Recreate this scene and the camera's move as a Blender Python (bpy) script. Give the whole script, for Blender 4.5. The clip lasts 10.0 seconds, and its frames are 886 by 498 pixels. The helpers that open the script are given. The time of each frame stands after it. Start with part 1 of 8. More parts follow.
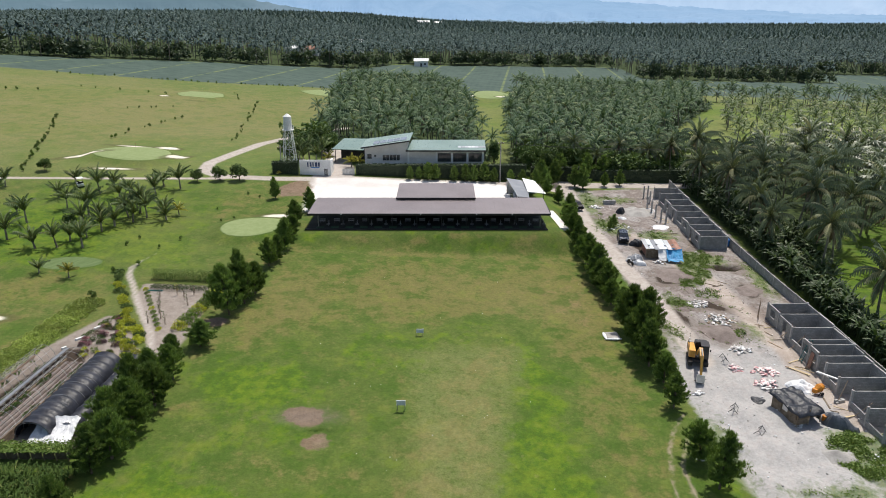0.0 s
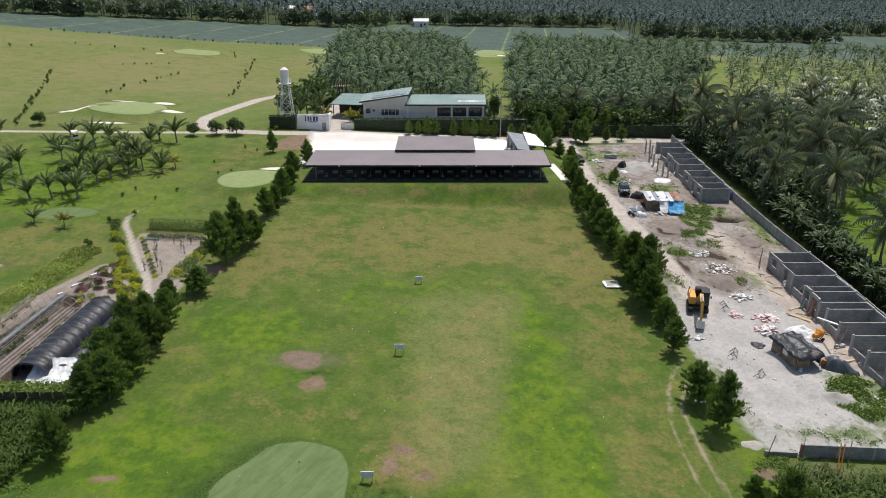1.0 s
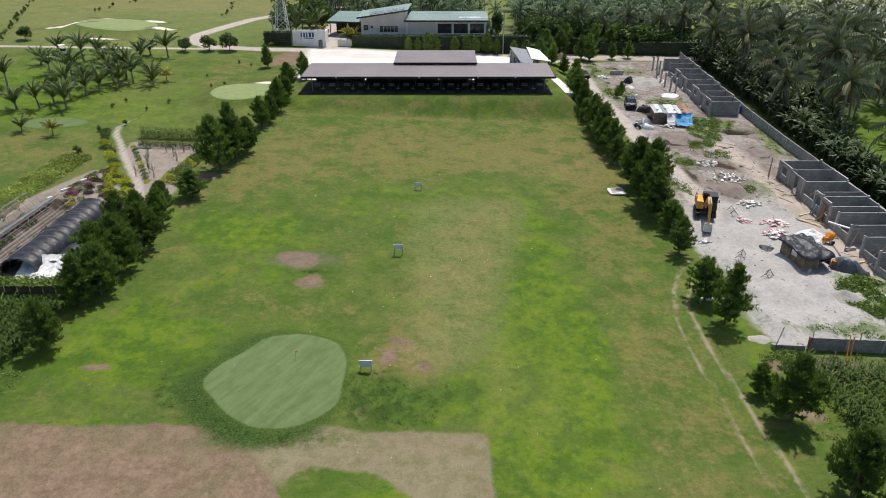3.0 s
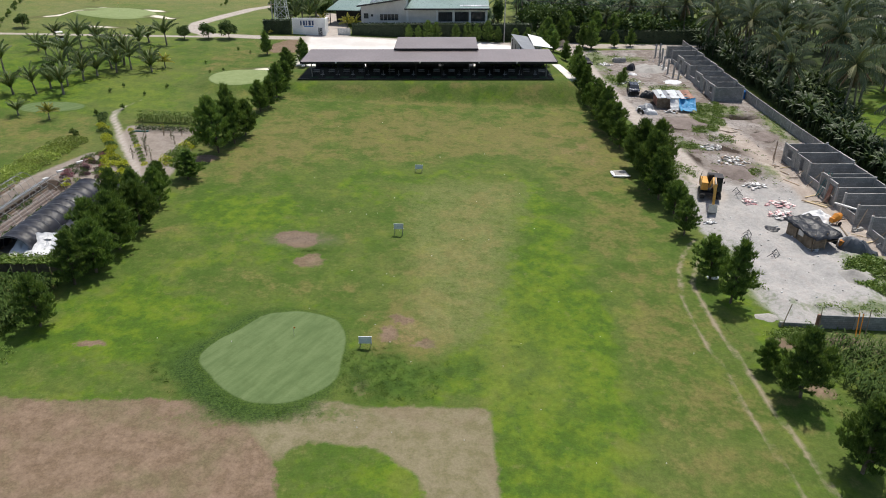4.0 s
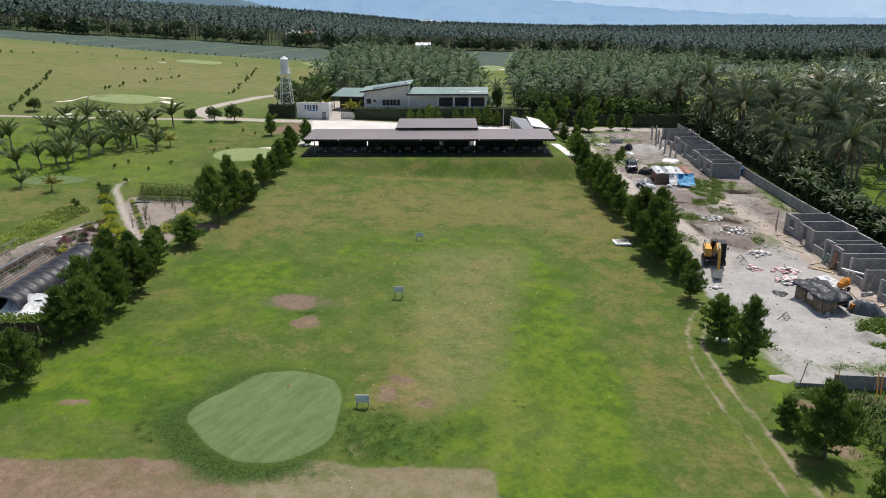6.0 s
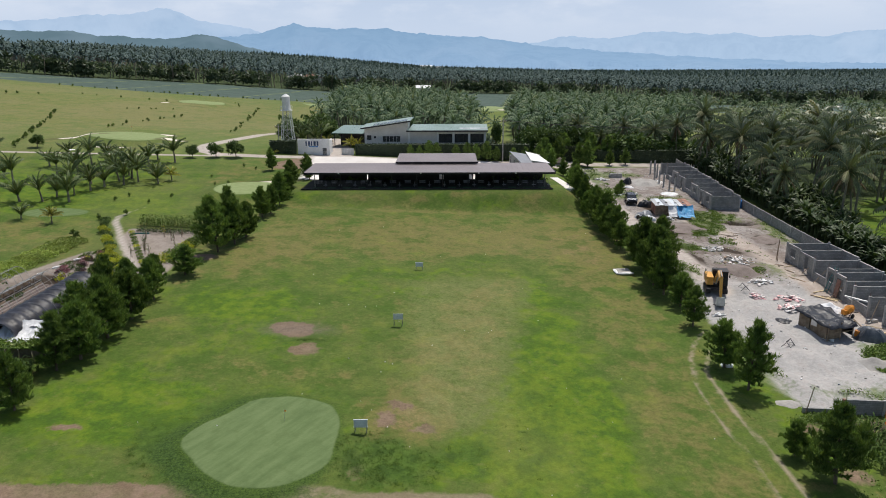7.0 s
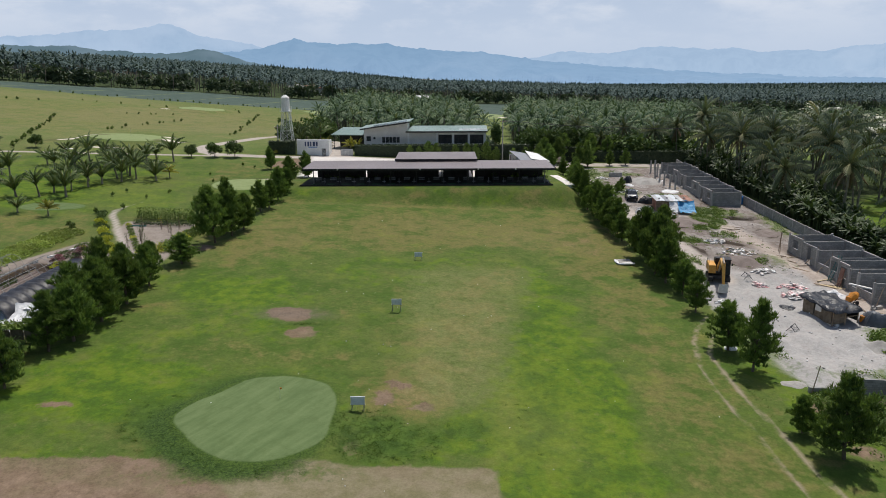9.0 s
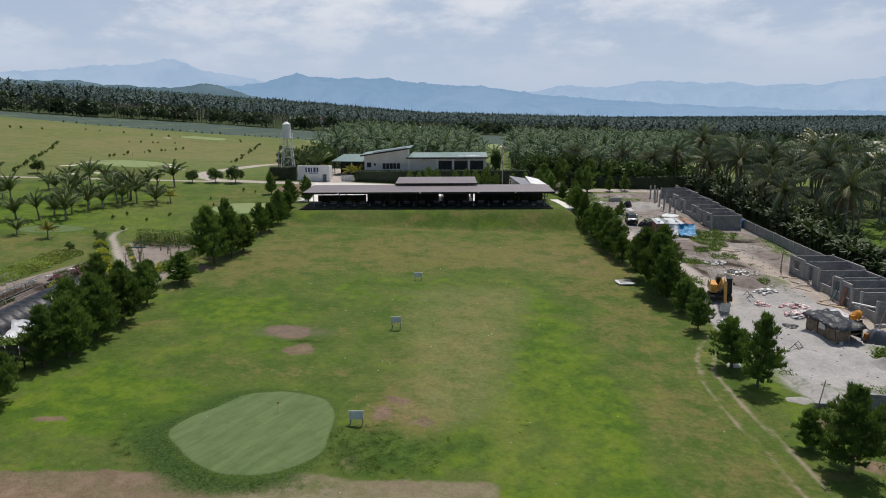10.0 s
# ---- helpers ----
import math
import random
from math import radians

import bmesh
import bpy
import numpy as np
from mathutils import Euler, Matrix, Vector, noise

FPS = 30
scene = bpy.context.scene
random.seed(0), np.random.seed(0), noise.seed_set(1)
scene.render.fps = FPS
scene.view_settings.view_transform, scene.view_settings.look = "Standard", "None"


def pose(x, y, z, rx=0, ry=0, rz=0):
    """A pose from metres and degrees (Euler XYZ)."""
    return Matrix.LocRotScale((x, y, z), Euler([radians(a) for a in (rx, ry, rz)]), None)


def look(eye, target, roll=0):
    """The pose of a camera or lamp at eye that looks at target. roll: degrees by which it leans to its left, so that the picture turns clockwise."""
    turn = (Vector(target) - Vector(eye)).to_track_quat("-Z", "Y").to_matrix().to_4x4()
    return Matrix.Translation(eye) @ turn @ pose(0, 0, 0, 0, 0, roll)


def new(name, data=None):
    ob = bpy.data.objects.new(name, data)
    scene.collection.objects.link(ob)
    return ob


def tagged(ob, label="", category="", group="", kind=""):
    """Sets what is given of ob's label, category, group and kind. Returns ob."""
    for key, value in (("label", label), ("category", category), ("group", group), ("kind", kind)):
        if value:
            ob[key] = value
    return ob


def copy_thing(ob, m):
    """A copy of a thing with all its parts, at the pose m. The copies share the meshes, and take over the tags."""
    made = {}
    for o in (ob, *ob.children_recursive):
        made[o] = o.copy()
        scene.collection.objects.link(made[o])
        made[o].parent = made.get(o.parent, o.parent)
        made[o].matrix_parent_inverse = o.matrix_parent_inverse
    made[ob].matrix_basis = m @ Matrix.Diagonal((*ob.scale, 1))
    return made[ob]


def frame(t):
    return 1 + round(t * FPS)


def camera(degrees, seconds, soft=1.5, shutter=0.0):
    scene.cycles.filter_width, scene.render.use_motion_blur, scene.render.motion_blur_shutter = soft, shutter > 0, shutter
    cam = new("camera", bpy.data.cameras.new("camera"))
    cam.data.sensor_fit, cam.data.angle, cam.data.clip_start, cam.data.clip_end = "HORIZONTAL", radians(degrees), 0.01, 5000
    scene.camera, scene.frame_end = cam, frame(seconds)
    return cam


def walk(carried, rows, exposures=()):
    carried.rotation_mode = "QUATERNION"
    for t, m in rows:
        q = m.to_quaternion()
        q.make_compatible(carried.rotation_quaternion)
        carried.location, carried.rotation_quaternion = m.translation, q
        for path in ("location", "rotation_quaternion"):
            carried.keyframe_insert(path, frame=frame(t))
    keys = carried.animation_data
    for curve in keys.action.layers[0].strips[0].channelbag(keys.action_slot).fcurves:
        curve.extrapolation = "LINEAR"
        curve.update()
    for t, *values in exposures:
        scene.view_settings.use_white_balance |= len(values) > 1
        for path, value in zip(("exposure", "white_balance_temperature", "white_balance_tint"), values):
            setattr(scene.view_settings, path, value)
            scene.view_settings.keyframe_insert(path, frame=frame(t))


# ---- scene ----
cam = camera(65.3, 10.0, soft=0.95)
METRES, EYE, TILT, LEAN, TURN = 21.0, 43.0, -18.8, 0.0, 0.0
ROWS = [
    (0.0, 0.0, 0.0, 0.0, 0.0, 0.0, -0.0),
    (0.5, 0.004, 0.0225, -0.0633, 0.0, -0.25, -0.0),
    (1.0, 0.0111, 0.0442, -0.1321, 0.05, -2.67, -0.01),
    (1.5, 0.0127, 0.0683, -0.1982, 0.08, -5.31, -0.03),
    (2.0, 0.0142, 0.0927, -0.2575, 0.09, -6.8, -0.04),
    (2.5, 0.0151, 0.1157, -0.3196, 0.1, -7.15, -0.03),
    (4.0, 0.0123, 0.1816, -0.4875, 0.17, -7.28, 0.0),
    (4.5, 0.0108, 0.198, -0.527, 0.17, -6.59, -0.01),
    (5.0, 0.0098, 0.2126, -0.565, 0.19, -4.38, 0.01),
    (5.5, 0.0094, 0.2264, -0.6081, 0.2, -1.8, 0.01),
    (7.0, 0.0112, 0.261, -0.727, 0.22, 4.04, 0.13),
    (7.5, 0.0116, 0.2728, -0.7627, 0.22, 4.97, 0.16),
    (8.0, 0.0134, 0.2863, -0.7975, 0.22, 5.13, 0.15),
    (8.5, 0.015, 0.2996, -0.8353, 0.23, 5.19, 0.17),
    (9.0, 0.0154, 0.3137, -0.8701, 0.23, 5.23, 0.17),
    (9.5, 0.0164, 0.3252, -0.9043, 0.24, 6.41, 0.17),
    (10.0, 0.0169, 0.3365, -0.9403, 0.26, 7.9, 0.2),
]
walk(cam, [(t, pose(0, 0, EYE, TILT, LEAN, TURN) @ pose(METRES * x, METRES * y, METRES * z, 90 + pitch, roll, yaw)) for t, x, y, z, yaw, pitch, roll in ROWS],
     [(0.0, 0.19), (1.0, 0.13), (2.0, 0.13), (5.0, 0.12), (6.0, 0.07), (7.0, -0.03), (9.0, -0.15), (10.0, -0.28)])

# ---- world, sun ----
SUN_EL, SUN_AZ = 66.0, 27.0          # degrees up; degrees from +y towards +x
world = bpy.data.worlds.new("world")
scene.world = world
world.use_nodes = True
wn = world.node_tree
sky = wn.nodes.new("ShaderNodeTexSky")
sky.sky_type, sky.sun_disc = "NISHITA", False
sky.sun_elevation, sky.sun_rotation = radians(SUN_EL), radians(SUN_AZ)
sky.air_density, sky.dust_density = 1.2, 2.5
wn.nodes["Background"].inputs[1].default_value = 0.098
wn.links.new(sky.outputs[0], wn.nodes["Background"].inputs[0])
sun_data = bpy.data.lights.new("sun", "SUN")
sun_data.energy, sun_data.angle, sun_data.color = 3.85, radians(0.6), (1.0, 0.95, 0.87)
sun = new("sun", sun_data)
el, az = radians(SUN_EL), radians(SUN_AZ)
sun.matrix_world = look((1000 * math.cos(el) * math.sin(az), 1000 * math.cos(el) * math.cos(az), 1000 * math.sin(el)), (0, 0, 0))

# ---- materials ----
def shader(name):
    m = bpy.data.materials.new(name)
    m.use_nodes = True
    t = m.node_tree
    return m, t, t.nodes["Principled BSDF"]


def noise_node(t, scale, detail=4.0, rough=0.55, vec=None):
    n = t.nodes.new("ShaderNodeTexNoise")
    n.inputs["Scale"].default_value, n.inputs["Detail"].default_value, n.inputs["Roughness"].default_value = scale, detail, rough
    if vec is not None:
        t.links.new(vec, n.inputs["Vector"])
    return n.outputs["Fac"]


def place(t):
    return t.nodes.new("ShaderNodeNewGeometry").outputs["Position"]


def calc(t, op, a, b=None, c=None):
    n = t.nodes.new("ShaderNodeMath")
    n.operation = op
    for i, v in enumerate((a, b, c)):
        if v is None:
            continue
        if isinstance(v, (int, float)):
            n.inputs[i].default_value = v
        else:
            t.links.new(v, n.inputs[i])
    return n.outputs[0]


def span(t, v, lo, hi, out0=0.0, out1=1.0, smooth=True):
    n = t.nodes.new("ShaderNodeMapRange")
    n.interpolation_type = "SMOOTHSTEP" if smooth else "LINEAR"
    t.links.new(v, n.inputs["Value"])
    for key, val in (("From Min", lo), ("From Max", hi), ("To Min", out0), ("To Max", out1)):
        n.inputs[key].default_value = val
    return n.outputs["Result"]


def mix(t, f, a, b, blend="MIX"):
    n = t.nodes.new("ShaderNodeMix")
    n.data_type, n.blend_type = "RGBA", blend
    for sock, v in ((n.inputs["Factor"], f), (n.inputs["A"], a), (n.inputs["B"], b)):
        if isinstance(v, (int, float)):
            sock.default_value = v
        elif isinstance(v, tuple):
            sock.default_value = (*v, 1.0)
        else:
            t.links.new(v, sock)
    return n.outputs["Result"]


def bumped(t, bsdf, height, strength, dist):
    b = t.nodes.new("ShaderNodeBump")
    b.inputs["Strength"].default_value, b.inputs["Distance"].default_value = strength, dist
    t.links.new(height, b.inputs["Height"])
    t.links.new(b.outputs[0], bsdf.inputs["Normal"])


def surface(name, c1, c2, rough=0.8, scale=0.8, fine=9.0, metal=0.0, bump=0.3, dist=0.02, rand=0.25, spec=0.3):
    """A worn surface: two colours blended by coarse stains and fine grain, each object a little lighter or darker."""
    m, t, b = shader(name)
    p = place(t)
    coarse, grain = noise_node(t, scale, 5, 0.6, p), noise_node(t, fine, 4, 0.6, p)
    f = span(t, calc(t, "ADD", calc(t, "MULTIPLY", coarse, 0.65), calc(t, "MULTIPLY", grain, 0.35)), 0.36, 0.64)
    col = mix(t, f, c1, c2)
    info = t.nodes.new("ShaderNodeObjectInfo")
    shade = span(t, info.outputs["Random"], 0, 1, 1 - rand, 1 + rand, False)
    grey = t.nodes.new("ShaderNodeCombineColor")
    for i in range(3):
        t.links.new(shade, grey.inputs[i])
    col = mix(t, 1.0, col, grey.outputs[0], "MULTIPLY")
    t.links.new(col, b.inputs["Base Color"])
    t.links.new(span(t, grain, 0.3, 0.7, max(rough - 0.12, 0.05), min(rough + 0.1, 1), False), b.inputs["Roughness"])
    b.inputs["Metallic"].default_value = metal
    b.inputs["Specular IOR Level"].default_value = spec
    bumped(t, b, grain, bump, dist)
    return m


def foliage(name, dark, light, tip, rough=0.55, scale=0.6, sheen=0.35, through_light=0.25):
    """Leaves: each leaf its own tone, with clumps lighter and darker, a little light shining through."""
    m, t, b = shader(name)
    g = t.nodes.new("ShaderNodeNewGeometry")
    isl = g.outputs["Random Per Island"]
    n = noise_node(t, scale, 3, 0.6, g.outputs["Position"])
    col = mix(t, span(t, calc(t, "ADD", calc(t, "MULTIPLY", isl, 0.4), calc(t, "MULTIPLY", n, 0.8)), 0.3, 0.9, 0, 1, False), dark, light)
    col = mix(t, span(t, isl, 0.88, 1.0, 0, 0.6), col, tip)
    info = t.nodes.new("ShaderNodeObjectInfo")
    hsv = t.nodes.new("ShaderNodeHueSaturation")
    t.links.new(span(t, info.outputs["Random"], 0, 1, 0.8, 1.25, False), hsv.inputs["Value"])
    t.links.new(col, hsv.inputs["Color"])
    col = hsv.outputs[0]
    t.links.new(col, b.inputs["Base Color"])
    b.inputs["Roughness"].default_value, b.inputs["Specular IOR Level"].default_value = rough, sheen
    tr = t.nodes.new("ShaderNodeBsdfTranslucent")
    t.links.new(mix(t, 1.0, col, (1.0, 1.0, 0.6), "MULTIPLY"), tr.inputs["Color"])
    ms = t.nodes.new("ShaderNodeMixShader")
    ms.inputs[0].default_value = through_light
    t.links.new(b.outputs[0], ms.inputs[1])
    t.links.new(tr.outputs[0], ms.inputs[2])
    t.links.new(ms.outputs[0], t.nodes["Material Output"].inputs["Surface"])
    return m


def blockwork(name, c1, c2):
    """Hollow concrete blocks, 0.4 x 0.2 m, laid in grey mortar, unplastered."""
    m, t, b = shader(name)
    p = place(t)
    sep = t.nodes.new("ShaderNodeSeparateXYZ")
    t.links.new(p, sep.inputs[0])
    com = t.nodes.new("ShaderNodeCombineXYZ")
    t.links.new(calc(t, "ADD", sep.outputs[0], sep.outputs[1]), com.inputs[0])
    t.links.new(sep.outputs[2], com.inputs[1])
    br = t.nodes.new("ShaderNodeTexBrick")
    br.inputs["Scale"].default_value = 1.0
    br.inputs["Brick Width"].default_value, br.inputs["Row Height"].default_value, br.inputs["Mortar Size"].default_value = 0.4, 0.2, 0.012
    br.inputs["Color1"].default_value, br.inputs["Color2"].default_value = (*c1, 1), (*c2, 1)
    br.inputs["Mortar"].default_value = (*[v * 0.7 for v in c1], 1)
    t.links.new(com.outputs[0], br.inputs["Vector"])
    st = noise_node(t, 0.9, 5, 0.65, p)
    col = mix(t, span(t, st, 0.35, 0.7, 0, 0.55), br.outputs["Color"], tuple(v * 0.55 for v in c1))
    t.links.new(col, b.inputs["Base Color"])
    b.inputs["Roughness"].default_value = 0.92
    bumped(t, b, br.outputs["Fac"], -0.4, 0.01)
    return m


M = {}
M["bark"] = surface("bark", (0.10, 0.075, 0.05), (0.20, 0.16, 0.12), 0.9, 2, 14)
M["palm_bark"] = surface("palm_bark", (0.16, 0.14, 0.11), (0.30, 0.27, 0.22), 0.9, 2, 14)
M["pine"] = foliage("pine_needles", (0.06, 0.115, 0.03), (0.215, 0.31, 0.075), (0.33, 0.41, 0.12), 0.6, 0.6, 0.2, 0.28)
M["fresh_pine"] = foliage("fresh_pine_needles", (0.08, 0.15, 0.035), (0.25, 0.34, 0.09), (0.34, 0.4, 0.13), 0.6, 0.6, 0.2, 0.25)
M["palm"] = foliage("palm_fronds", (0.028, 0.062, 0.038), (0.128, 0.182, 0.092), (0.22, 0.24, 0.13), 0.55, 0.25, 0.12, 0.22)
# distance haze over the far groves is put into this blue-grey leaf colour
M["hazed_palm"] = foliage("hazed_palm_fronds", (0.03, 0.056, 0.056), (0.118, 0.162, 0.155), (0.16, 0.2, 0.185), 0.7, 0.05, 0.08, 0.15)
M["old_palm"] = foliage("old_palm_fronds", (0.032, 0.056, 0.03), (0.165, 0.205, 0.1), (0.42, 0.38, 0.22), 0.42, 0.25, 0.35, 0.2)
M["rank_grass"] = foliage("rank_grass", (0.06, 0.12, 0.015), (0.13, 0.21, 0.03), (0.18, 0.25, 0.045), 0.6, 0.8, 0.15, 0.45)
M["midrib"] = surface("palm_midribs", (0.17, 0.17, 0.06), (0.30, 0.27, 0.11), 0.5, 2, 10, rand=0.15)
M["dry_frond"] = surface("dry_fronds", (0.10, 0.07, 0.04), (0.22, 0.155, 0.09), 0.85, 2, 10, rand=0.2)
M["vine"] = foliage("vine_leaves", (0.16, 0.24, 0.045), (0.37, 0.44, 0.1), (0.36, 0.38, 0.10))
M["young_palm"] = foliage("young_palm_fronds", (0.04, 0.072, 0.026), (0.155, 0.205, 0.075), (0.24, 0.26, 0.12), 0.5, 0.5, 0.3, 0.2)
M["far_leaf"] = foliage("far_leaves", (0.045, 0.075, 0.04), (0.10, 0.14, 0.075), (0.13, 0.17, 0.09))
M["yellow_palm"] = foliage("yellow_fronds", (0.22, 0.22, 0.03), (0.42, 0.40, 0.06), (0.5, 0.42, 0.08))
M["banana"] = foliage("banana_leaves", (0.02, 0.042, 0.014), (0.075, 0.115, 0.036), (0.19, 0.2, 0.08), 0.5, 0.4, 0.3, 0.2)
M["broadleaf"] = foliage("broad_leaves", (0.04, 0.075, 0.026), (0.115, 0.17, 0.05), (0.16, 0.21, 0.065), 0.6, 0.6, 0.2)
M["weeds"] = foliage("weed_leaves", (0.07, 0.12, 0.022), (0.17, 0.25, 0.05), (0.27, 0.29, 0.09))
M["yellow_leaf"] = foliage("yellow_leaves", (0.26, 0.30, 0.02), (0.52, 0.54, 0.04), (0.62, 0.60, 0.10))
M["maize"] = foliage("maize_leaves", (0.04, 0.08, 0.018), (0.105, 0.165, 0.038), (0.24, 0.25, 0.09), 0.7, 0.6, 0.1)
M["pink_leaf"] = foliage("pink_leaves", (0.16, 0.06, 0.08), (0.38, 0.16, 0.2), (0.5, 0.3, 0.32))
M["purple_leaf"] = foliage("purple_leaves", (0.07, 0.04, 0.05), (0.16, 0.10, 0.11), (0.22, 0.18, 0.10))
M["block"] = blockwork("concrete_blocks", (0.27, 0.27, 0.265), (0.36, 0.36, 0.35))
M["concrete"] = surface("concrete", (0.30, 0.29, 0.28), (0.44, 0.43, 0.41), 0.9, 0.6, 8, rand=0.12)
M["pale_concrete"] = surface("pale_concrete", (0.60, 0.57, 0.54), (0.72, 0.69, 0.66), 0.85, 0.25, 4, rand=0.05)
M["roof_brown"] = surface("brown_roof_paint", (0.17, 0.145, 0.15), (0.21, 0.18, 0.185), 0.5, 0.15, 3, 0.2, 0.1, 0.01, 0.05, 0.4)
M["roof_green"] = surface("green_roof_paint", (0.17, 0.25, 0.22), (0.22, 0.30, 0.265), 0.35, 0.2, 3, 0.2, 0.1, 0.01, 0.05, 0.4)
M["dark_steel"] = surface("dark_steel", (0.025, 0.024, 0.026), (0.05, 0.047, 0.05), 0.5, 1, 10, 0.3)
M["white_paint"] = surface("white_paint", (0.66, 0.66, 0.65), (0.80, 0.80, 0.79), 0.7, 0.5, 5, bump=0.1, rand=0.04)
M["cream_wall"] = surface("cream_render", (0.60, 0.58, 0.55), (0.72, 0.70, 0.67), 0.85, 0.4, 6, bump=0.1, rand=0.03)
M["black_turf"] = surface("black_turf", (0.012, 0.016, 0.015), (0.028, 0.034, 0.03), 0.9, 0.7, 12, bump=0.4)
M["mat_green"] = surface("mat_green", (0.03, 0.07, 0.04), (0.05, 0.10, 0.055), 0.95, 2, 20)
M["grey_plastic"] = surface("grey_plastic", (0.24, 0.25, 0.27), (0.34, 0.35, 0.37), 0.5, 1, 9)
M["zinc"] = surface("zinc_sheet", (0.45, 0.46, 0.47), (0.62, 0.63, 0.64), 0.4, 0.5, 5, 0.6, 0.15, 0.01)
M["slate_sheet"] = surface("grey_roof_sheet", (0.20, 0.21, 0.23), (0.28, 0.29, 0.31), 0.45, 0.4, 5, 0.3, 0.1, 0.01, 0.05)
M["rust"] = surface("rusty_sheet", (0.20, 0.09, 0.06), (0.36, 0.22, 0.17), 0.85, 0.8, 7)
M["timber"] = surface("weathered_timber", (0.22, 0.16, 0.11), (0.38, 0.29, 0.21), 0.85, 1.5, 12)
M["bamboo"] = surface("bamboo", (0.38, 0.29, 0.16), (0.52, 0.42, 0.26), 0.7, 2, 12)
M["glass"] = surface("dark_glass", (0.02, 0.025, 0.03), (0.05, 0.055, 0.06), 0.12, 0.5, 3, 0, 0.02, 0.005, 0.3, 0.5)
M["solar"] = surface("solar_cells", (0.05, 0.08, 0.12), (0.10, 0.14, 0.19), 0.2, 0.6, 3, 0, 0.02, 0.005, 0.1, 0.5)
M["net_black"] = surface("black_shade_net", (0.009, 0.010, 0.015), (0.026, 0.029, 0.042), 0.5, 0.7, 4, 0, 0.6, 0.06, 0.1, 0.4)
M["tarp_white"] = surface("white_tarp", (0.62, 0.63, 0.65), (0.82, 0.82, 0.82), 0.45, 0.8, 3, 0, 0.8, 0.12, 0.08, 0.4)
M["tarp_blue"] = surface("blue_tarp", (0.03, 0.22, 0.50), (0.07, 0.38, 0.68), 0.45, 0.8, 3, 0, 0.8, 0.12, 0.1, 0.4)
M["tarp_black"] = surface("black_plastic", (0.014, 0.015, 0.018), (0.034, 0.036, 0.042), 0.4, 0.8, 3, 0, 0.8, 0.12, 0.1, 0.4)
M["roof_plastic"] = surface("roof_plastic", (0.010, 0.012, 0.017), (0.024, 0.027, 0.036), 0.36, 0.9, 2.5, 0, 0.9, 0.12, 0.05, 0.3)
M["grey_sheet"] = surface("grey_plastic_sheet", (0.07, 0.08, 0.095), (0.13, 0.14, 0.16), 0.5, 0.8, 3, 0, 0.6, 0.06, 0.1, 0.4)
M["sacks"] = surface("cement_sacks", (0.60, 0.54, 0.52), (0.80, 0.77, 0.75), 0.8, 1.5, 6, rand=0.2)
M["red_sacks"] = surface("red_striped_sacks", (0.55, 0.22, 0.23), (0.80, 0.70, 0.69), 0.8, 2.5, 5, rand=0.2)
M["soil"] = surface("dug_soil", (0.07, 0.05, 0.038), (0.13, 0.10, 0.075), 0.95, 0.8, 6, bump=0.6, dist=0.08)
M["earth"] = surface("dry_earth", (0.15, 0.12, 0.108), (0.24, 0.2, 0.18), 0.95, 0.6, 6, bump=0.5, dist=0.05, rand=0.05)
M["sand_heap"] = surface("heaped_sand", (0.30, 0.285, 0.265), (0.42, 0.40, 0.375), 0.95, 0.5, 5, bump=0.4, dist=0.05, rand=0.05)
M["navy"] = surface("navy_paint", (0.03, 0.05, 0.11), (0.06, 0.09, 0.17), 0.5, 1, 8)
M["orange"] = surface("orange_paint", (0.50, 0.18, 0.02), (0.65, 0.26, 0.03), 0.5, 1, 8)
M["excavator_yellow"] = surface("yellow_paint", (0.54, 0.27, 0.05), (0.66, 0.36, 0.09), 0.45, 1, 8)
M["rubber"] = surface("rubber", (0.015, 0.015, 0.016), (0.035, 0.034, 0.033), 0.85, 2, 14)
M["car_blue"] = surface("dark_blue_paint", (0.012, 0.018, 0.035), (0.03, 0.04, 0.065), 0.25, 1, 6, 0.3, 0.02, 0.005)
M["silver"] = surface("silver_paint", (0.45, 0.46, 0.48), (0.58, 0.59, 0.61), 0.3, 1, 6, 0.4, 0.02, 0.005)
M["sign_face"] = surface("pale_sign_face", (0.50, 0.54, 0.58), (0.66, 0.70, 0.74), 0.5, 1, 6, rand=0.08)
M["teal"] = surface("teal_paint", (0.03, 0.14, 0.14), (0.06, 0.20, 0.19), 0.55, 1, 8)
M["blue_paint"] = surface("blue_plastic", (0.02, 0.13, 0.42), (0.05, 0.22, 0.55), 0.45, 1, 8)
M["thatch"] = surface("thatch", (0.13, 0.11, 0.09), (0.24, 0.21, 0.17), 0.95, 1, 10, bump=0.7, dist=0.06)
M["brown_shrub"] = foliage("brown_shrub", (0.09, 0.06, 0.045), (0.17, 0.12, 0.08), (0.12, 0.14, 0.05))
M["pole_steel"] = surface("galvanised_steel", (0.27, 0.27, 0.27), (0.40, 0.40, 0.39), 0.5, 1, 8, 0.5)

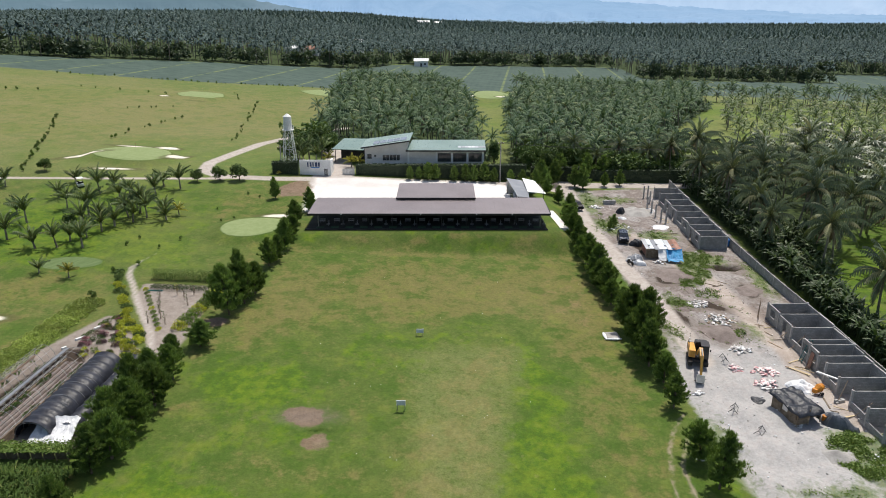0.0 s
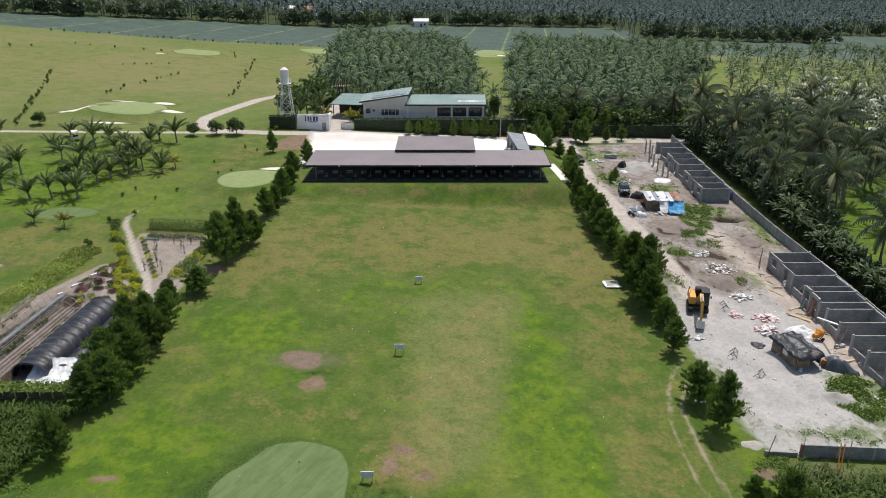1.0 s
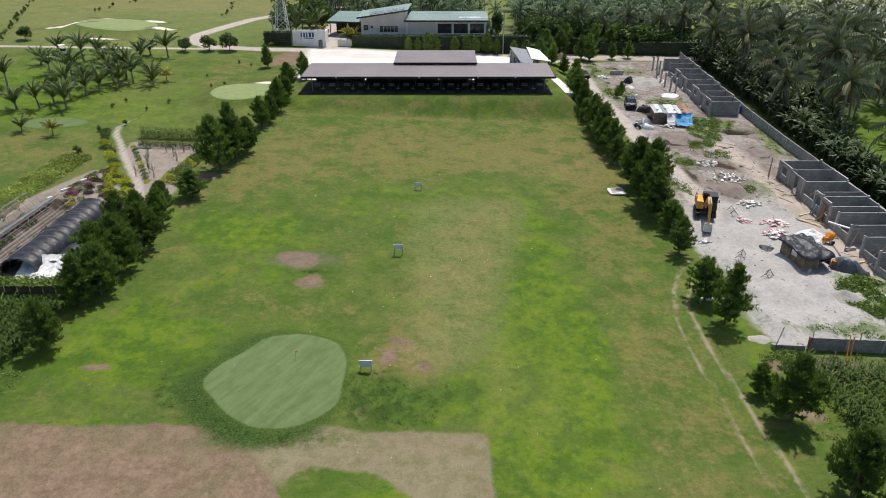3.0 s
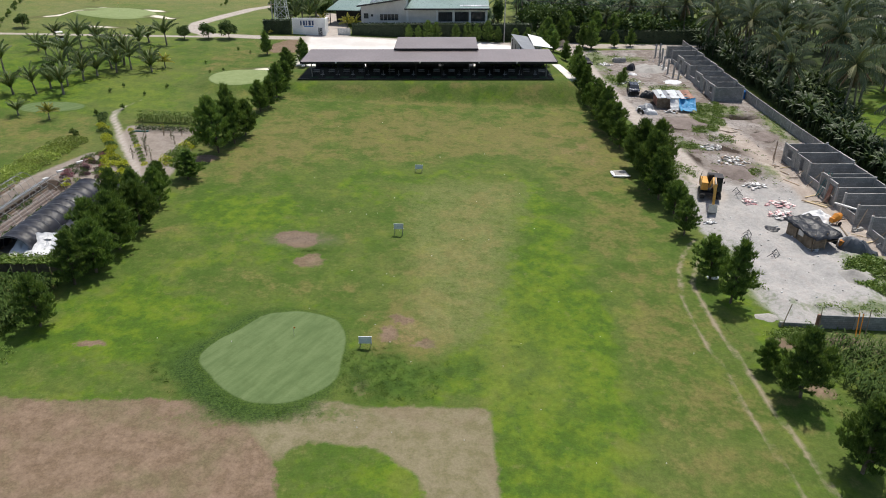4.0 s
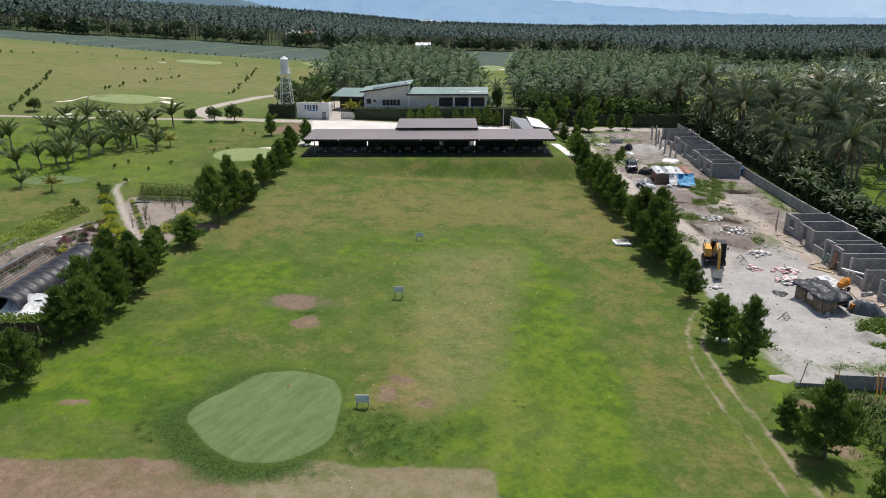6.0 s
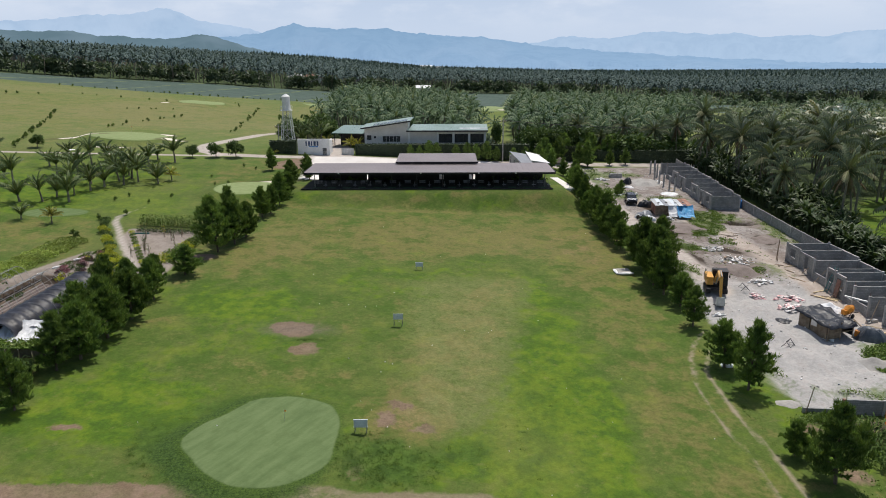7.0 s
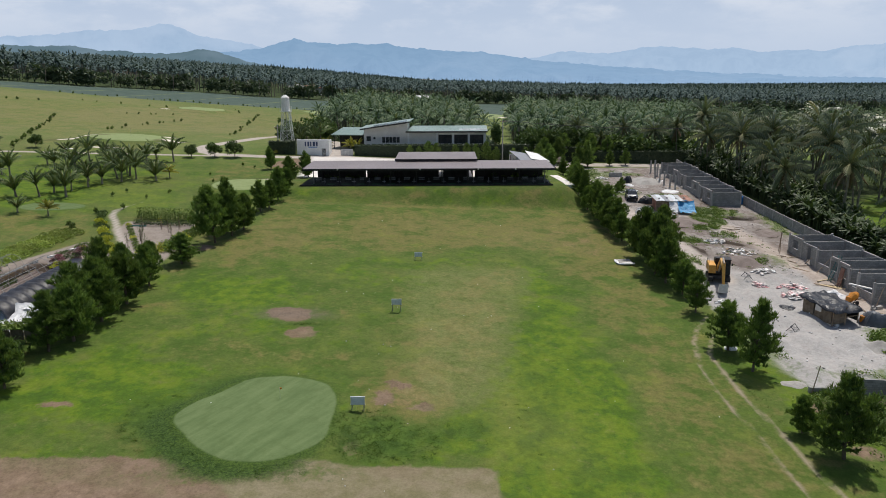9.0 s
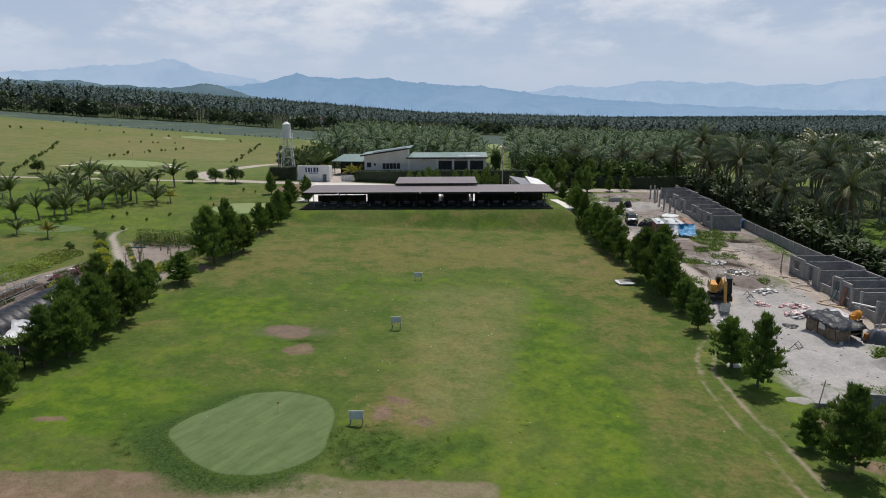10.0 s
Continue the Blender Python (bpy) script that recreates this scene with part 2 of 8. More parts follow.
# ---- mesh helpers ----
class Shape:
    """Vertices and faces of one mesh, in the thing's own metres."""

    def __init__(self):
        self.v, self.f = [], []

    def add(self, verts, faces):
        n = len(self.v)
        self.v.extend(tuple(p) for p in verts)
        self.f.extend(tuple(i + n for i in f) for f in faces)
        return self

    def box(self, x0, x1, y0, y1, z0, z1, m=None):
        c = [Vector((x, y, z)) for z in (z0, z1) for y in (y0, y1) for x in (x0, x1)]
        if m is not None:
            c = [m @ p for p in c]
        return self.add(c, [(0, 2, 3, 1), (4, 5, 7, 6), (0, 1, 5, 4), (2, 6, 7, 3), (0, 4, 6, 2), (1, 3, 7, 5)])

    def slab(self, corners, thick):
        """A quad of four corners with thickness straight down."""
        c = [Vector(p) for p in corners]
        return self.add([p - Vector((0, 0, thick)) for p in c] + c, [(3, 2, 1, 0), (4, 5, 6, 7), (0, 1, 5, 4), (1, 2, 6, 5), (2, 3, 7, 6), (3, 0, 4, 7)])

    def tube(self, p0, p1, r0, r1=None, n=8, caps=True):
        p0, p1 = Vector(p0), Vector(p1)
        r1 = r0 if r1 is None else r1
        q = (p1 - p0).to_track_quat("Z", "Y")
        ring = [Vector((math.cos(2 * math.pi * i / n), math.sin(2 * math.pi * i / n), 0)) for i in range(n)]
        v = [p0 + q @ (a * r0) for a in ring] + [p1 + q @ (a * r1) for a in ring]
        f = [(i, (i + 1) % n, n + (i + 1) % n, n + i) for i in range(n)]
        if caps:
            f += [tuple(range(n - 1, -1, -1)), tuple(range(n, 2 * n))]
        return self.add(v, f)

    def bent(self, pts, r0, r1, n=6):
        """A round bar swept along points, one closed skin."""
        pts = [Vector(p) for p in pts]
        v, f, m = [], [], len(pts)
        for i, p in enumerate(pts):
            d = (pts[min(i + 1, m - 1)] - pts[max(i - 1, 0)]).normalized()
            a = d.cross(Vector((0.31, 0.95, 0.11))).normalized()
            b, r = d.cross(a), r0 + (r1 - r0) * i / (m - 1)
            v += [p + a * (r * math.cos(2 * math.pi * k / n)) + b * (r * math.sin(2 * math.pi * k / n)) for k in range(n)]
        for i in range(m - 1):
            f += [(i * n + k, i * n + (k + 1) % n, (i + 1) * n + (k + 1) % n, (i + 1) * n + k) for k in range(n)]
        f += [tuple(range(n - 1, -1, -1)), tuple(range((m - 1) * n, m * n))]
        return self.add(v, f)

    def lump(self, c, rx, ry, rz, seed=0, n=10, rings=6, rough=0.25, flat=False):
        """An uneven rounded lump; flat: a heap cut off at its foot."""
        v, f = [], []
        for j in range(rings + 1):
            a = (math.pi / 2 if flat else math.pi) * j / rings
            for i in range(n):
                w = 2 * math.pi * i / n
                d = Vector((math.sin(a) * math.cos(w), math.sin(a) * math.sin(w), math.cos(a)))
                k = 1 + rough * noise.noise(d * 1.7 + Vector((seed * 3.1, seed * 1.7, seed)))
                v.append((c[0] + d.x * rx * k, c[1] + d.y * ry * k, c[2] + d.z * rz * k))
        for j in range(rings):
            for i in range(n):
                f.append((j * n + i, (j + 1) * n + i, (j + 1) * n + (i + 1) % n, j * n + (i + 1) % n))
        return self.add(v, f)

    def mesh(self, name, material, smooth=False):
        me = bpy.data.meshes.new(name)
        me.from_pydata(self.v, [], self.f)
        me.materials.append(material)
        if smooth:
            me.polygons.foreach_set("use_smooth", [True] * len(me.polygons))
        me.update()
        return me


def part(name, shape, material, parent, label="", smooth=False):
    ob = new(name, shape.mesh(name, material, smooth))
    ob.parent = parent
    return tagged(ob, label)


def thing(name, m, label, category, group="", kind=""):
    ob = new(name)
    ob.matrix_basis = m
    return tagged(ob, label, category, group, kind)


def solo(name, shape, material, label, category, m=None, group="", kind="", smooth=False):
    ob = new(name, shape.mesh(name, material, smooth))
    if m is not None:
        ob.matrix_basis = m
    return tagged(ob, label, category, group, kind)


# ---- the lie of the land ----
def smooth01(v):
    v = np.clip(v, 0, 1)
    return v * v * (3 - 2 * v)


def box_sd(X, Y, x0, x1, y0, y1, r=0.0):
    dx, dy = np.abs(X - (x0 + x1) / 2) - (x1 - x0) / 2 + r, np.abs(Y - (y0 + y1) / 2) - (y1 - y0) / 2 + r
    return np.hypot(np.maximum(dx, 0), np.maximum(dy, 0)) + np.minimum(np.maximum(dx, dy), 0) - r


def line_sd(X, Y, pts, width):
    d = np.full(np.shape(X), 1e6)
    for (ax, ay), (bx, by) in zip(pts[:-1], pts[1:]):
        ux, uy = bx - ax, by - ay
        k = np.clip(((X - ax) * ux + (Y - ay) * uy) / (ux * ux + uy * uy), 0, 1)
        d = np.minimum(d, np.hypot(X - ax - k * ux, Y - ay - k * uy))
    return d - width / 2


def poly_sd(X, Y, pts):
    d = line_sd(X, Y, pts + pts[:1], 0.0)
    inside = np.zeros(np.shape(X), bool)
    for (ax, ay), (bx, by) in zip(pts, pts[1:] + pts[:1]):
        if ay != by:
            inside ^= ((ay > Y) != (by > Y)) & (X < (bx - ax) * (Y - ay) / (by - ay) + ax)
    return np.where(inside, -d, d)


def rim_sd(X, Y, cx, cy, radii):
    """Distance from a rounded outline given by its radii at even angles from +x."""
    a = np.mod(np.arctan2(Y - cy, X - cx), 2 * math.pi) / (2 * math.pi) * len(radii)
    i = np.floor(a).astype(int) % len(radii)
    f = a - np.floor(a)
    r = np.array(radii)
    n = len(radii)
    p0, p1, p2, p3 = r[(i - 1) % n], r[i], r[(i + 1) % n], r[(i + 2) % n]
    rim = 0.5 * (2 * p1 + (p2 - p0) * f + (2 * p0 - 5 * p1 + 4 * p2 - p3) * f * f + (3 * p1 - p0 - 3 * p2 + p3) * f ** 3)
    return (np.hypot(X - cx, Y - cy) - rim) * 0.95


NEAR_GREEN = (-13.2, 48.0, [5.2, 5.25, 5.3, 4.9, 4.65, 4.45, 4.5, 4.15, 4.25, 5.3, 6.45, 6.25, 6.5, 7.0, 7.2, 6.95, 6.5, 5.45])


def oval_sd(X, Y, cx, cy, rx, ry, turn=0.0, wob=0.0, ph=0.0):
    c, s = math.cos(radians(turn)), math.sin(radians(turn))
    u, v = ((X - cx) * c + (Y - cy) * s) / rx, (-(X - cx) * s + (Y - cy) * c) / ry
    a = np.arctan2(v, u)
    return (np.hypot(u, v) - 1 - wob * np.sin(2 * a + ph) - 0.6 * wob * np.sin(3 * a + 2.1 * ph)) * min(rx, ry)


PAD_Z = 6.3                     # level of the range building and the car park
# greens: centre, radii, turn, unevenness, phase, height of the mound
GREENS = [(-74.2, 164.5, 8.5, 7.2, 0, 0.06, 2.0, 1.0), (-34.6, 120.5, 5.6, 4.6, 15, 0.08, 0.5, 0.9),
          (-91.0, 266.0, 8.0, 8.5, 0, 0.06, 1.5, 0.7), (-59.0, 103.0, 4.4, 2.5, 5, 0.06, 0.7, 0.15), (-48.0, 303.0, 13, 9, 0, 0.06, 0.2, 0.6), (22.0, 318.0, 12, 12, 0, 0.05, 1.2, 1.6)]


def land(X, Y):
    X, Y = np.asarray(X, float), np.asarray(Y, float)
    xl, xr = np.clip(X, -260, 0), np.clip(X, 0, 300)
    z = -3.88 + 0.0658 * np.minimum(Y, 160) + 0.0081 * np.clip(Y - 160, 0, 450) - 0.0438 * xl - 0.0309 * xr
    z = z + 0.0503 * np.clip(-X - 50, 0, 200) * np.clip((Y - 100) / 150, 0, 1)
    z = z + 0.35 * np.sin(X * 0.045 + 1.0) * np.sin(Y * 0.038) * np.clip((Y - 150) / 100, 0, 1)
    w = 1 - smooth01(box_sd(X, Y, -25.6, 20.4, 118.2, 150, 0.5) / 5.4)
    z = z * (1 - w) + PAD_Z * w
    for cx, cy, rx, ry, turn, wob, ph, up in GREENS:
        z = z + up * (1 - smooth01(oval_sd(X, Y, cx, cy, rx, ry, turn, wob, ph) / 4.0 + 0.2))
    z = z + 0.25 * (1 - smooth01(rim_sd(X, Y, *NEAR_GREEN) / 3.0 + 0.2))
    # tipped loads of sand on the building site
    site = smooth01(-poly_sd(X, Y, SITE) / 2.0) * np.clip((98 - Y) / 12, 0, 1)
    z = z + site * 0.5 * np.abs(np.sin(X * 0.75 + 0.6 * np.sin(Y * 0.3))) * np.abs(np.sin(Y * 0.52 + 0.5 * np.sin(X * 0.4)))
    z = z - 1.6 * (1 - smooth01(oval_sd(X, Y, 48.4, 110.6, 2.9, 1.3, 0, 0.1) / 0.8 + 1))
    return z


SITE = [(29.2, 151.5), (47.5, 155), (54.5, 155), (55.5, 100), (50, 64), (44, 53.2), (31, 53.2), (29.8, 57), (29.3, 66), (28.9, 73), (30.5, 86), (29.8, 100), (29.0, 125)]


def h(x, y):
    return float(land(x, y))


def slope(x, y):
    return (h(x + 0.5, y) - h(x - 0.5, y)), (h(x, y + 0.5) - h(x, y - 0.5))


def ground_sheet():
    def lines(lo, a, b, hi, step):
        out, d, v = list(np.arange(a, b + step / 2, step)), step, b
        up, dn = [], []
        while v < hi:
            d *= 1.06
            v += d
            up.append(min(v, hi))
        d, v = step, a
        while v > lo:
            d *= 1.06
            v -= d
            dn.append(max(v, lo))
        return np.array(dn[::-1] + out + up)
    xs, ys = lines(-4200, -62, 60, 4200, 0.6), lines(-300, 30, 166, 4700, 0.6)
    X, Y = np.meshgrid(xs, ys)
    Z = land(X, Y)
    nx, ny = len(xs), len(ys)
    idx = np.arange(nx * ny).reshape(ny, nx)
    quads = np.stack([idx[:-1, :-1], idx[:-1, 1:], idx[1:, 1:], idx[1:, :-1]], -1).reshape(-1, 4)
    me = bpy.data.meshes.new("ground")
    me.vertices.add(nx * ny)
    me.vertices.foreach_set("co", np.stack([X, Y, Z], -1).astype(np.float32).ravel())
    me.loops.add(quads.size)
    me.loops.foreach_set("vertex_index", quads.ravel().astype(np.int32))
    me.polygons.add(len(quads))
    me.polygons.foreach_set("loop_start", np.arange(0, quads.size, 4, dtype=np.int32))
    me.polygons.foreach_set("use_smooth", np.ones(len(quads), bool))
    me.update()

    def layer(name, values):
        at = me.attributes.new(name, "FLOAT", "POINT")
        at.data.foreach_set("value", np.clip(values, -30, 30).astype(np.float32).ravel())

    lo = np.full(X.shape, 30.0)
    # closely mown greens
    d = np.minimum(lo, rim_sd(X, Y, *NEAR_GREEN))
    for cx, cy, rx, ry, turn, wob, ph, up in GREENS:
        d = np.minimum(d, oval_sd(X, Y, cx, cy, rx, ry, turn, wob, ph))
    layer("green", d)
    layer("course_green", np.minimum(d, lo) + 60.0 * ((rim_sd(X, Y, *NEAR_GREEN) < 6) | (np.hypot(X + 59, Y - 103) < 9)))
    # white sand bunkers
    d = lo.copy()
    for b in [(-85.2, 161.5, 4.2, 0.8, 40), (-78.6, 175.2, 4.2, 0.7, 0), (-70.2, 176.0, 3.0, 1.2, -10), (-64.2, 165.0, 3.2, 0.9, 58), (-74.5, 153.4, 3.6, 0.7, 5), (-31.5, 128.6, 3.0, 0.9, 4), (-60.6, 84.6, 1.8, 0.7, 10),
              (-102, 259, 2.4, 1.6, 0), (-87, 254, 5.2, 1.3, 3), (-62, 297, 2, 1.4, 0), (12.6, 309, 3.0, 1.8, -20), (25.0, 309, 3.4, 1.8, 15)]:
        d = np.minimum(d, oval_sd(X, Y, *b[:4], b[4], 0.1, b[0]))
    layer("sand", d)
    # bare brown earth: scorched turf, spots on the range, garden beds
    d = poly_sd(X, Y, [(-60, 41.0), (-27.4, 40.7), (-18.1, 41.4), (-14.8, 40.1), (-12.0, 37.6), (-10.8, 34.6), (-10.2, 30), (-12, 10), (-60, 10)])
    for b in [(-15.2, 66.0, 2.4, 1.6, 0), (-13.3, 61.7, 1.5, 1.2, 0), (-3.4, 52.4, 1.0, 0.6, 0), (-4.6, 50.2, 0.7, 1.2, 0), (-1.6, 48.9, 1.2, 0.5, 0), (-6.2, 43.4, 0.5, 0.9, 0), (-31.2, 86.2, 1.8, 1.3, 0), (29.9, 44.4, 1.3, 0.8, 0), (29.2, 50.4, 1.2, 0.8, 0), (-28.6, 47.4, 1.2, 0.5, 0), (-31.5, 146, 4.2, 5.5, 0)]:
        d = np.minimum(d, oval_sd(X, Y, *b, 0.12, b[0]))
    layer("bare", d)
    # lush rim of the green, with the mound's shaded left and near side painted in
    layer("shaded_collar", rim_sd(X + 0.9, Y + 0.7, *NEAR_GREEN) - 1.0)
    layer("sparse", poly_sd(X, Y, [(-4.0, 80.0), (1, 82), (10.9, 82.2), (7.8, 68.8), (5.9, 59), (4.6, 51.5), (0.5, 48.5), (-3.2, 51), (-2.2, 58), (-3.6, 68)]))
    pale = poly_sd(X, Y, [(-14.6, 39.6), (-12.5, 40.6), (-10.5, 41.5), (-7.2, 41.5), (-6.0, 41.0), (-2.2, 41.4), (3.6, 41.3), (3.8, 34.9), (4.5, 22), (0, 22), (-0.9, 33), (-1.7, 34.8), (-4.4, 37.0), (-9.4, 37.6), (-11.2, 35.6)])
    bed = poly_sd(X, Y, [(-54, 58), (-35.5, 58.5), (-35.6, 76), (-39, 79), (-43.2, 87), (-46, 86.5), (-49, 80), (-52.5, 72)])
    layer("pale", pale)
    layer("plot", np.minimum(bed, poly_sd(X, Y, [(-45.0, 97), (-35.2, 97), (-33.6, 88), (-33.5, 79), (-36, 76), (-41, 86), (-44.5, 92)])))
    # the building site and its tracks
    layer("site", poly_sd(X, Y, SITE))
    d = line_sd(X, Y, [(28.2, 160), (28.0, 143), (28.4, 129), (29.8, 118), (30.9, 108), (32.4, 99), (33.0, 89), (33.5, 80)], 3.0)
    d = np.minimum(d, line_sd(X, Y, [(28, 155.6), (60, 158.5)], 4.0))
    d = np.minimum(d, line_sd(X, Y, [(-26, 154), (-38, 152.5), (-50, 152.5), (-54.8, 156), (-55.6, 163), (-53.5, 174), (-50, 190), (-40, 211), (-30, 222)], 3.0))
    d = np.minimum(d, line_sd(X, Y, [(-49, 151), (-75, 146), (-110, 140)], 1.3))
    d = np.minimum(d, box_sd(X, Y, -30, 28, 150.0, 156.8, 1.0))
    d = np.minimum(d, line_sd(X, Y, [(-23.5, 156), (-24, 164), (-27, 174), (-30, 186)], 5.5))
    d = np.minimum(d, line_sd(X, Y, [(-36.3, 73), (-36.6, 76.4), (-37.2, 79.3), (-38.4, 82.4), (-40.0, 85.0), (-41.8, 87.8), (-44.2, 92), (-46.2, 95.9), (-48.4, 99.7), (-49.2, 102.4), (-48.7, 105.2), (-46.5, 111), (-41, 122)], 0.85) + 0.65 * smooth01((Y - 100) / 10))
    layer("road", d)
    layer("lot", poly_sd(X, Y, [(-27.5, 131), (-28.6, 142), (-29.0, 154.4), (-20, 156.0), (-10, 155.6), (7, 156.4), (14.4, 154.4), (14.4, 131)]))
    d = np.minimum(line_sd(X, Y, [(27.4, 68.5), (25.4, 65.5), (23.8, 62), (22.7, 57), (22.4, 52.4), (23.0, 46.8), (23.0, 41.8), (23.4, 38.6), (23.8, 33), (24.2, 25)], 0.26),
                   line_sd(X, Y, [(26.4, 64), (24.3, 59.4), (24.4, 52.4), (25.0, 45.4), (25.1, 41.8), (25.6, 39), (25.9, 35), (26.5, 25)], 0.36))
    layer("rut", d)
    layer("track", line_sd(X, Y, [(36, 124), (40.0, 113), (43.4, 105.4), (44.2, 98.8), (44.9, 93.1), (45.4, 87), (45.8, 80.6), (46.8, 73), (47.8, 66)], 3.4))
    d = lo.copy()
    for b in [(45.6, 114.6, 3.4, 2.6, -20), (42.6, 110.0, 2.2, 3.6, -15), (40.8, 104.6, 2.0, 1.0, 0), (33.0, 129, 3.0, 4, 0), (41, 125, 3.5, 2, 0), (45.5, 61.5, 4.5, 4.0, 30), (44.1, 113.2, 3.2, 2.2, 0), (36.1, 96.4, 1.8, 1.6, 0), (32.2, 87.5, 1.0, 3.0, 0), (31.5, 144, 2.5, 6, 0), (36.5, 146, 4.0, 2, 0), (35.5, 97, 1, 2, 0), (43.4, 88.5, 0.8, 1.8, 20), (52, 106, 1.5, 5, 0),
              (40.5, 56.0, 5, 0.9, 0), (29.8, 62, 1.1, 4, 0)]:
        d = np.minimum(d, oval_sd(X, Y, *b, 0.18, b[1]))
    layer("weeds", d)
    d = lo.copy()
    for b in [(-20.6, 45.6, 2.2, 3.2, 10), (-17.6, 42.4, 2.4, 1.2, -30), (-12.8, 40.2, 3.4, 0.8, 5), (-5.6, 45.0, 2.0, 2.8, 0), (-3.2, 44.0, 2.2, 1.8, 0), (0.6, 45.4, 2.4, 1.0, 20), (-8.5, 53.2, 2.0, 0.5, 0), (-13.4, 63.6, 1.6, 0.35, 8), (-36.5, 47, 2.5, 4, 0), (-19.5, 50.4, 1.6, 1.0, 30)]:
        d = np.minimum(d, oval_sd(X, Y, *b, 0.2, b[1]))
    layer("rank", d)
    d = oval_sd(X, Y, 48.4, 110.8, 2.9, 1.1, 0, 0.12, 2.0)
    for b in [(40.5, 96, 2.6, 2.6, 0), (37.6, 106, 3.6, 3.6, 0), (38.6, 87.5, 3.4, 3.4, 0), (48.6, 101.5, 2.6, 3.2, 0), (34.6, 92, 1.8, 5, 0), (48.5, 84, 1.4, 9, 5), (50.0, 57, 2.5, 2.0, 0), (36.5, 50.4, 3.5, 1.0, 0), (36, 118, 2.5, 4, 0), (46.5, 122, 1.5, 8, 0)]:
        d = np.minimum(d, 1.1 + oval_sd(X, Y, *b, 0.15, b[0]))
    d = np.minimum(d, 0.95 + oval_sd(X, Y, -15.2, 66.0, 1.7, 0.8, 0, 0.15, 1.0))
    d = np.minimum(d, 1.1 + poly_sd(X, Y, [(-53, 58), (-42.6, 58), (-41.8, 74), (-44, 79), (-48, 79)]))
    layer("dug", d)
    # farm fields beyond the course
    crop = poly_sd(X, Y, [(-600, 215), (-181, 291), (-95, 309), (-38, 331), (20, 340), (120, 352), (222, 345), (420, 320), (700, 330), (700, 470), (256, 522), (245, 440), (122, 434), (128, 522), (60, 505), (-32, 480), (-50, 427), (-68, 423), (-206, 336), (-600, 275)])
    layer("crop", crop)
    # woodland floor, with the shade under the trees put into its dark colour
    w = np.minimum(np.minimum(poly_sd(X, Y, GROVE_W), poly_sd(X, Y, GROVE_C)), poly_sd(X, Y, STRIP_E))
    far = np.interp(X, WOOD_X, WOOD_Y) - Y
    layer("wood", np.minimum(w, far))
    # how lush or how parched the turf is
    lush = 0.02 + 0 * X

    def soft(cx, cy, rx, ry, amount, turn=0):
        nonlocal lush
        lush = lush + amount * (1 - smooth01(oval_sd(X, Y, cx, cy, rx, ry, turn, 0.12, cx + cy) / min(rx, ry) * 0.6 + 0.6))
    for s in [(-27, 50, 8, 5, 1.1, 10), (-22, 60, 8, 6, 0.5, 0), (-21, 73, 8, 4, 0.45, 0), (-26, 44, 4, 3, 0.4, 0), (2, 46, 5, 2.5, 0.9, 0), (-24, 44.5, 6, 2.5, -0.4, 0), (-2.2, 50, 3.6, 4.4, -1.1, 30), (-20, 57, 7, 3, -0.5, 0),
              (4, 87, 10, 5, 0.45, 10), (-6, 81, 8, 5, 0.3, 0), (1.5, 66, 6, 14, -0.5, -8), (19.5, 60, 7, 32, -0.32, 0), (9.2, 48, 5.5, 14, 0.5, 0), (19, 99, 7, 13, -0.6, 0), (21, 78, 4, 9, -0.2, 0), (-10, 98, 16, 10, -0.3, 0), (0, 97, 28, 15, -0.4, 0), (-24, 87, 5, 9, -0.5, 0), (5, 100, 10, 6, -0.3, 0), (-1.5, 34.5, 4, 3.5, 0.9, 0),
              (0, 112.3, 26, 0.9, -0.6, 0), (0, 115.8, 24, 1.6, 0.5, 0), (-15, 116, 4, 1.3, -0.9, 0), (-4, 115.5, 3, 1.2, -0.8, 0), (6, 116.4, 5, 1.0, -0.7, 0), (15, 115.6, 3, 1.4, -0.8, 0), (-23, 70, 7, 4.5, 0.5, 0), (9.5, 47, 4, 9, 0.35, 0), (-66, 122, 22, 20, 1.0, 10), (-57, 108, 14, 10, 0.7, 0), (-72, 90, 25, 12, -0.8, 10), (-110, 230, 90, 60, -0.9, 15), (-40, 135, 14, 16, -0.35, 0),
              (-72, 164, 16, 14, 0.4, 0), (18, 250, 14, 70, 0.6, 0), (95, 265, 30, 60, 1.1, 0), (150, 240, 70, 70, 0.9, 0), (70, 100, 30, 60, 0.5, 0), (28.5, 52, 2, 9, 0.6, 0)]:
        soft(*s)
    strip = poly_sd(X, Y, [(3.7, 20), (3.7, 42.8), (4.9, 53), (6.5, 61), (9.2, 70), (10.5, 82), (13.2, 81), (13.6, 70), (14.8, 58), (14.1, 47), (12.8, 37), (11.5, 20)])
    lush = lush + 0.7 * (1 - smooth01(strip / 5.0 + 0.5))
    layer("lush", lush)
    layer("course", np.minimum(np.maximum(X + 50 - 0.15 * (Y - 100), 146 - Y), 172 - Y))
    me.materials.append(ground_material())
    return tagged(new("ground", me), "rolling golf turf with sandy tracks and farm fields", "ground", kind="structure")


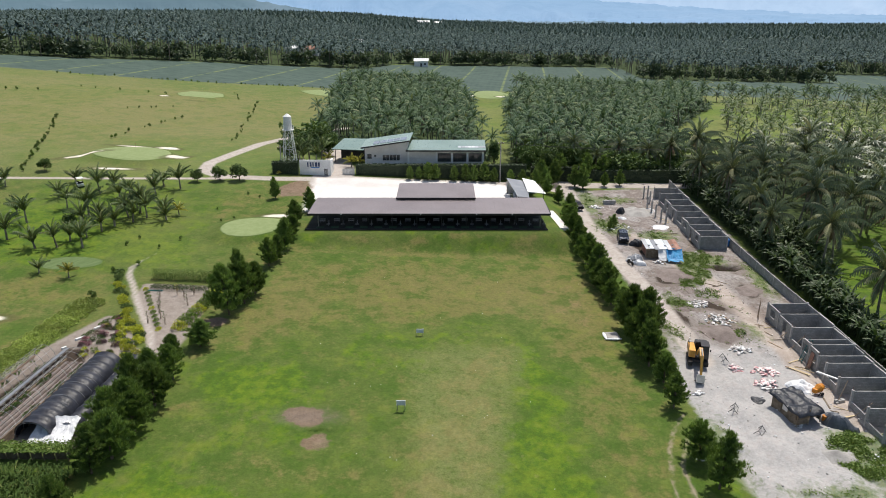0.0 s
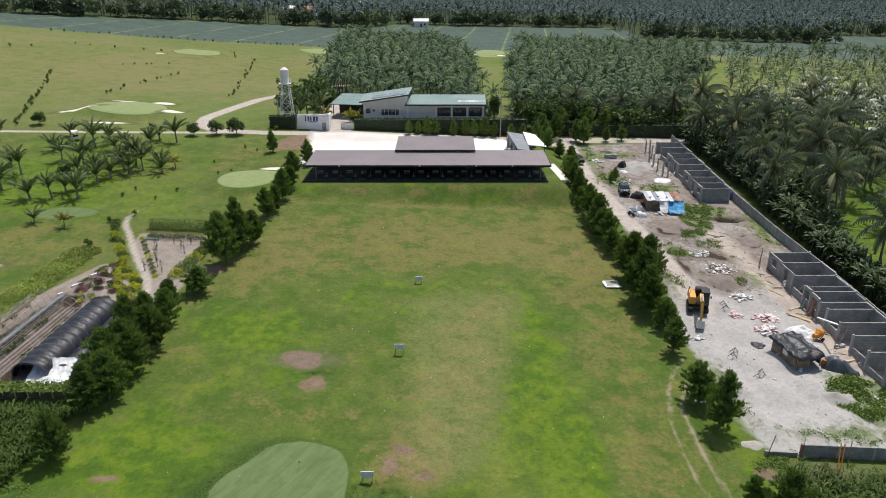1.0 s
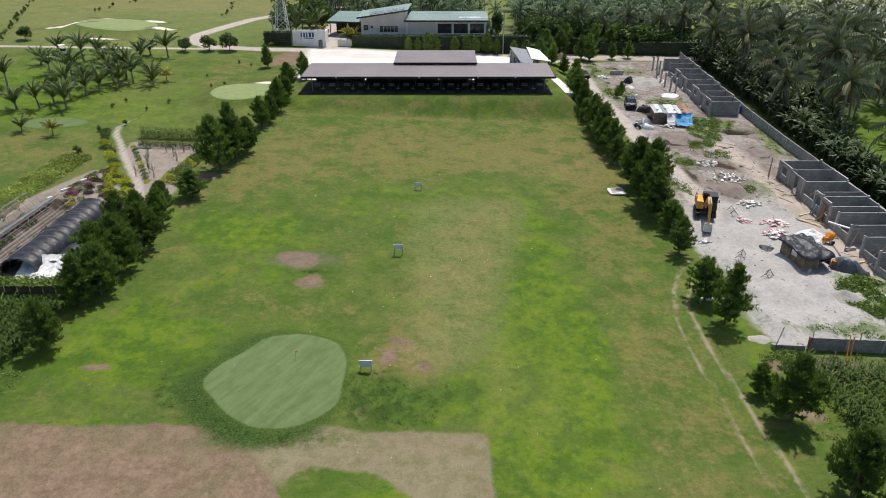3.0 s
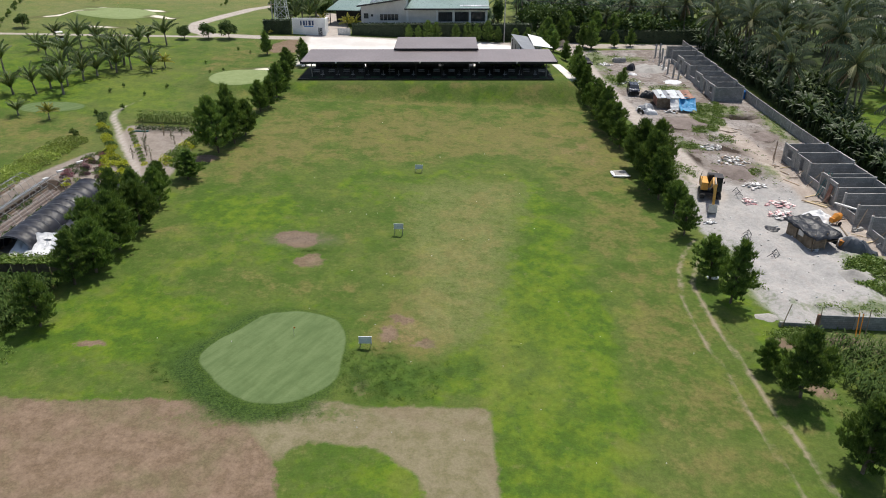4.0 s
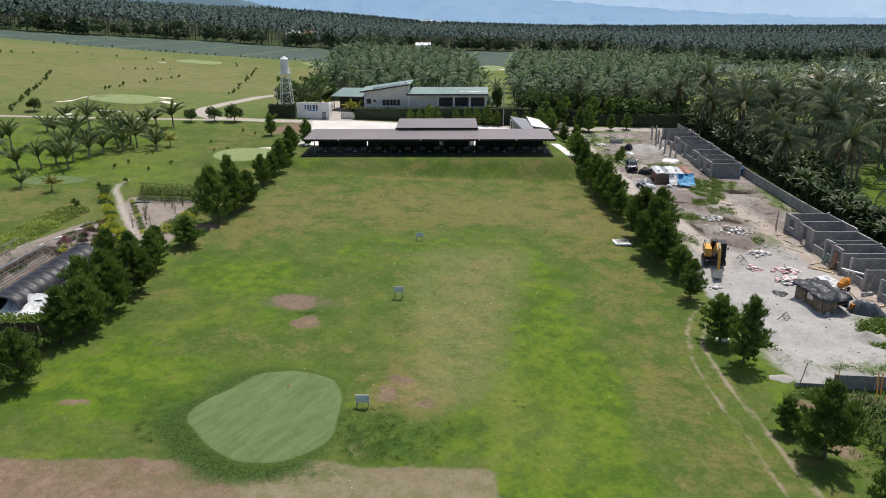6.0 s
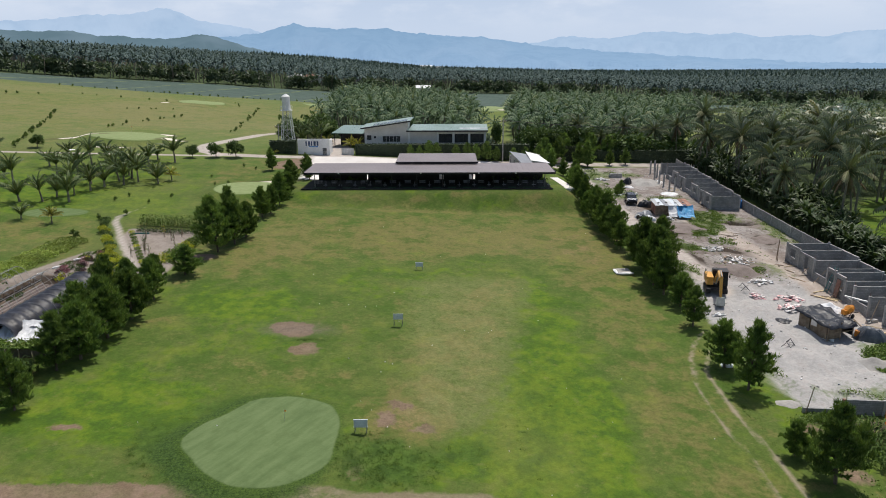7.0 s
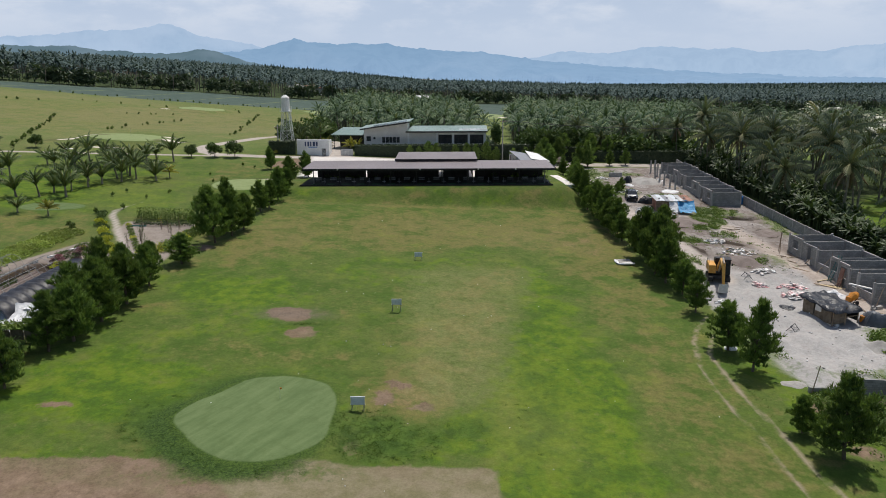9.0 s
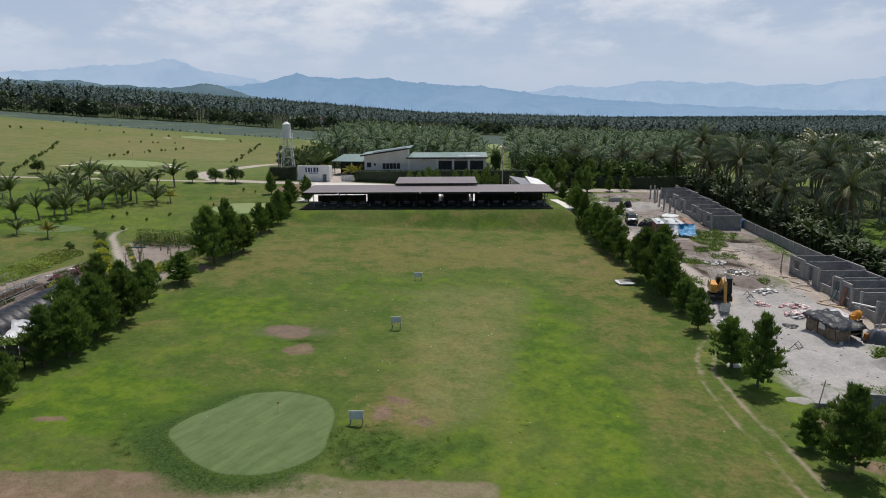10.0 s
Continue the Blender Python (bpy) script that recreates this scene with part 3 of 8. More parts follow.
WOOD_X = [-900, -600, -206, -68, -50, -32, 60, 118, 122, 246, 250, 300, 700, 1200]
WOOD_Y = [260, 276, 337, 424, 428, 482, 506, 522, 437, 441, 521, 515, 470, 460]
GROVE_W = [(-37, 196), (-40, 212), (-42, 330), (2, 330), (7.5, 299), (9.4, 252), (12, 217), (13, 178), (-10, 178), (-30, 190)]
GROVE_C = [(18, 163), (17, 178), (21, 220), (24, 268), (33, 313), (34, 330), (118, 332), (115, 302), (99, 273), (81, 241), (66, 208), (62, 196), (66, 163)]
STRIP_E = [(57, 40), (57, 100), (55, 160), (72, 176), (128, 180), (110, 150), (78, 128), (62, 104), (59.2, 80), (58.8, 40)]


def ground_material():
    m, t, b = shader("ground_cover")
    p = place(t)
    n0, n1, n2, n3 = noise_node(t, 0.03, 3, 0.6, p), noise_node(t, 0.16, 4, 0.65, p), noise_node(t, 0.9, 5, 0.7, p), noise_node(t, 6.0, 4, 0.7, p)

    def edge(key, soft, ragged, src=None, shift=0.0):
        """1 inside the cover, 0 outside, with a ragged rim."""
        a = t.nodes.new("ShaderNodeAttribute")
        a.attribute_name = key
        v = a.outputs["Fac"]
        v = calc(t, "ADD", v, calc(t, "MULTIPLY", calc(t, "SUBTRACT", n2 if src is None else src, 0.5), ragged))
        return span(t, calc(t, "ADD", v, shift), -soft, soft, 1.0, 0.0)

    def tone(f, lo, hi, a, b2):
        return mix(t, span(t, f, lo, hi), a, b2)

    at = t.nodes.new("ShaderNodeAttribute")
    at.attribute_name = "lush"
    mid_grain = noise_node(t, 2.2, 4, 0.7, p)
    wet = at.outputs["Fac"]
    for src, amount in ((n1, 2.0), (noise_node(t, 0.42, 4, 0.65, p), 2.0), (n2, 0.9), (mid_grain, 0.5), (n3, 0.3)):
        wet = calc(t, "ADD", wet, calc(t, "MULTIPLY", calc(t, "SUBTRACT", src, 0.5), amount))
    def shade(c, f, lo, hi, dark, light):
        """Grain that lightens and darkens a colour."""
        v = span(t, f, lo, hi, dark, light, False)
        g = t.nodes.new("ShaderNodeCombineColor")
        for i in range(3):
            t.links.new(v, g.inputs[i])
        return mix(t, 1.0, c, g.outputs[0], "MULTIPLY")

    blade, clump = noise_node(t, 11.0, 3, 0.7, p), noise_node(t, 0.65, 5, 0.72, p)
    turf = tone(wet, -1.6, -0.75, (0.215, 0.165, 0.085), (0.155, 0.15, 0.052))
    turf = mix(t, span(t, wet, -0.6, -0.05), turf, (0.090, 0.132, 0.029))
    rich = tone(clump, 0.36, 0.66, (0.122, 0.185, 0.016), (0.068, 0.138, 0.014))
    turf = mix(t, span(t, wet, 0.05, 0.65), turf, rich)
    patch = noise_node(t, 0.3, 5, 0.62, p)
    turf = mix(t, span(t, patch, 0.49, 0.62, 0, 0.65), turf, (0.052, 0.108, 0.014))
    turf = mix(t, span(t, patch, 0.46, 0.3, 0, 0.5), turf, (0.165, 0.19, 0.04))
    turf = mix(t, span(t, clump, 0.54, 0.66, 0, 0.5), turf, (0.06, 0.108, 0.02))
    turf = mix(t, span(t, n2, 0.42, 0.28, 0, 0.4), turf, (0.205, 0.195, 0.08))
    turf = mix(t, span(t, n0, 0.45, 0.7, 0, 0.3), turf, (0.19, 0.175, 0.078))
    # thin straw between the blades where the turf is sparse
    straw = noise_node(t, 4.5, 5, 0.75, p)
    turf = mix(t, calc(t, "MULTIPLY", edge("sparse", 2.0, 5.0), span(t, calc(t, "ADD", calc(t, "MULTIPLY", straw, 0.55), calc(t, "MULTIPLY", clump, 0.45)), 0.4, 0.6, 0.1, 0.58)), turf, (0.215, 0.222, 0.1))
    turf = mix(t, span(t, straw, 0.62, 0.75, 0, 0.5), turf, (0.25, 0.235, 0.13))
    turf = mix(t, calc(t, "MULTIPLY", edge("course", 10.0, 6.0), 0.38), turf, tone(calc(t, "ADD", calc(t, "MULTIPLY", n1, 0.4), calc(t, "MULTIPLY", n0, 0.6)), 0.42, 0.56, (0.165, 0.215, 0.07), (0.24, 0.236, 0.115)))
    turf = mix(t, 1.0, turf, (0.95, 0.94, 0.86), "MULTIPLY")
    turf = shade(turf, mid_grain, 0.34, 0.66, 1.12, 0.86)
    turf = shade(turf, n3, 0.34, 0.66, 1.06, 0.88)
    turf = shade(turf, blade, 0.34, 0.66, 1.05, 0.93)
    # undergrowth and the groves' shade, both in one near-black green
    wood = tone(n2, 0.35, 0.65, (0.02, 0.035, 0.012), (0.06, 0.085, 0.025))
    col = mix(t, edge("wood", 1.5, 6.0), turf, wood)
    # rows of a low blue-green crop, with grassy lanes between the plots
    sep = t.nodes.new("ShaderNodeSeparateXYZ")
    t.links.new(p, sep.inputs[0])
    skew = calc(t, "ADD", calc(t, "MULTIPLY", sep.outputs[0], 0.86), calc(t, "MULTIPLY", sep.outputs[1], -0.10))
    lane = calc(t, "ABSOLUTE", calc(t, "SUBTRACT", calc(t, "FRACT", calc(t, "MULTIPLY", skew, 1 / 20.0)), 0.5))
    row = calc(t, "SINE", calc(t, "MULTIPLY", skew, 2.4))
    crop = mix(t, span(t, row, -1, 1, 0, 0.2, False), tone(n1, 0.3, 0.7, (0.05, 0.078, 0.064), (0.075, 0.108, 0.088)), (0.088, 0.122, 0.1))
    crop = mix(t, calc(t, "MULTIPLY", span(t, lane, 0.015, 0.04, 1, 0), span(t, n1, 0.4, 0.5)), crop, (0.15, 0.185, 0.08))
    col = mix(t, edge("crop", 1.0, 4.0), col, crop)
    bare = tone(n2, 0.35, 0.65, (0.165, 0.118, 0.078), (0.225, 0.162, 0.115))
    bare = mix(t, span(t, n1, 0.45, 0.65, 0, 0.75), bare, (0.145, 0.13, 0.07))
    bare = shade(shade(bare, n3, 0.36, 0.64, 1.1, 0.85), mid_grain, 0.36, 0.64, 1.1, 0.88)
    col = mix(t, edge("bare", 0.22, 1.9), col, bare)
    pale = tone(n2, 0.35, 0.65, (0.165, 0.15, 0.08), (0.225, 0.195, 0.125))
    pale = shade(mix(t, span(t, n1, 0.48, 0.62, 0, 0.5), pale, (0.2, 0.155, 0.105)), n3, 0.36, 0.64, 1.1, 0.86)
    col = mix(t, edge("pale", 0.25, 1.4), col, pale)
    col = mix(t, edge("plot", 0.3, 1.2), col, mix(t, span(t, n3, 0.48, 0.7, 0, 0.5), tone(n2, 0.3, 0.7, (0.23, 0.195, 0.165), (0.31, 0.27, 0.24)), (0.16, 0.13, 0.105)))
    sep0 = t.nodes.new("ShaderNodeSeparateXYZ")
    t.links.new(p, sep0.inputs[0])
    mown = calc(t, "SINE", calc(t, "MULTIPLY", calc(t, "ADD", sep0.outputs[0], calc(t, "MULTIPLY", sep0.outputs[1], 1.6)), 5.2))
    turn = t.nodes.new("ShaderNodeMapping")
    turn.vector_type = "TEXTURE"
    turn.inputs["Rotation"].default_value, turn.inputs["Scale"].default_value = (0, 0, radians(58)), (4.5, 0.8, 1.0)
    t.links.new(p, turn.inputs["Vector"])
    swath = noise_node(t, 1.4, 4, 0.6, turn.outputs[0])
    green = tone(calc(t, "ADD", calc(t, "MULTIPLY", swath, 0.5), calc(t, "MULTIPLY", mown, 0.004)), 0.12, 0.38, (0.092, 0.138, 0.052), (0.14, 0.19, 0.08))
    green = mix(t, span(t, n2, 0.5, 0.66, 0, 0.4), green, (0.085, 0.125, 0.045))
    col = mix(t, calc(t, "MULTIPLY", edge("rank", 1.0, 4.5, mid_grain), 0.8), col, tone(n2, 0.38, 0.62, (0.07, 0.125, 0.02), (0.03, 0.062, 0.011)))
    col = mix(t, calc(t, "MULTIPLY", edge("shaded_collar", 0.7, 1.7), 0.94), col, tone(n3, 0.36, 0.64, (0.06, 0.105, 0.022), (0.02, 0.044, 0.01)))
    fringe = edge("green", 0.5, 2.2, None, -0.35)
    col = mix(t, calc(t, "MULTIPLY", fringe, 0.65), col, tone(n3, 0.38, 0.62, (0.075, 0.12, 0.02), (0.04, 0.075, 0.013)))
    col = mix(t, edge("green", 0.12, 0.25), col, green)
    col = mix(t, edge("course_green", 0.2, 0.4), col, tone(n2, 0.35, 0.65, (0.2, 0.25, 0.105), (0.235, 0.285, 0.13)))
    # dark bunker lips: the rim's shadow painted as a band round the sand
    col = mix(t, calc(t, "MULTIPLY", edge("sand", 0.3, 0.5, None, -0.7), 0.6), col, (0.09, 0.085, 0.035))
    col = mix(t, edge("sand", 0.25, 0.6), col, tone(n2, 0.3, 0.7, (0.62, 0.57, 0.47), (0.74, 0.70, 0.60)))
    grit = tone(n1, 0.44, 0.56, (0.2, 0.168, 0.15), (0.30, 0.278, 0.262))
    grit = mix(t, span(t, mid_grain, 0.5, 0.62, 0, 0.55), grit, (0.12, 0.098, 0.085))
    mouth = span(t, sep.outputs[1], 78.0, 90.0, 1, 0)
    grit = mix(t, mouth, grit, tone(n2, 0.35, 0.65, (0.335, 0.325, 0.315), (0.41, 0.40, 0.39)))
    grit = mix(t, span(t, n2, 0.47, 0.6, 0, 0.5), grit, (0.36, 0.325, 0.305))
    grit = shade(grit, mid_grain, 0.34, 0.66, 1.1, 0.9)
    grit = shade(grit, n3, 0.34, 0.66, 1.1, 0.88)
    col = mix(t, edge("site", 0.5, 2.2), col, grit)
    col = mix(t, edge("track", 0.7, 1.6), col, shade(tone(n2, 0.3, 0.7, (0.34, 0.285, 0.245), (0.42, 0.365, 0.32)), n3, 0.36, 0.64, 1.12, 0.86))
    col = mix(t, calc(t, "MULTIPLY", edge("dug", 1.2, 2.0, None, -1.6), 0.55), col, tone(n3, 0.35, 0.65, (0.11, 0.085, 0.068), (0.2, 0.165, 0.14)))
    # dark dug soil, with the pit's own shadow put into the near-black colour
    col = mix(t, edge("dug", 0.35, 1.2), col, tone(n3, 0.35, 0.65, (0.03, 0.022, 0.016), (0.065, 0.048, 0.036)))
    col = mix(t, calc(t, "MULTIPLY", edge("weeds", 1.0, 6.5), 0.8), col, tone(mid_grain, 0.4, 0.6, (0.075, 0.13, 0.025), (0.17, 0.195, 0.08)))
    col = mix(t, edge("road", 0.4, 0.9), col, shade(tone(n2, 0.3, 0.7, (0.36, 0.315, 0.28), (0.46, 0.415, 0.375)), mid_grain, 0.36, 0.64, 1.08, 0.9))
    col = mix(t, edge("lot", 0.9, 2.0), col, tone(n1, 0.35, 0.65, (0.62, 0.58, 0.545), (0.71, 0.675, 0.645)))
    col = mix(t, calc(t, "MULTIPLY", edge("rut", 0.22, 0.7), 0.85), col, (0.30, 0.25, 0.185))
    t.links.new(col, b.inputs["Base Color"])
    b.inputs["Roughness"].default_value, b.inputs["Specular IOR Level"].default_value = 0.93, 0.15
    bumped(t, b, calc(t, "ADD", calc(t, "ADD", calc(t, "MULTIPLY", n3, 0.5), calc(t, "MULTIPLY", mid_grain, 0.7)), n2), 0.4, 0.10)
    return m


ground_sheet()

# ---- sky and far hills ----
def far_hills(name, ridge, dist, depth, foot, c_low, c_high, label, seed, rough, crag, veil):
    """A hazy range of hills round the view: ridge heights by bearing, spurs and gullies that run down to the plain in front."""
    bearing, rows = np.linspace(-44, 44, 900), 16
    top = np.interp(bearing, [p[0] for p in ridge], [p[1] for p in ridge]) - foot
    v, f = [], []
    for j in range(rows):
        k = j / (rows - 1)
        for i, deg in enumerate(bearing):
            a = radians(deg)
            n = noise.fractal(Vector((deg / 4.5, k * 2.2, seed)), 0.9, 2.1, 6)
            fine = noise.fractal(Vector((deg * 1.6, k * 1.4, seed + 7)), 0.8, 2.1, 5)
            z = foot + top[i] * (k ** 0.8) * (1 + 0.35 * n * (1 - k)) + rough * n * k + crag * fine * k ** 3
            r = dist - depth * (1 - k) * (1 + 0.3 * n)
            v.append((r * math.sin(a), r * math.cos(a), z))
    w = len(bearing)
    for j in range(rows - 1):
        f += [(j * w + i, j * w + i + 1, (j + 1) * w + i + 1, (j + 1) * w + i) for i in range(w - 1)]
    m, t, b = shader(name + "_haze")
    sep = t.nodes.new("ShaderNodeSeparateXYZ")
    p = place(t)
    t.links.new(p, sep.inputs[0])
    # haze ramp, gully shade and mist are painted into a glowing colour
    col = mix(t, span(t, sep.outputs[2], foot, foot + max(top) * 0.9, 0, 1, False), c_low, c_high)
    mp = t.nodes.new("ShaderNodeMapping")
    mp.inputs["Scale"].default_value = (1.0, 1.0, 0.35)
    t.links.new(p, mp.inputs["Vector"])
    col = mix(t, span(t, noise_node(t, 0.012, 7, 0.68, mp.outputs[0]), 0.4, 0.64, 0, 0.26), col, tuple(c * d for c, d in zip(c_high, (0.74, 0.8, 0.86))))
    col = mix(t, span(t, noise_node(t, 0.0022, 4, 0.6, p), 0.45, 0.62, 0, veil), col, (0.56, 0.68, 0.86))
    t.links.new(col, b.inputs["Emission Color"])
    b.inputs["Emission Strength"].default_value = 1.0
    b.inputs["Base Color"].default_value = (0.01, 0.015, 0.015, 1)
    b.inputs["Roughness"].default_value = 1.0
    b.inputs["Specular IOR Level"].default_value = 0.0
    return solo(name, Shape().add(v, f), m, label, "mountain range", kind="structure", smooth=True)


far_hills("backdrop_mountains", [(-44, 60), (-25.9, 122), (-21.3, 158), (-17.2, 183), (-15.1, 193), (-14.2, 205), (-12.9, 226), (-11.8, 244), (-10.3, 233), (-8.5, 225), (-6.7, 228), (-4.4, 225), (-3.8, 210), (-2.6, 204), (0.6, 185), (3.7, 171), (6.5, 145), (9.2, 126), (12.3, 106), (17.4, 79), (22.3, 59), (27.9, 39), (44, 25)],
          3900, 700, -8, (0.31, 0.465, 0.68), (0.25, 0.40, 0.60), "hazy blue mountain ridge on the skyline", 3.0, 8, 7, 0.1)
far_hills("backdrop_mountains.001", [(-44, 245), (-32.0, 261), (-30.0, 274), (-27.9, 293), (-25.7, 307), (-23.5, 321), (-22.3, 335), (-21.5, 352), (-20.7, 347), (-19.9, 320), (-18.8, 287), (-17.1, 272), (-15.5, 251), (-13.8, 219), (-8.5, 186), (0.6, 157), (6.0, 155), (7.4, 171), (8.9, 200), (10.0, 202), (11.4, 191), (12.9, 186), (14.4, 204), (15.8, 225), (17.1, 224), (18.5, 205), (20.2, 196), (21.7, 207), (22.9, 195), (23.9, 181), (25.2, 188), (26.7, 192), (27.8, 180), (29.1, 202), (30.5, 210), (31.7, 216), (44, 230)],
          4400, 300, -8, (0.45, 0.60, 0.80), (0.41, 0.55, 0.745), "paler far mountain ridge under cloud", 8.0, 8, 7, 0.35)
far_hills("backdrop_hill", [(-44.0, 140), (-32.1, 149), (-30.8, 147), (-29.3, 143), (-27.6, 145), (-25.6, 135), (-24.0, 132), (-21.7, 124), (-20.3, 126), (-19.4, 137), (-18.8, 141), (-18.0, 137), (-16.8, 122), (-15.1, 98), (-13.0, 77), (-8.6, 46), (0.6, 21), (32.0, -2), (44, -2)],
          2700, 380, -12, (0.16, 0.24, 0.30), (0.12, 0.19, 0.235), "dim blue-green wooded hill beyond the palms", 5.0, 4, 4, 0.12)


def cloud_backdrop():
    sh, n = Shape(), 48
    v, f = [], []
    for j in range(9):
        for i in range(n + 1):
            a = radians(-62 + 124 * i / n)
            v.append((4780 * math.sin(a), 4780 * math.cos(a), -60 + 240 * j))
    for j in range(8):
        for i in range(n):
            a = j * (n + 1) + i
            f.append((a, a + n + 1, a + n + 2, a + 1))
    m, t, b = shader("cloudy_sky")
    p = place(t)
    mp = t.nodes.new("ShaderNodeMapping")
    mp.inputs["Scale"].default_value = (1.0, 1.0, 2.6)
    t.links.new(p, mp.inputs["Vector"])
    n1, n2 = noise_node(t, 0.0011, 6, 0.55, mp.outputs[0]), noise_node(t, 0.0034, 6, 0.6, mp.outputs[0])
    sep = t.nodes.new("ShaderNodeSeparateXYZ")
    t.links.new(p, sep.inputs[0])
    up = span(t, sep.outputs[2], 120, 900)
    puff = span(t, calc(t, "ADD", calc(t, "MULTIPLY", n1, 0.6), calc(t, "MULTIPLY", n2, 0.4)), 0.42, 0.60)
    grey = mix(t, span(t, n1, 0.35, 0.65), (0.49, 0.60, 0.78), (0.64, 0.73, 0.88))
    col = mix(t, calc(t, "MULTIPLY", puff, 0.85), grey, (0.92, 0.94, 1.0))
    col = mix(t, up, (0.58, 0.68, 0.84), col)
    t.links.new(col, b.inputs["Emission Color"])
    b.inputs["Emission Strength"].default_value = 1.0
    b.inputs["Base Color"].default_value = (0, 0, 0, 1)
    b.inputs["Specular IOR Level"].default_value = 0.0
    solo("backdrop_sky", sh.add(v, f), m, "pale cloudy sky low over the mountains", "sky", kind="structure", smooth=True)


cloud_backdrop()


# ---- driving range building ----
def range_building():
    x0, x1, y0, y1, zf, zr = -24.2, 19.2, 119.0, 129.3, PAD_Z + 0.08, 9.15
    th = thing("range_pavilion", Matrix(), "long open driving range shelter with brown metal roof", "building")
    part("floor_slab", Shape().box(x0 - 0.4, x1 - 0.5, 118.5, y1 - 0.2, PAD_Z - 1.2, zf), M["black_turf"], th, "black turf floor")
    part("front_kerb", Shape().box(x0 - 0.5, x1 - 0.4, 118.25, 118.5, PAD_Z - 1.2, zf + 0.10), M["dark_steel"], th)
    roof = Shape().slab([(x0, y0, zr), (x1, y0, zr), (x1, y1, zr + 0.28), (x0, y1, zr + 0.28)], 0.12)
    roof_ob = part("roof", roof, M["roof_brown"], th, "brown ribbed metal roof")
    ribs = Shape()
    for i in range(int((x1 - x0) / 0.9)):
        x = x0 + 0.45 + i * 0.9
        ribs.slab([(x - 0.03, y0, zr + 0.015), (x + 0.03, y0, zr + 0.015), (x + 0.03, y1, zr + 0.295), (x - 0.03, y1, zr + 0.295)], 0.04)
    part("roof_rib", ribs, M["roof_brown"], roof_ob)
    part("fascia", Shape().box(x0 - 0.04, x1 + 0.04, y0 - 0.08, y0 - 0.002, zr - 0.32, zr + 0.02), M["dark_steel"], th, "dark fascia board")
    part("fascia", Shape().box(x0 - 0.08, x0 - 0.002, y0, y1, zr - 0.25, zr + 0.16), M["dark_steel"], th)
    part("fascia", Shape().box(x1 + 0.002, x1 + 0.08, y0, y1, zr - 0.25, zr + 0.16), M["dark_steel"], th)
    for yb in (y0 + 1.2, y0 + 5.2, y1 - 0.8):
        part("beam", Shape().box(x0 + 0.2, x1 - 0.2, yb - 0.08, yb + 0.08, zr - 0.28, zr - 0.13), M["dark_steel"], th)
    for i in range(10):
        x = x0 + 1.6 + i * (x1 - x0 - 3.2) / 9
        part("post", Shape().tube((x, y0 + 1.2, zf), (x, y0 + 1.2, zr - 0.28), 0.085, n=8), M["dark_steel"] if 0 < i < 9 else M["pole_steel"], th)
        part("post", Shape().tube((x, y1 - 0.8, zf), (x, y1 - 0.8, zr - 0.28), 0.085, n=8), M["dark_steel"], th)
        part("rafter", Shape().slab([(x - 0.06, y0 + 0.1, zr - 0.125), (x + 0.06, y0 + 0.1, zr - 0.125), (x + 0.06, y1 - 0.1, zr + 0.15), (x - 0.06, y1 - 0.1, zr + 0.15)], 0.14), M["dark_steel"], th)
    # rear screens close part of the back
    for a, b in ((-14.2, -8.8), (-8.798, -4.9), (-4.898, -0.9), (-0.1, 4.7), (5.8, 12.398)):
        part("screen", Shape().box(a, b, y1 - 0.72, y1 - 0.66, zf, zr - 0.5), M["dark_steel"], th, "dark rear screen")
    for a, b in ((-23.4, -14.4), (12.4, 18.4)):
        part("rear_parapet", Shape().box(a, b, y1 - 0.74, y1 - 0.64, zf, zf + (1.25 if a < 0 else 1.7)), M["dark_steel"], th, "low dark rear parapet")
    # small drain fittings on the eaves
    for x in (-18.2, -4.0, 6.0, 12.4):
        part("gutter_outlet", Shape().box(x - 0.12, x + 0.12, y0 - 0.14, y0 - 0.082, zr - 0.22, zr - 0.02), M["white_paint"], th)
    # entrance roof behind
    a0, a1, b0, b1, z0, z1 = -8.9, 6.2, 127.6, 138.6, 9.85, 10.1
    r2 = part("upper_roof", Shape().slab([(a0, b0, z0), (a1, b0, z0), (a1, b1, z1), (a0, b1, z1)], 0.14), M["roof_brown"], th, "raised brown metal roof")
    rb = Shape()
    for i in range(16):
        x = a0 + 0.5 + i * 0.94
        rb.slab([(x - 0.03, b0, z0 + 0.015), (x + 0.03, b0, z0 + 0.015), (x + 0.03, b1, z1 + 0.015), (x - 0.03, b1, z1 + 0.015)], 0.04)
    part("roof_rib", rb, M["roof_brown"], r2)
    part("fascia", Shape().box(a0 - 0.04, a1 + 0.04, b0 - 0.07, b0 - 0.002, z0 - 0.28, z0 + 0.02), M["dark_steel"], th)
    for x in (-8.2, -4.4, 0.5, 5.4):
        for y in (129.6, 134.0, 137.9):
            part("post", Shape().tube((x, y, PAD_Z), (x, y, z0 - 0.1), 0.09, n=8), M["dark_steel"], th)
    part("clerestory", Shape().box(a0 + 0.7, a1 - 4.6, 129.35, 129.42, 9.45, 9.6), M["dark_steel"], th)
    return zf


ZF = range_building()


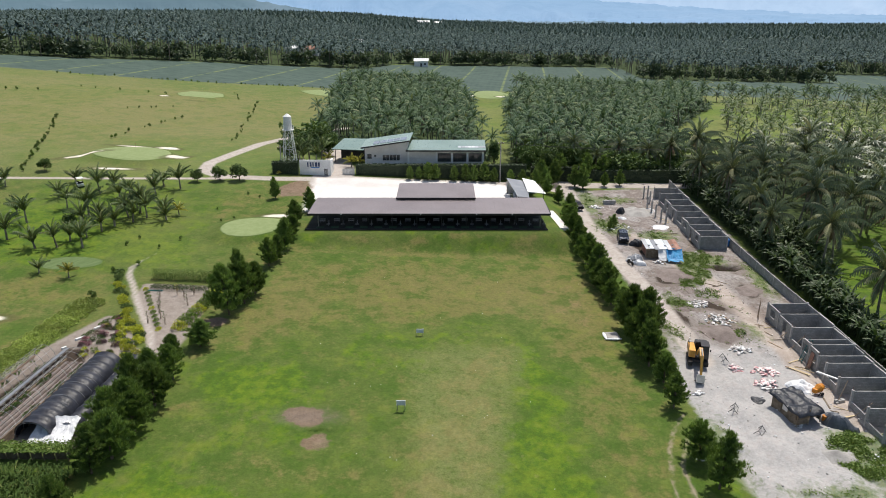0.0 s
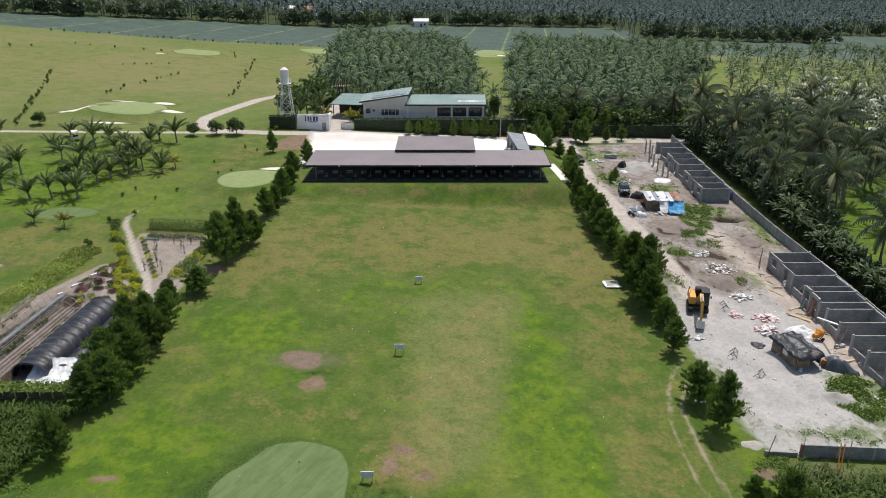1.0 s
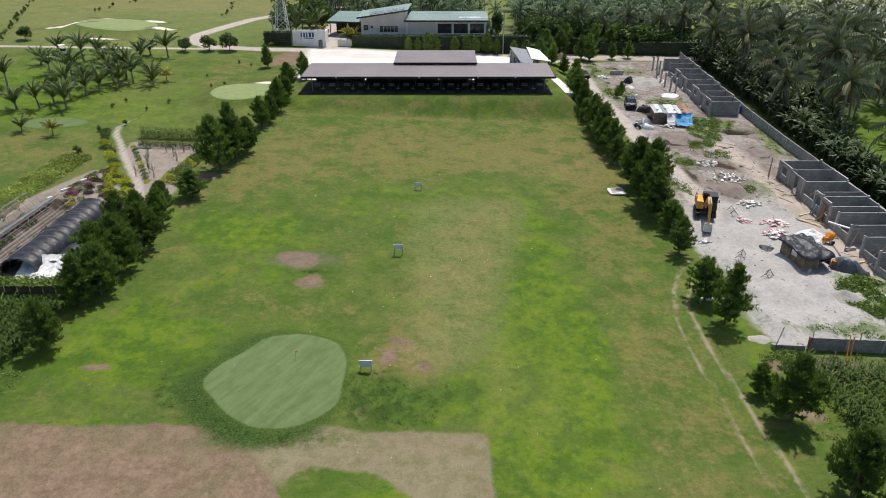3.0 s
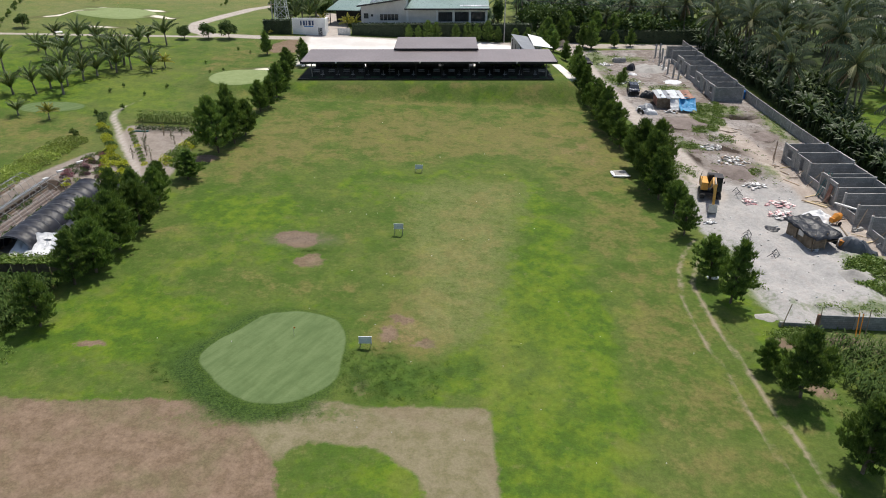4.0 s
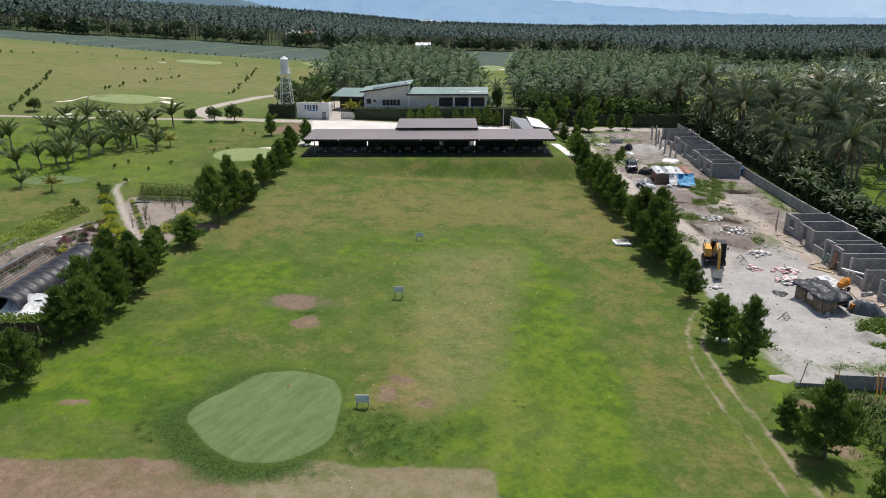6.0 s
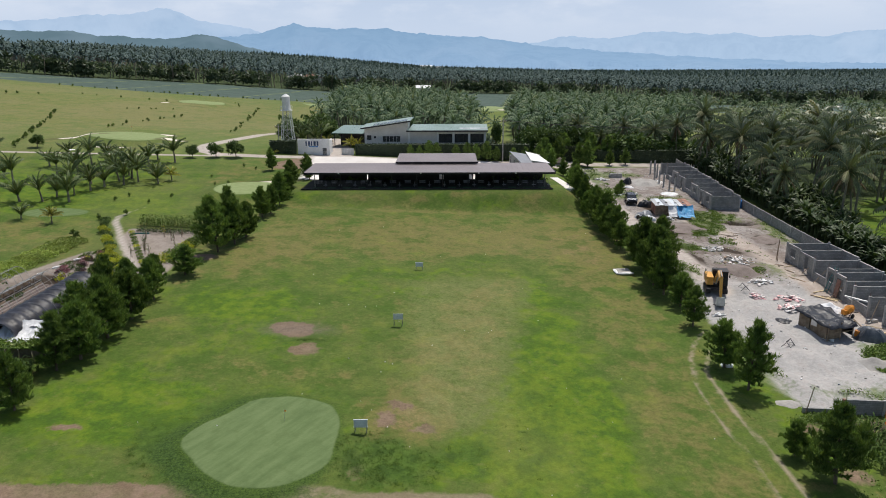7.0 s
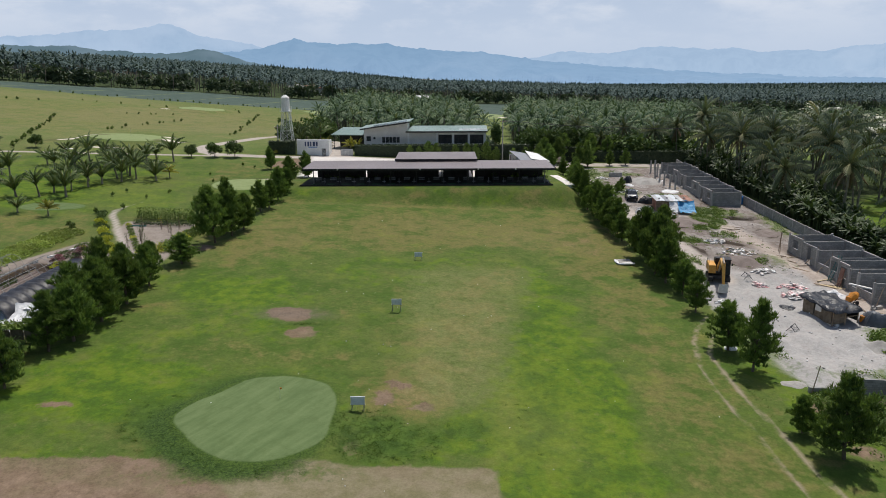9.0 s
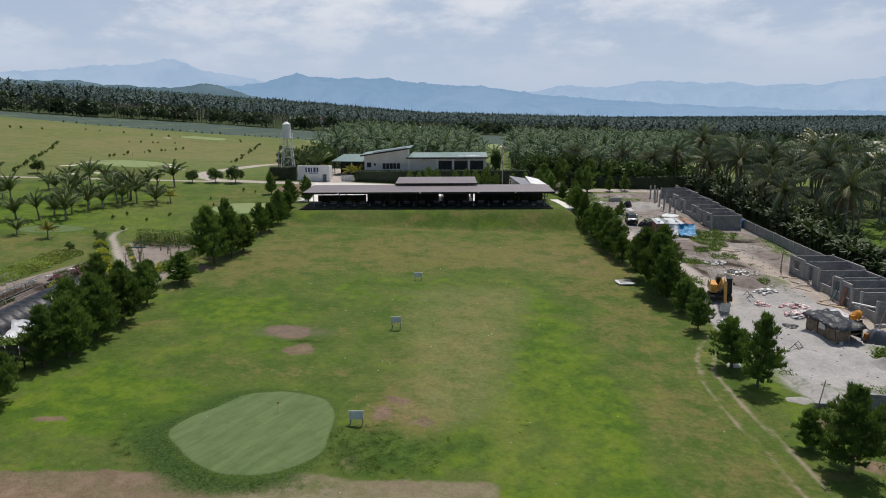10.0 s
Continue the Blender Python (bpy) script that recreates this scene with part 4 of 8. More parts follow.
def tee_bay():
    """Bench, hitting mat and ball tray of one bay."""
    b = thing("range_bench", pose(-22.2, 122.4, ZF), "grey slatted bench in a driving range bay", "bench", "benches in the range bays")
    for i in range(3):
        part("slat", Shape().box(-0.55, 0.55, -0.2 + i * 0.14, -0.09 + i * 0.14, 0.42, 0.46), M["grey_plastic"], b)
    for i in range(2):
        part("back_slat", Shape().box(-0.55, 0.55, 0.22, 0.26, 0.58 + i * 0.14, 0.68 + i * 0.14), M["grey_plastic"], b)
    for x in (-0.48, 0.44):
        part("leg", Shape().box(x, x + 0.05, -0.18, 0.26, 0.0, 0.42), M["dark_steel"], b)
        part("back_post", Shape().box(x, x + 0.05, 0.26, 0.30, 0.0, 0.86), M["dark_steel"], b)
    m = thing("hitting_mat", pose(-22.2, 119.8, ZF), "green hitting mat on the black floor", "mat", "hitting mats in the range bays")
    part("mat_base", Shape().box(-0.75, 0.75, -0.75, 0.75, 0.004, 0.03), M["rubber"], m)
    part("turf_top", Shape().box(-0.7, 0.7, -0.7, 0.7, 0.032, 0.05), M["mat_green"], m)
    d = thing("bay_divider", pose(-20.9, 121.2, ZF), "low grey divider with ball tray between two bays", "divider", "bay dividers")
    for y in (-0.5, 0.5):
        part("post", Shape().tube((0, y, 0), (0, y, 0.85), 0.03, n=6), M["grey_plastic"], d)
    for z in (0.4, 0.82):
        part("rail", Shape().tube((0, -0.5, z), (0, 0.5, z), 0.028, n=6), M["grey_plastic"], d)
    part("tray", Shape().box(-0.32, 0.32, -0.62, -0.3, 0.30, 0.36), M["grey_plastic"], d)
    for i in range(1, 16):
        dx = i * 2.62
        copy_thing(b, pose(-22.2 + dx, 122.4 + 0.1 * (i % 3), ZF, 0, 0, (i * 37) % 9 - 4))
        copy_thing(m, pose(-22.2 + dx, 119.8, ZF))
        copy_thing(d, pose(-20.9 + dx, 121.2, ZF))


tee_bay()


def car_park():
    sh = Shape().box(-26.3, 14.2, 129.5, 149.8, PAD_Z - 0.5, PAD_Z + 0.05)
    ob = solo("pavement", sh, M["pale_concrete"], "pale concrete car park behind the range shelter", "pavement", kind="structure")
    for i in range(9):
        part("bay_line", Shape().box(7.4 + i * 0.72, 7.47 + i * 0.72, 133.2, 136.0, PAD_Z + 0.054, PAD_Z + 0.058), M["concrete"], ob)
    for i in range(4):
        part("joint", Shape().box(-24.5, 13.9, 133.4 + i * 4, 133.44 + i * 4, PAD_Z + 0.054, PAD_Z + 0.057), M["concrete"], ob)
    s, n = Shape(), 10
    for i in range(n):
        y0, y1 = 131 - 11 * i / n, 131 - 11 * (i + 1) / n
        xa, xb = 20.1 + 1.2 * i / n, 20.1 + 1.2 * (i + 1) / n
        za, zb = max(h(xa, y0), h(xa + 1.5, y0)) + 0.06, max(h(xb, y1), h(xb + 1.5, y1)) + 0.06
        s.slab([(xb, y1, zb), (xb + 1.5, y1, zb), (xa + 1.5, y0, za), (xa, y0, za)], 0.5)
    solo("pavement_walk", s, M["pale_concrete"], "pale concrete walk down the bank", "walkway", kind="structure")


car_park()


def cart_shed():
    z = PAD_Z
    th = thing("cart_shed", Matrix(), "open cart shed with two pale metal roofs", "shed")
    part("roof", Shape().slab([(14.6, 131.2, 9.2), (17.0, 132.2, 8.7), (17.9, 145.0, 9.0), (13.6, 145.0, 9.7)], 0.08), M["slate_sheet"], th, "grey metal roof")
    part("roof", Shape().slab([(17.1, 136.0, 8.95), (21.0, 137.0, 8.3), (19.6, 145.5, 9.0), (17.0, 145.5, 9.6)], 0.08), M["white_paint"], th, "pale roof sheet")
    for x, y in ((14.9, 132.5), (16.8, 133), (14.0, 138.5), (17.3, 138.5), (13.9, 144.5), (17.4, 144.5), (20.6, 137.5), (19.4, 144.8)):
        part("post", Shape().tube((x, y, z - 0.3), (x, y, 8.75), 0.07, n=6), M["dark_steel"], th)
    part("back_wall", Shape().box(13.7, 20.0, 145.1, 145.25, z - 0.2, 9.0), M["cream_wall"], th)
    cart = golf_cart(pose(15.5, 133.8, z + 0.05, 0, 0, 80))
    for i in range(1, 7):
        copy_thing(cart, pose(15.5 + 0.07 * i, 133.8 + 1.45 * i, z + 0.05, 0, 0, 80 + (i * 53) % 7))


def golf_cart(m, label="white golf cart with canopy roof", group="parked golf carts"):
    th = thing("golf_cart", m, label, "golf cart", group)
    body = Shape().box(-0.58, 0.58, -1.1, 1.1, 0.28, 0.48).box(-0.55, 0.55, 0.62, 1.12, 0.48, 0.82).box(-0.55, 0.55, -1.15, -0.75, 0.48, 0.78)
    part("body", body, M["white_paint"], th)
    part("seat", Shape().box(-0.52, 0.52, -0.62, -0.05, 0.62, 0.76), M["rubber"], th)
    part("backrest", Shape().box(-0.52, 0.52, -0.72, -0.62, 0.76, 1.15), M["rubber"], th)
    part("canopy", Shape().box(-0.62, 0.62, -1.0, 0.75, 1.82, 1.9), M["white_paint"], th)
    for x in (-0.52, 0.52):
        for y in (-0.9, 0.62):
            part("canopy_post", Shape().tube((x, y, 0.5), (x, y * 0.95, 1.83), 0.025, n=6), M["dark_steel"], th)
            part("wheel", Shape().tube((x - 0.1, y * 0.9, 0.23), (x + 0.1, y * 0.9, 0.23), 0.23, n=12), M["rubber"], th)
    part("steering_wheel", Shape().tube((-0.25, 0.42, 1.0), (-0.25, 0.47, 1.05), 0.16, n=10), M["rubber"], th)
    return th


cart_shed()
golf_cart(pose(-75.3, 140.2, h(-75.3, 140.2), 0, 0, 35), "white golf cart standing among young palms", "")


# ---- clubhouse ----
def clubhouse():
    g = 7.6
    th = thing("clubhouse", Matrix(), "white single-storey clubhouse with green metal roofs", "house")
    # right wing with three wide windows
    part("wall", Shape().box(-8.4, 9.7, 162.2, 171.2, g, 12.35), M["cream_wall"], th)
    part("roof", Shape().slab([(-8.8, 161.3, 12.6), (10.1, 161.3, 12.6), (10.4, 171.9, 13.25), (-7.6, 171.9, 13.25)], 0.16), M["roof_green"], th, "green metal roof")
    part("fascia", Shape().box(-8.8, 10.1, 161.2, 161.296, 12.28, 12.62), M["dark_steel"], th, "dark fascia board")
    for i in range(3):
        x = -1.2 + i * 3.65
        w = part("window", Shape().box(x, x + 3.0, 162.12, 162.196, 9.7, 11.75), M["glass"], th, "wide dark window")
        for k in range(4):
            part("window_frame", Shape().box(x - 0.03 + k * 1.0, x + 0.05 + k * 1.0, 162.06, 162.118, 9.7, 11.75), M["dark_steel"], w)
        part("window_sill", Shape().box(x - 0.15, x + 3.15, 162.0, 162.19, 9.55, 9.69), M["white_paint"], w)
    for x in (-8.4, -1.75, 1.95, 5.6, 9.3):
        part("pilaster", Shape().box(x, x + 0.42, 162.02, 162.198, g, 12.3), M["white_paint"], th)
    for i in range(8):
        part("solar_panel", Shape().slab([(3.6 + i * 0.82, 163.6, 12.80), (4.36 + i * 0.82, 163.6, 12.80), (4.36 + i * 0.82, 165.3, 12.905), (3.6 + i * 0.82, 165.3, 12.905)], 0.04), M["zinc"], th)
    # left wing, roof rising to the right
    part("wall", Shape().add([(-18.6, 162.9, g), (-8.42, 162.9, g), (-8.42, 162.9, 14.4), (-18.6, 162.9, 13.0), (-18.6, 172, g), (-8.42, 172, g), (-8.42, 172, 14.4), (-18.6, 172, 13.0)],
                             [(0, 1, 2, 3), (5, 4, 7, 6), (4, 0, 3, 7), (1, 5, 6, 2), (3, 2, 6, 7), (4, 5, 1, 0)]), M["cream_wall"], th)
    part("roof", Shape().slab([(-19.4, 161.8, 13.15), (-7.9, 161.8, 14.8), (-7.4, 172.6, 15.0), (-19.2, 172.6, 13.35)], 0.18), M["roof_green"], th, "sloping green metal roof")
    part("fascia", Shape().add([(-19.4, 161.7, 12.85), (-7.9, 161.7, 14.5), (-7.9, 161.7, 14.83), (-19.4, 161.7, 13.18), (-19.4, 161.79, 12.85), (-7.9, 161.79, 14.5), (-7.9, 161.79, 14.83), (-19.4, 161.79, 13.18)],
                               [(0, 1, 2, 3), (5, 4, 7, 6), (3, 2, 6, 7), (4, 5, 1, 0), (4, 0, 3, 7), (1, 5, 6, 2)]), M["dark_steel"], th, "dark fascia board")
    w = part("window", Shape().box(-14.4, -10.2, 162.82, 162.896, 9.9, 11.2), M["glass"], th)
    for k in range(6):
        part("window_frame", Shape().box(-14.43 + k * 0.83, -14.36 + k * 0.83, 162.76, 162.818, 9.9, 11.2), M["white_paint"], w)
    part("window", Shape().box(-18.0, -17.0, 162.82, 162.896, 10.3, 11.4), M["glass"], th)
    part("window", Shape().box(-16.4, -15.9, 162.82, 162.896, 10.7, 11.2), M["glass"], th)
    for i in range(5):
        zz = 13.64 + i * 0.2295
        part("solar_panel", Shape().slab([(-16.6 + i * 1.6, 163.2, zz), (-15.1 + i * 1.6, 163.2, zz + 0.215), (-15.1 + i * 1.6, 167.0, zz + 0.285), (-16.6 + i * 1.6, 167.0, zz + 0.07)], 0.04), M["solar"], th, "solar panel")
    part("plinth", Shape().box(-19, -9, 161.2, 162.88, g, 8.6), M["concrete"], th)
    # annex with low green roof
    part("annex_roof", Shape().add([(-27.5, 170, 11.3), (-19.6, 168.5, 11.3), (-18.0, 177, 12.6), (-25.5, 178, 12.6), (-27.5, 170, 11.15), (-19.6, 168.5, 11.15), (-18.0, 177, 12.45), (-25.5, 178, 12.45)],
                                   [(0, 1, 2, 3), (7, 6, 5, 4), (0, 4, 5, 1), (1, 5, 6, 2), (2, 6, 7, 3), (3, 7, 4, 0)]), M["roof_green"], th, "low green annex roof")
    for x, y in ((-26.8, 170.6), (-20.2, 169.3), (-24.8, 177), (-19, 176.4)):
        part("post", Shape().tube((x, y, g), (x, y, 11.3), 0.09, n=6), M["dark_steel"], th)
    part("annex_wall", Shape().box(-26, -19, 175, 176, g, 11.6), M["dark_steel"], th)


clubhouse()


def hedge(name, x0, x1, y0, y1, z0, z1, label, mat, n, size, seed):
    """A clipped hedge: a dense body of small leaves with flat sides."""
    rng = random.Random(seed)
    sh = Shape().box(x0 + 0.12, x1 - 0.12, y0 + 0.12, y1 - 0.12, z0, z1 - 0.12)
    for _ in range(n):
        side = rng.random()
        p = Vector((rng.uniform(x0, x1), y0 + rng.uniform(-0.05, 0.12), rng.uniform(z0, z1))) if side < 0.6 else Vector((rng.uniform(x0, x1), rng.uniform(y0, y1), z1 + rng.uniform(-0.1, 0.1)))
        leaf_quad(sh, p, size * rng.uniform(0.7, 1.3), rng)
    return solo(name, sh, mat, label, "hedge")


def leaf_quad(sh, p, s, rng):
    a = Vector((rng.gauss(0, 1), rng.gauss(0, 1), rng.gauss(0, 0.7))).normalized()
    b = a.cross(Vector((rng.gauss(0, 1), rng.gauss(0, 1), rng.gauss(0, 1)))).normalized()
    sh.add([p - a * s, p + b * s * 0.45, p + a * s, p - b * s * 0.45], [(0, 1, 2, 3)])


DARK_HEDGE = foliage("hedge_leaves", (0.03, 0.046, 0.026), (0.062, 0.088, 0.044), (0.1, 0.13, 0.065))
hedge("hedge", -20.4, 19.5, 158.2, 159.8, 6.2, 9.75, "tall dark clipped hedge in front of the clubhouse", DARK_HEDGE, 2600, 0.22, 1)
hedge("hedge", 20.5, 33.0, 158.6, 160.0, 5.2, 9.1, "tall dark clipped hedge along the back track", DARK_HEDGE, 900, 0.22, 2)
hedge("hedge", 33.5, 58.0, 160.2, 161.6, 4.6, 8.0, "tall dark clipped hedge along the back track", DARK_HEDGE, 1200, 0.24, 3)
hedge("hedge", -39.3, -33.2, 156.2, 157.6, 7.2, 10.8, "tall dark clipped hedge below the water tower", DARK_HEDGE, 700, 0.22, 4)


def gatehouse():
    th = thing("gate_wall", Matrix(), "white entrance wall with blue lettering and small gatehouse", "wall")
    part("wall", Shape().box(-33.0, -25.8, 156.6, 157.0, 6.8, 11.2), M["white_paint"], th)
    part("side_wall", Shape().box(-26.2, -25.8, 157.0, 160.5, 6.8, 10.9), M["white_paint"], th)
    for i, (a, b) in enumerate(((-31.2, -30.9), (-30.6, -30.2), (-30.0, -29.7), (-29.4, -28.9), (-28.7, -28.3))):
        part("letter_bar", Shape().box(a, b, 156.55, 156.596, 9.7, 10.7), M["navy"], th, "dark blue sign bar")
    part("letter_bar", Shape().box(-30.4, -28.4, 156.55, 156.596, 9.4, 9.6), M["blue_paint"], th)
    part("grille", Shape().box(-27.4, -26.5, 156.55, 156.596, 7.6, 9.2), M["glass"], th, "small barred window")
    for k in range(4):
        part("grille_bar", Shape().tube((-27.3 + 0.23 * k, 156.52, 7.6), (-27.3 + 0.23 * k, 156.52, 9.2), 0.025, n=5), M["white_paint"], th)
    g = thing("entrance_gate", Matrix(), "pale sliding steel gate panel by the hedge", "gate")
    part("panel", Shape().box(-23.4, -20.6, 158.0, 158.08, 7.3, 8.9), M["zinc"], g)
    for k in range(9):
        part("bar", Shape().tube((-23.3 + k * 0.33, 157.95, 7.3), (-23.3 + k * 0.33, 157.95, 8.9), 0.02, n=5), M["white_paint"], g)


gatehouse()


def water_tower():
    x, y, g = -36.4, 162.6, h(-36.4, 162.6)
    th = thing("water_tower", pose(x, y, g) @ Matrix.Diagonal((0.9, 0.9, 1.0, 1.0)), "white steel water tower on a lattice frame", "water tower")
    H, top = 9.0, 21.0 - g
    part("tank", Shape().tube((0, 0, H), (0, 0, top - 0.7), 1.05, n=20), M["white_paint"], th, smooth=False)
    part("tank_cap", Shape().tube((0, 0, top - 0.7), (0, 0, top - 0.1), 1.1, 0.25, 20), M["white_paint"], th)
    part("platform", Shape().tube((0, 0, H - 0.12), (0, 0, H), 1.55, n=16), M["white_paint"], th)
    for i in range(12):
        a = 2 * math.pi * i / 12
        part("guard_post", Shape().tube((1.5 * math.cos(a), 1.5 * math.sin(a), H), (1.5 * math.cos(a), 1.5 * math.sin(a), H + 0.9), 0.03, n=5), M["white_paint"], th)
    ring = [(1.5 * math.cos(2 * math.pi * i / 12), 1.5 * math.sin(2 * math.pi * i / 12), H + 0.9) for i in range(13)]
    part("guard_rail", Shape().bent(ring, 0.03, 0.03, 5), M["white_paint"], th)
    cor = [(1, 1), (-1, 1), (-1, -1), (1, -1)]
    for k, (sx, sy) in enumerate(cor):
        part("leg", Shape().tube((sx * 1.75, sy * 1.75, -0.2), (sx * 0.8, sy * 0.8, H), 0.08, n=6), M["white_paint"], th)
        nx, ny = cor[(k + 1) % 4]
        for j in range(4):
            z0, z1 = H * j / 4, H * (j + 1) / 4
            r0, r1 = 1.75 - 0.95 * z0 / H, 1.75 - 0.95 * z1 / H
            part("brace", Shape().tube((sx * r0, sy * r0, z0), (nx * r1, ny * r1, z1), 0.032, n=5), M["white_paint"], th)
            part("brace", Shape().tube((nx * r0, ny * r0, z0), (sx * r1, sy * r1, z1), 0.032, n=5), M["white_paint"], th)
            part("strut", Shape().tube((sx * r1, sy * r1, z1), (nx * r1, ny * r1, z1), 0.032, n=5), M["white_paint"], th)
    part("riser_pipe", Shape().tube((0, 0, -0.2), (0, 0, H), 0.1, n=8), M["pole_steel"], th)
    # ladder
    for s in (-0.2, 0.2):
        part("ladder_rail", Shape().tube((1.95, s, 0), (1.15, s, H + 0.6), 0.03, n=5), M["white_paint"], th)
    for k in range(22):
        f = k / 22
        part("rung", Shape().tube((1.95 - 0.8 * f, -0.2, 0.3 + f * H), (1.95 - 0.8 * f, 0.2, 0.3 + f * H), 0.018, n=4), M["white_paint"], th)


water_tower()


# ---- range signs, flag ----
def range_sign(x, y, w, hgt, leg, label):
    th = thing("range_sign", pose(x, y, h(x, y)), label, "sign", "distance boards on the range")
    part("board", Shape().box(-w / 2, w / 2, -0.03, 0.03, leg, leg + hgt), M["sign_face"], th)
    part("board_frame", Shape().box(-w / 2 - 0.04, w / 2 + 0.04, -0.035, 0.035, leg - 0.05, leg - 0.002).box(-w / 2 - 0.04, w / 2 + 0.04, -0.035, 0.035, leg + hgt + 0.002, leg + hgt + 0.05), M["sign_face"], th)
    for s in (-w / 2 + 0.08, w / 2 - 0.08):
        part("leg", Shape().tube((s, 0.05, -0.1), (s, 0.05, leg + hgt), 0.03, n=6), M["pole_steel"], th)
        part("stay", Shape().tube((s, 0.05, leg), (s, 0.65, -0.05), 0.025, n=5), M["pole_steel"], th)


range_sign(-6.3, 48.0, 1.05, 0.55, 0.55, "pale metal distance board beside the putting green")
range_sign(-4.7, 67.6, 1.0, 0.5, 0.8, "pale metal distance board on thin legs in turf")
range_sign(-3.1, 84.6, 0.95, 0.45, 0.5, "pale metal distance board far down the turf")


def flagstick(x, y, hgt=2.0):
    th = thing("flagstick", pose(x, y, h(x, y)), "thin flagstick with small flag on a green", "flagstick", "flagsticks on the greens")
    part("pole", Shape().tube((0, 0, -0.05), (0, 0, hgt), 0.012, n=6), M["pole_steel"], th)
    part("flag", Shape().box(0.02, 0.17, -0.012, 0.012, hgt - 0.13, hgt), M["orange"], th, "small orange flag")


flagstick(-12.35, 49.0, 0.9)
flagstick(-74.0, 165.5)
flagstick(-91.0, 267.0)


def utility_pole(x, y, hgt, label):
    th = thing("utility_pole", pose(x, y, h(x, y)), label, "utility pole")
    part("pole", Shape().tube((0, 0, -0.3), (0, 0, hgt), 0.16, 0.1, 8), M["concrete"], th)
    part("cross_arm", Shape().box(-0.7, 0.7, -0.05, 0.05, hgt - 0.7, hgt - 0.58), M["timber"], th)
    for s in (-0.6, 0, 0.6):
        part("insulator", Shape().tube((s, 0, hgt - 0.58), (s, 0, hgt - 0.38), 0.05, n=6), M["white_paint"], th)


utility_pole(13.2, 156.9, 9.6, "grey concrete power pole before the hedge")
utility_pole(-37.6, 158.6, 6.2, "grey concrete power pole below the water tower")
utility_pole(70, 160.5, 9.5, "grey concrete power pole among palms")
wires = thing("power_line", Matrix(), "thin power wires between the poles", "power line")
for s in (-0.6, 0.0, 0.6):
    a, b = Vector((13.2, 156.9 + s, h(13.2, 156.9) + 9.2)), Vector((70, 160.5 + s, h(70, 160.5) + 9.1))
    pts = [a.lerp(b, i / 10) - Vector((0, 0, 1.1 * (1 - (i / 5 - 1) ** 2))) for i in range(11)]
    part("wire", Shape().bent(pts, 0.02, 0.02, 4), M["dark_steel"], wires)
lamp = thing("bollard_post", pose(-14.6, 132.4, PAD_Z + 0.05), "white post on the car park", "post")
part("post", Shape().tube((0, 0, 0), (0, 0, 2.0), 0.06, n=8), M["white_paint"], lamp)
part("cap", Shape().tube((0, 0, 2.0), (0, 0, 2.15), 0.1, n=8), M["white_paint"], lamp)

# ---- building site ----
def room_block(x0, x1, ys, hgt, label, front_gap, seed):
    """A row of roofless rooms in bare concrete block: back wall, cross walls and a front wall with openings."""
    rng = random.Random(seed)
    th = thing("unfinished_building", Matrix(), label, "unfinished building", "unfinished block buildings")
    t = 0.15
    for i, y in enumerate(ys):
        zb, top = h((x0 + x1) / 2, y) - 0.3, h((x0 + x1) / 2, y) + hgt * (1 if i % 3 else 0.97)
        part("cross_wall", Shape().box(x0 + t, x1 - t, y - t / 2, y + t / 2, zb, top), M["block"], th)
        part("column", Shape().box(x0 - 0.04, x0 + 0.2, y - 0.13, y + 0.13, zb, top + rng.uniform(0.05, 0.25)), M["concrete"], th)
        part("column", Shape().box(x1 - 0.2, x1 + 0.04, y - 0.13, y + 0.13, zb, top + rng.uniform(0.0, 0.2)), M["concrete"], th)
        for s in (-0.07, 0.07):
            part("rebar", Shape().tube((x0 + 0.08 + s, y + s, top), (x0 + 0.08 + s, y + s, top + rng.uniform(0.4, 0.8)), 0.015, n=4), M["rust"], th)
    for i in range(len(ys) - 1):
        a, b = ys[i] - 0.13, ys[i + 1] + 0.13
        zb, top = h(x0, (a + b) / 2) - 0.3, h((x0 + x1) / 2, (a + b) / 2) + hgt
        part("back_wall", Shape().box(x1 - t, x1, b, a, zb, top), M["block"], th)
        if not front_gap[i % len(front_gap)]:
            continue
        kind = front_gap[i % len(front_gap)]
        m = (a + b) / 2
        if kind == 1:       # wall with a window opening
            part("front_wall", Shape().box(x0, x0 + t, b, a, zb, zb + 1.3).box(x0, x0 + t, b, m - 0.7, zb + 1.3, top).box(x0, x0 + t, m + 0.7, a, zb + 1.3, top).box(x0, x0 + t, m - 0.7, m + 0.7, top - 0.35, top), M["block"], th)
        elif kind == 2:     # low wall only
            part("front_wall", Shape().box(x0, x0 + t, b, a, zb, zb + 1.0 + rng.uniform(-0.1, 0.3)), M["block"], th)
        elif kind == 3:     # door opening
            part("front_wall", Shape().box(x0, x0 + t, b, m - 0.5, zb, top).box(x0, x0 + t, m + 0.5, a, zb, top).box(x0, x0 + t, m - 0.5, m + 0.5, zb + 2.3, top), M["block"], th)
        part("ring_beam", Shape().box(x0 - 0.02, x0 + t + 0.02, b, a, top + 0.002, top + 0.15) if kind == 1 else Shape().box(x1 - t - 0.02, x1 + 0.02, b, a, top + 0.002, top + 0.12), M["concrete"], th)
    return th


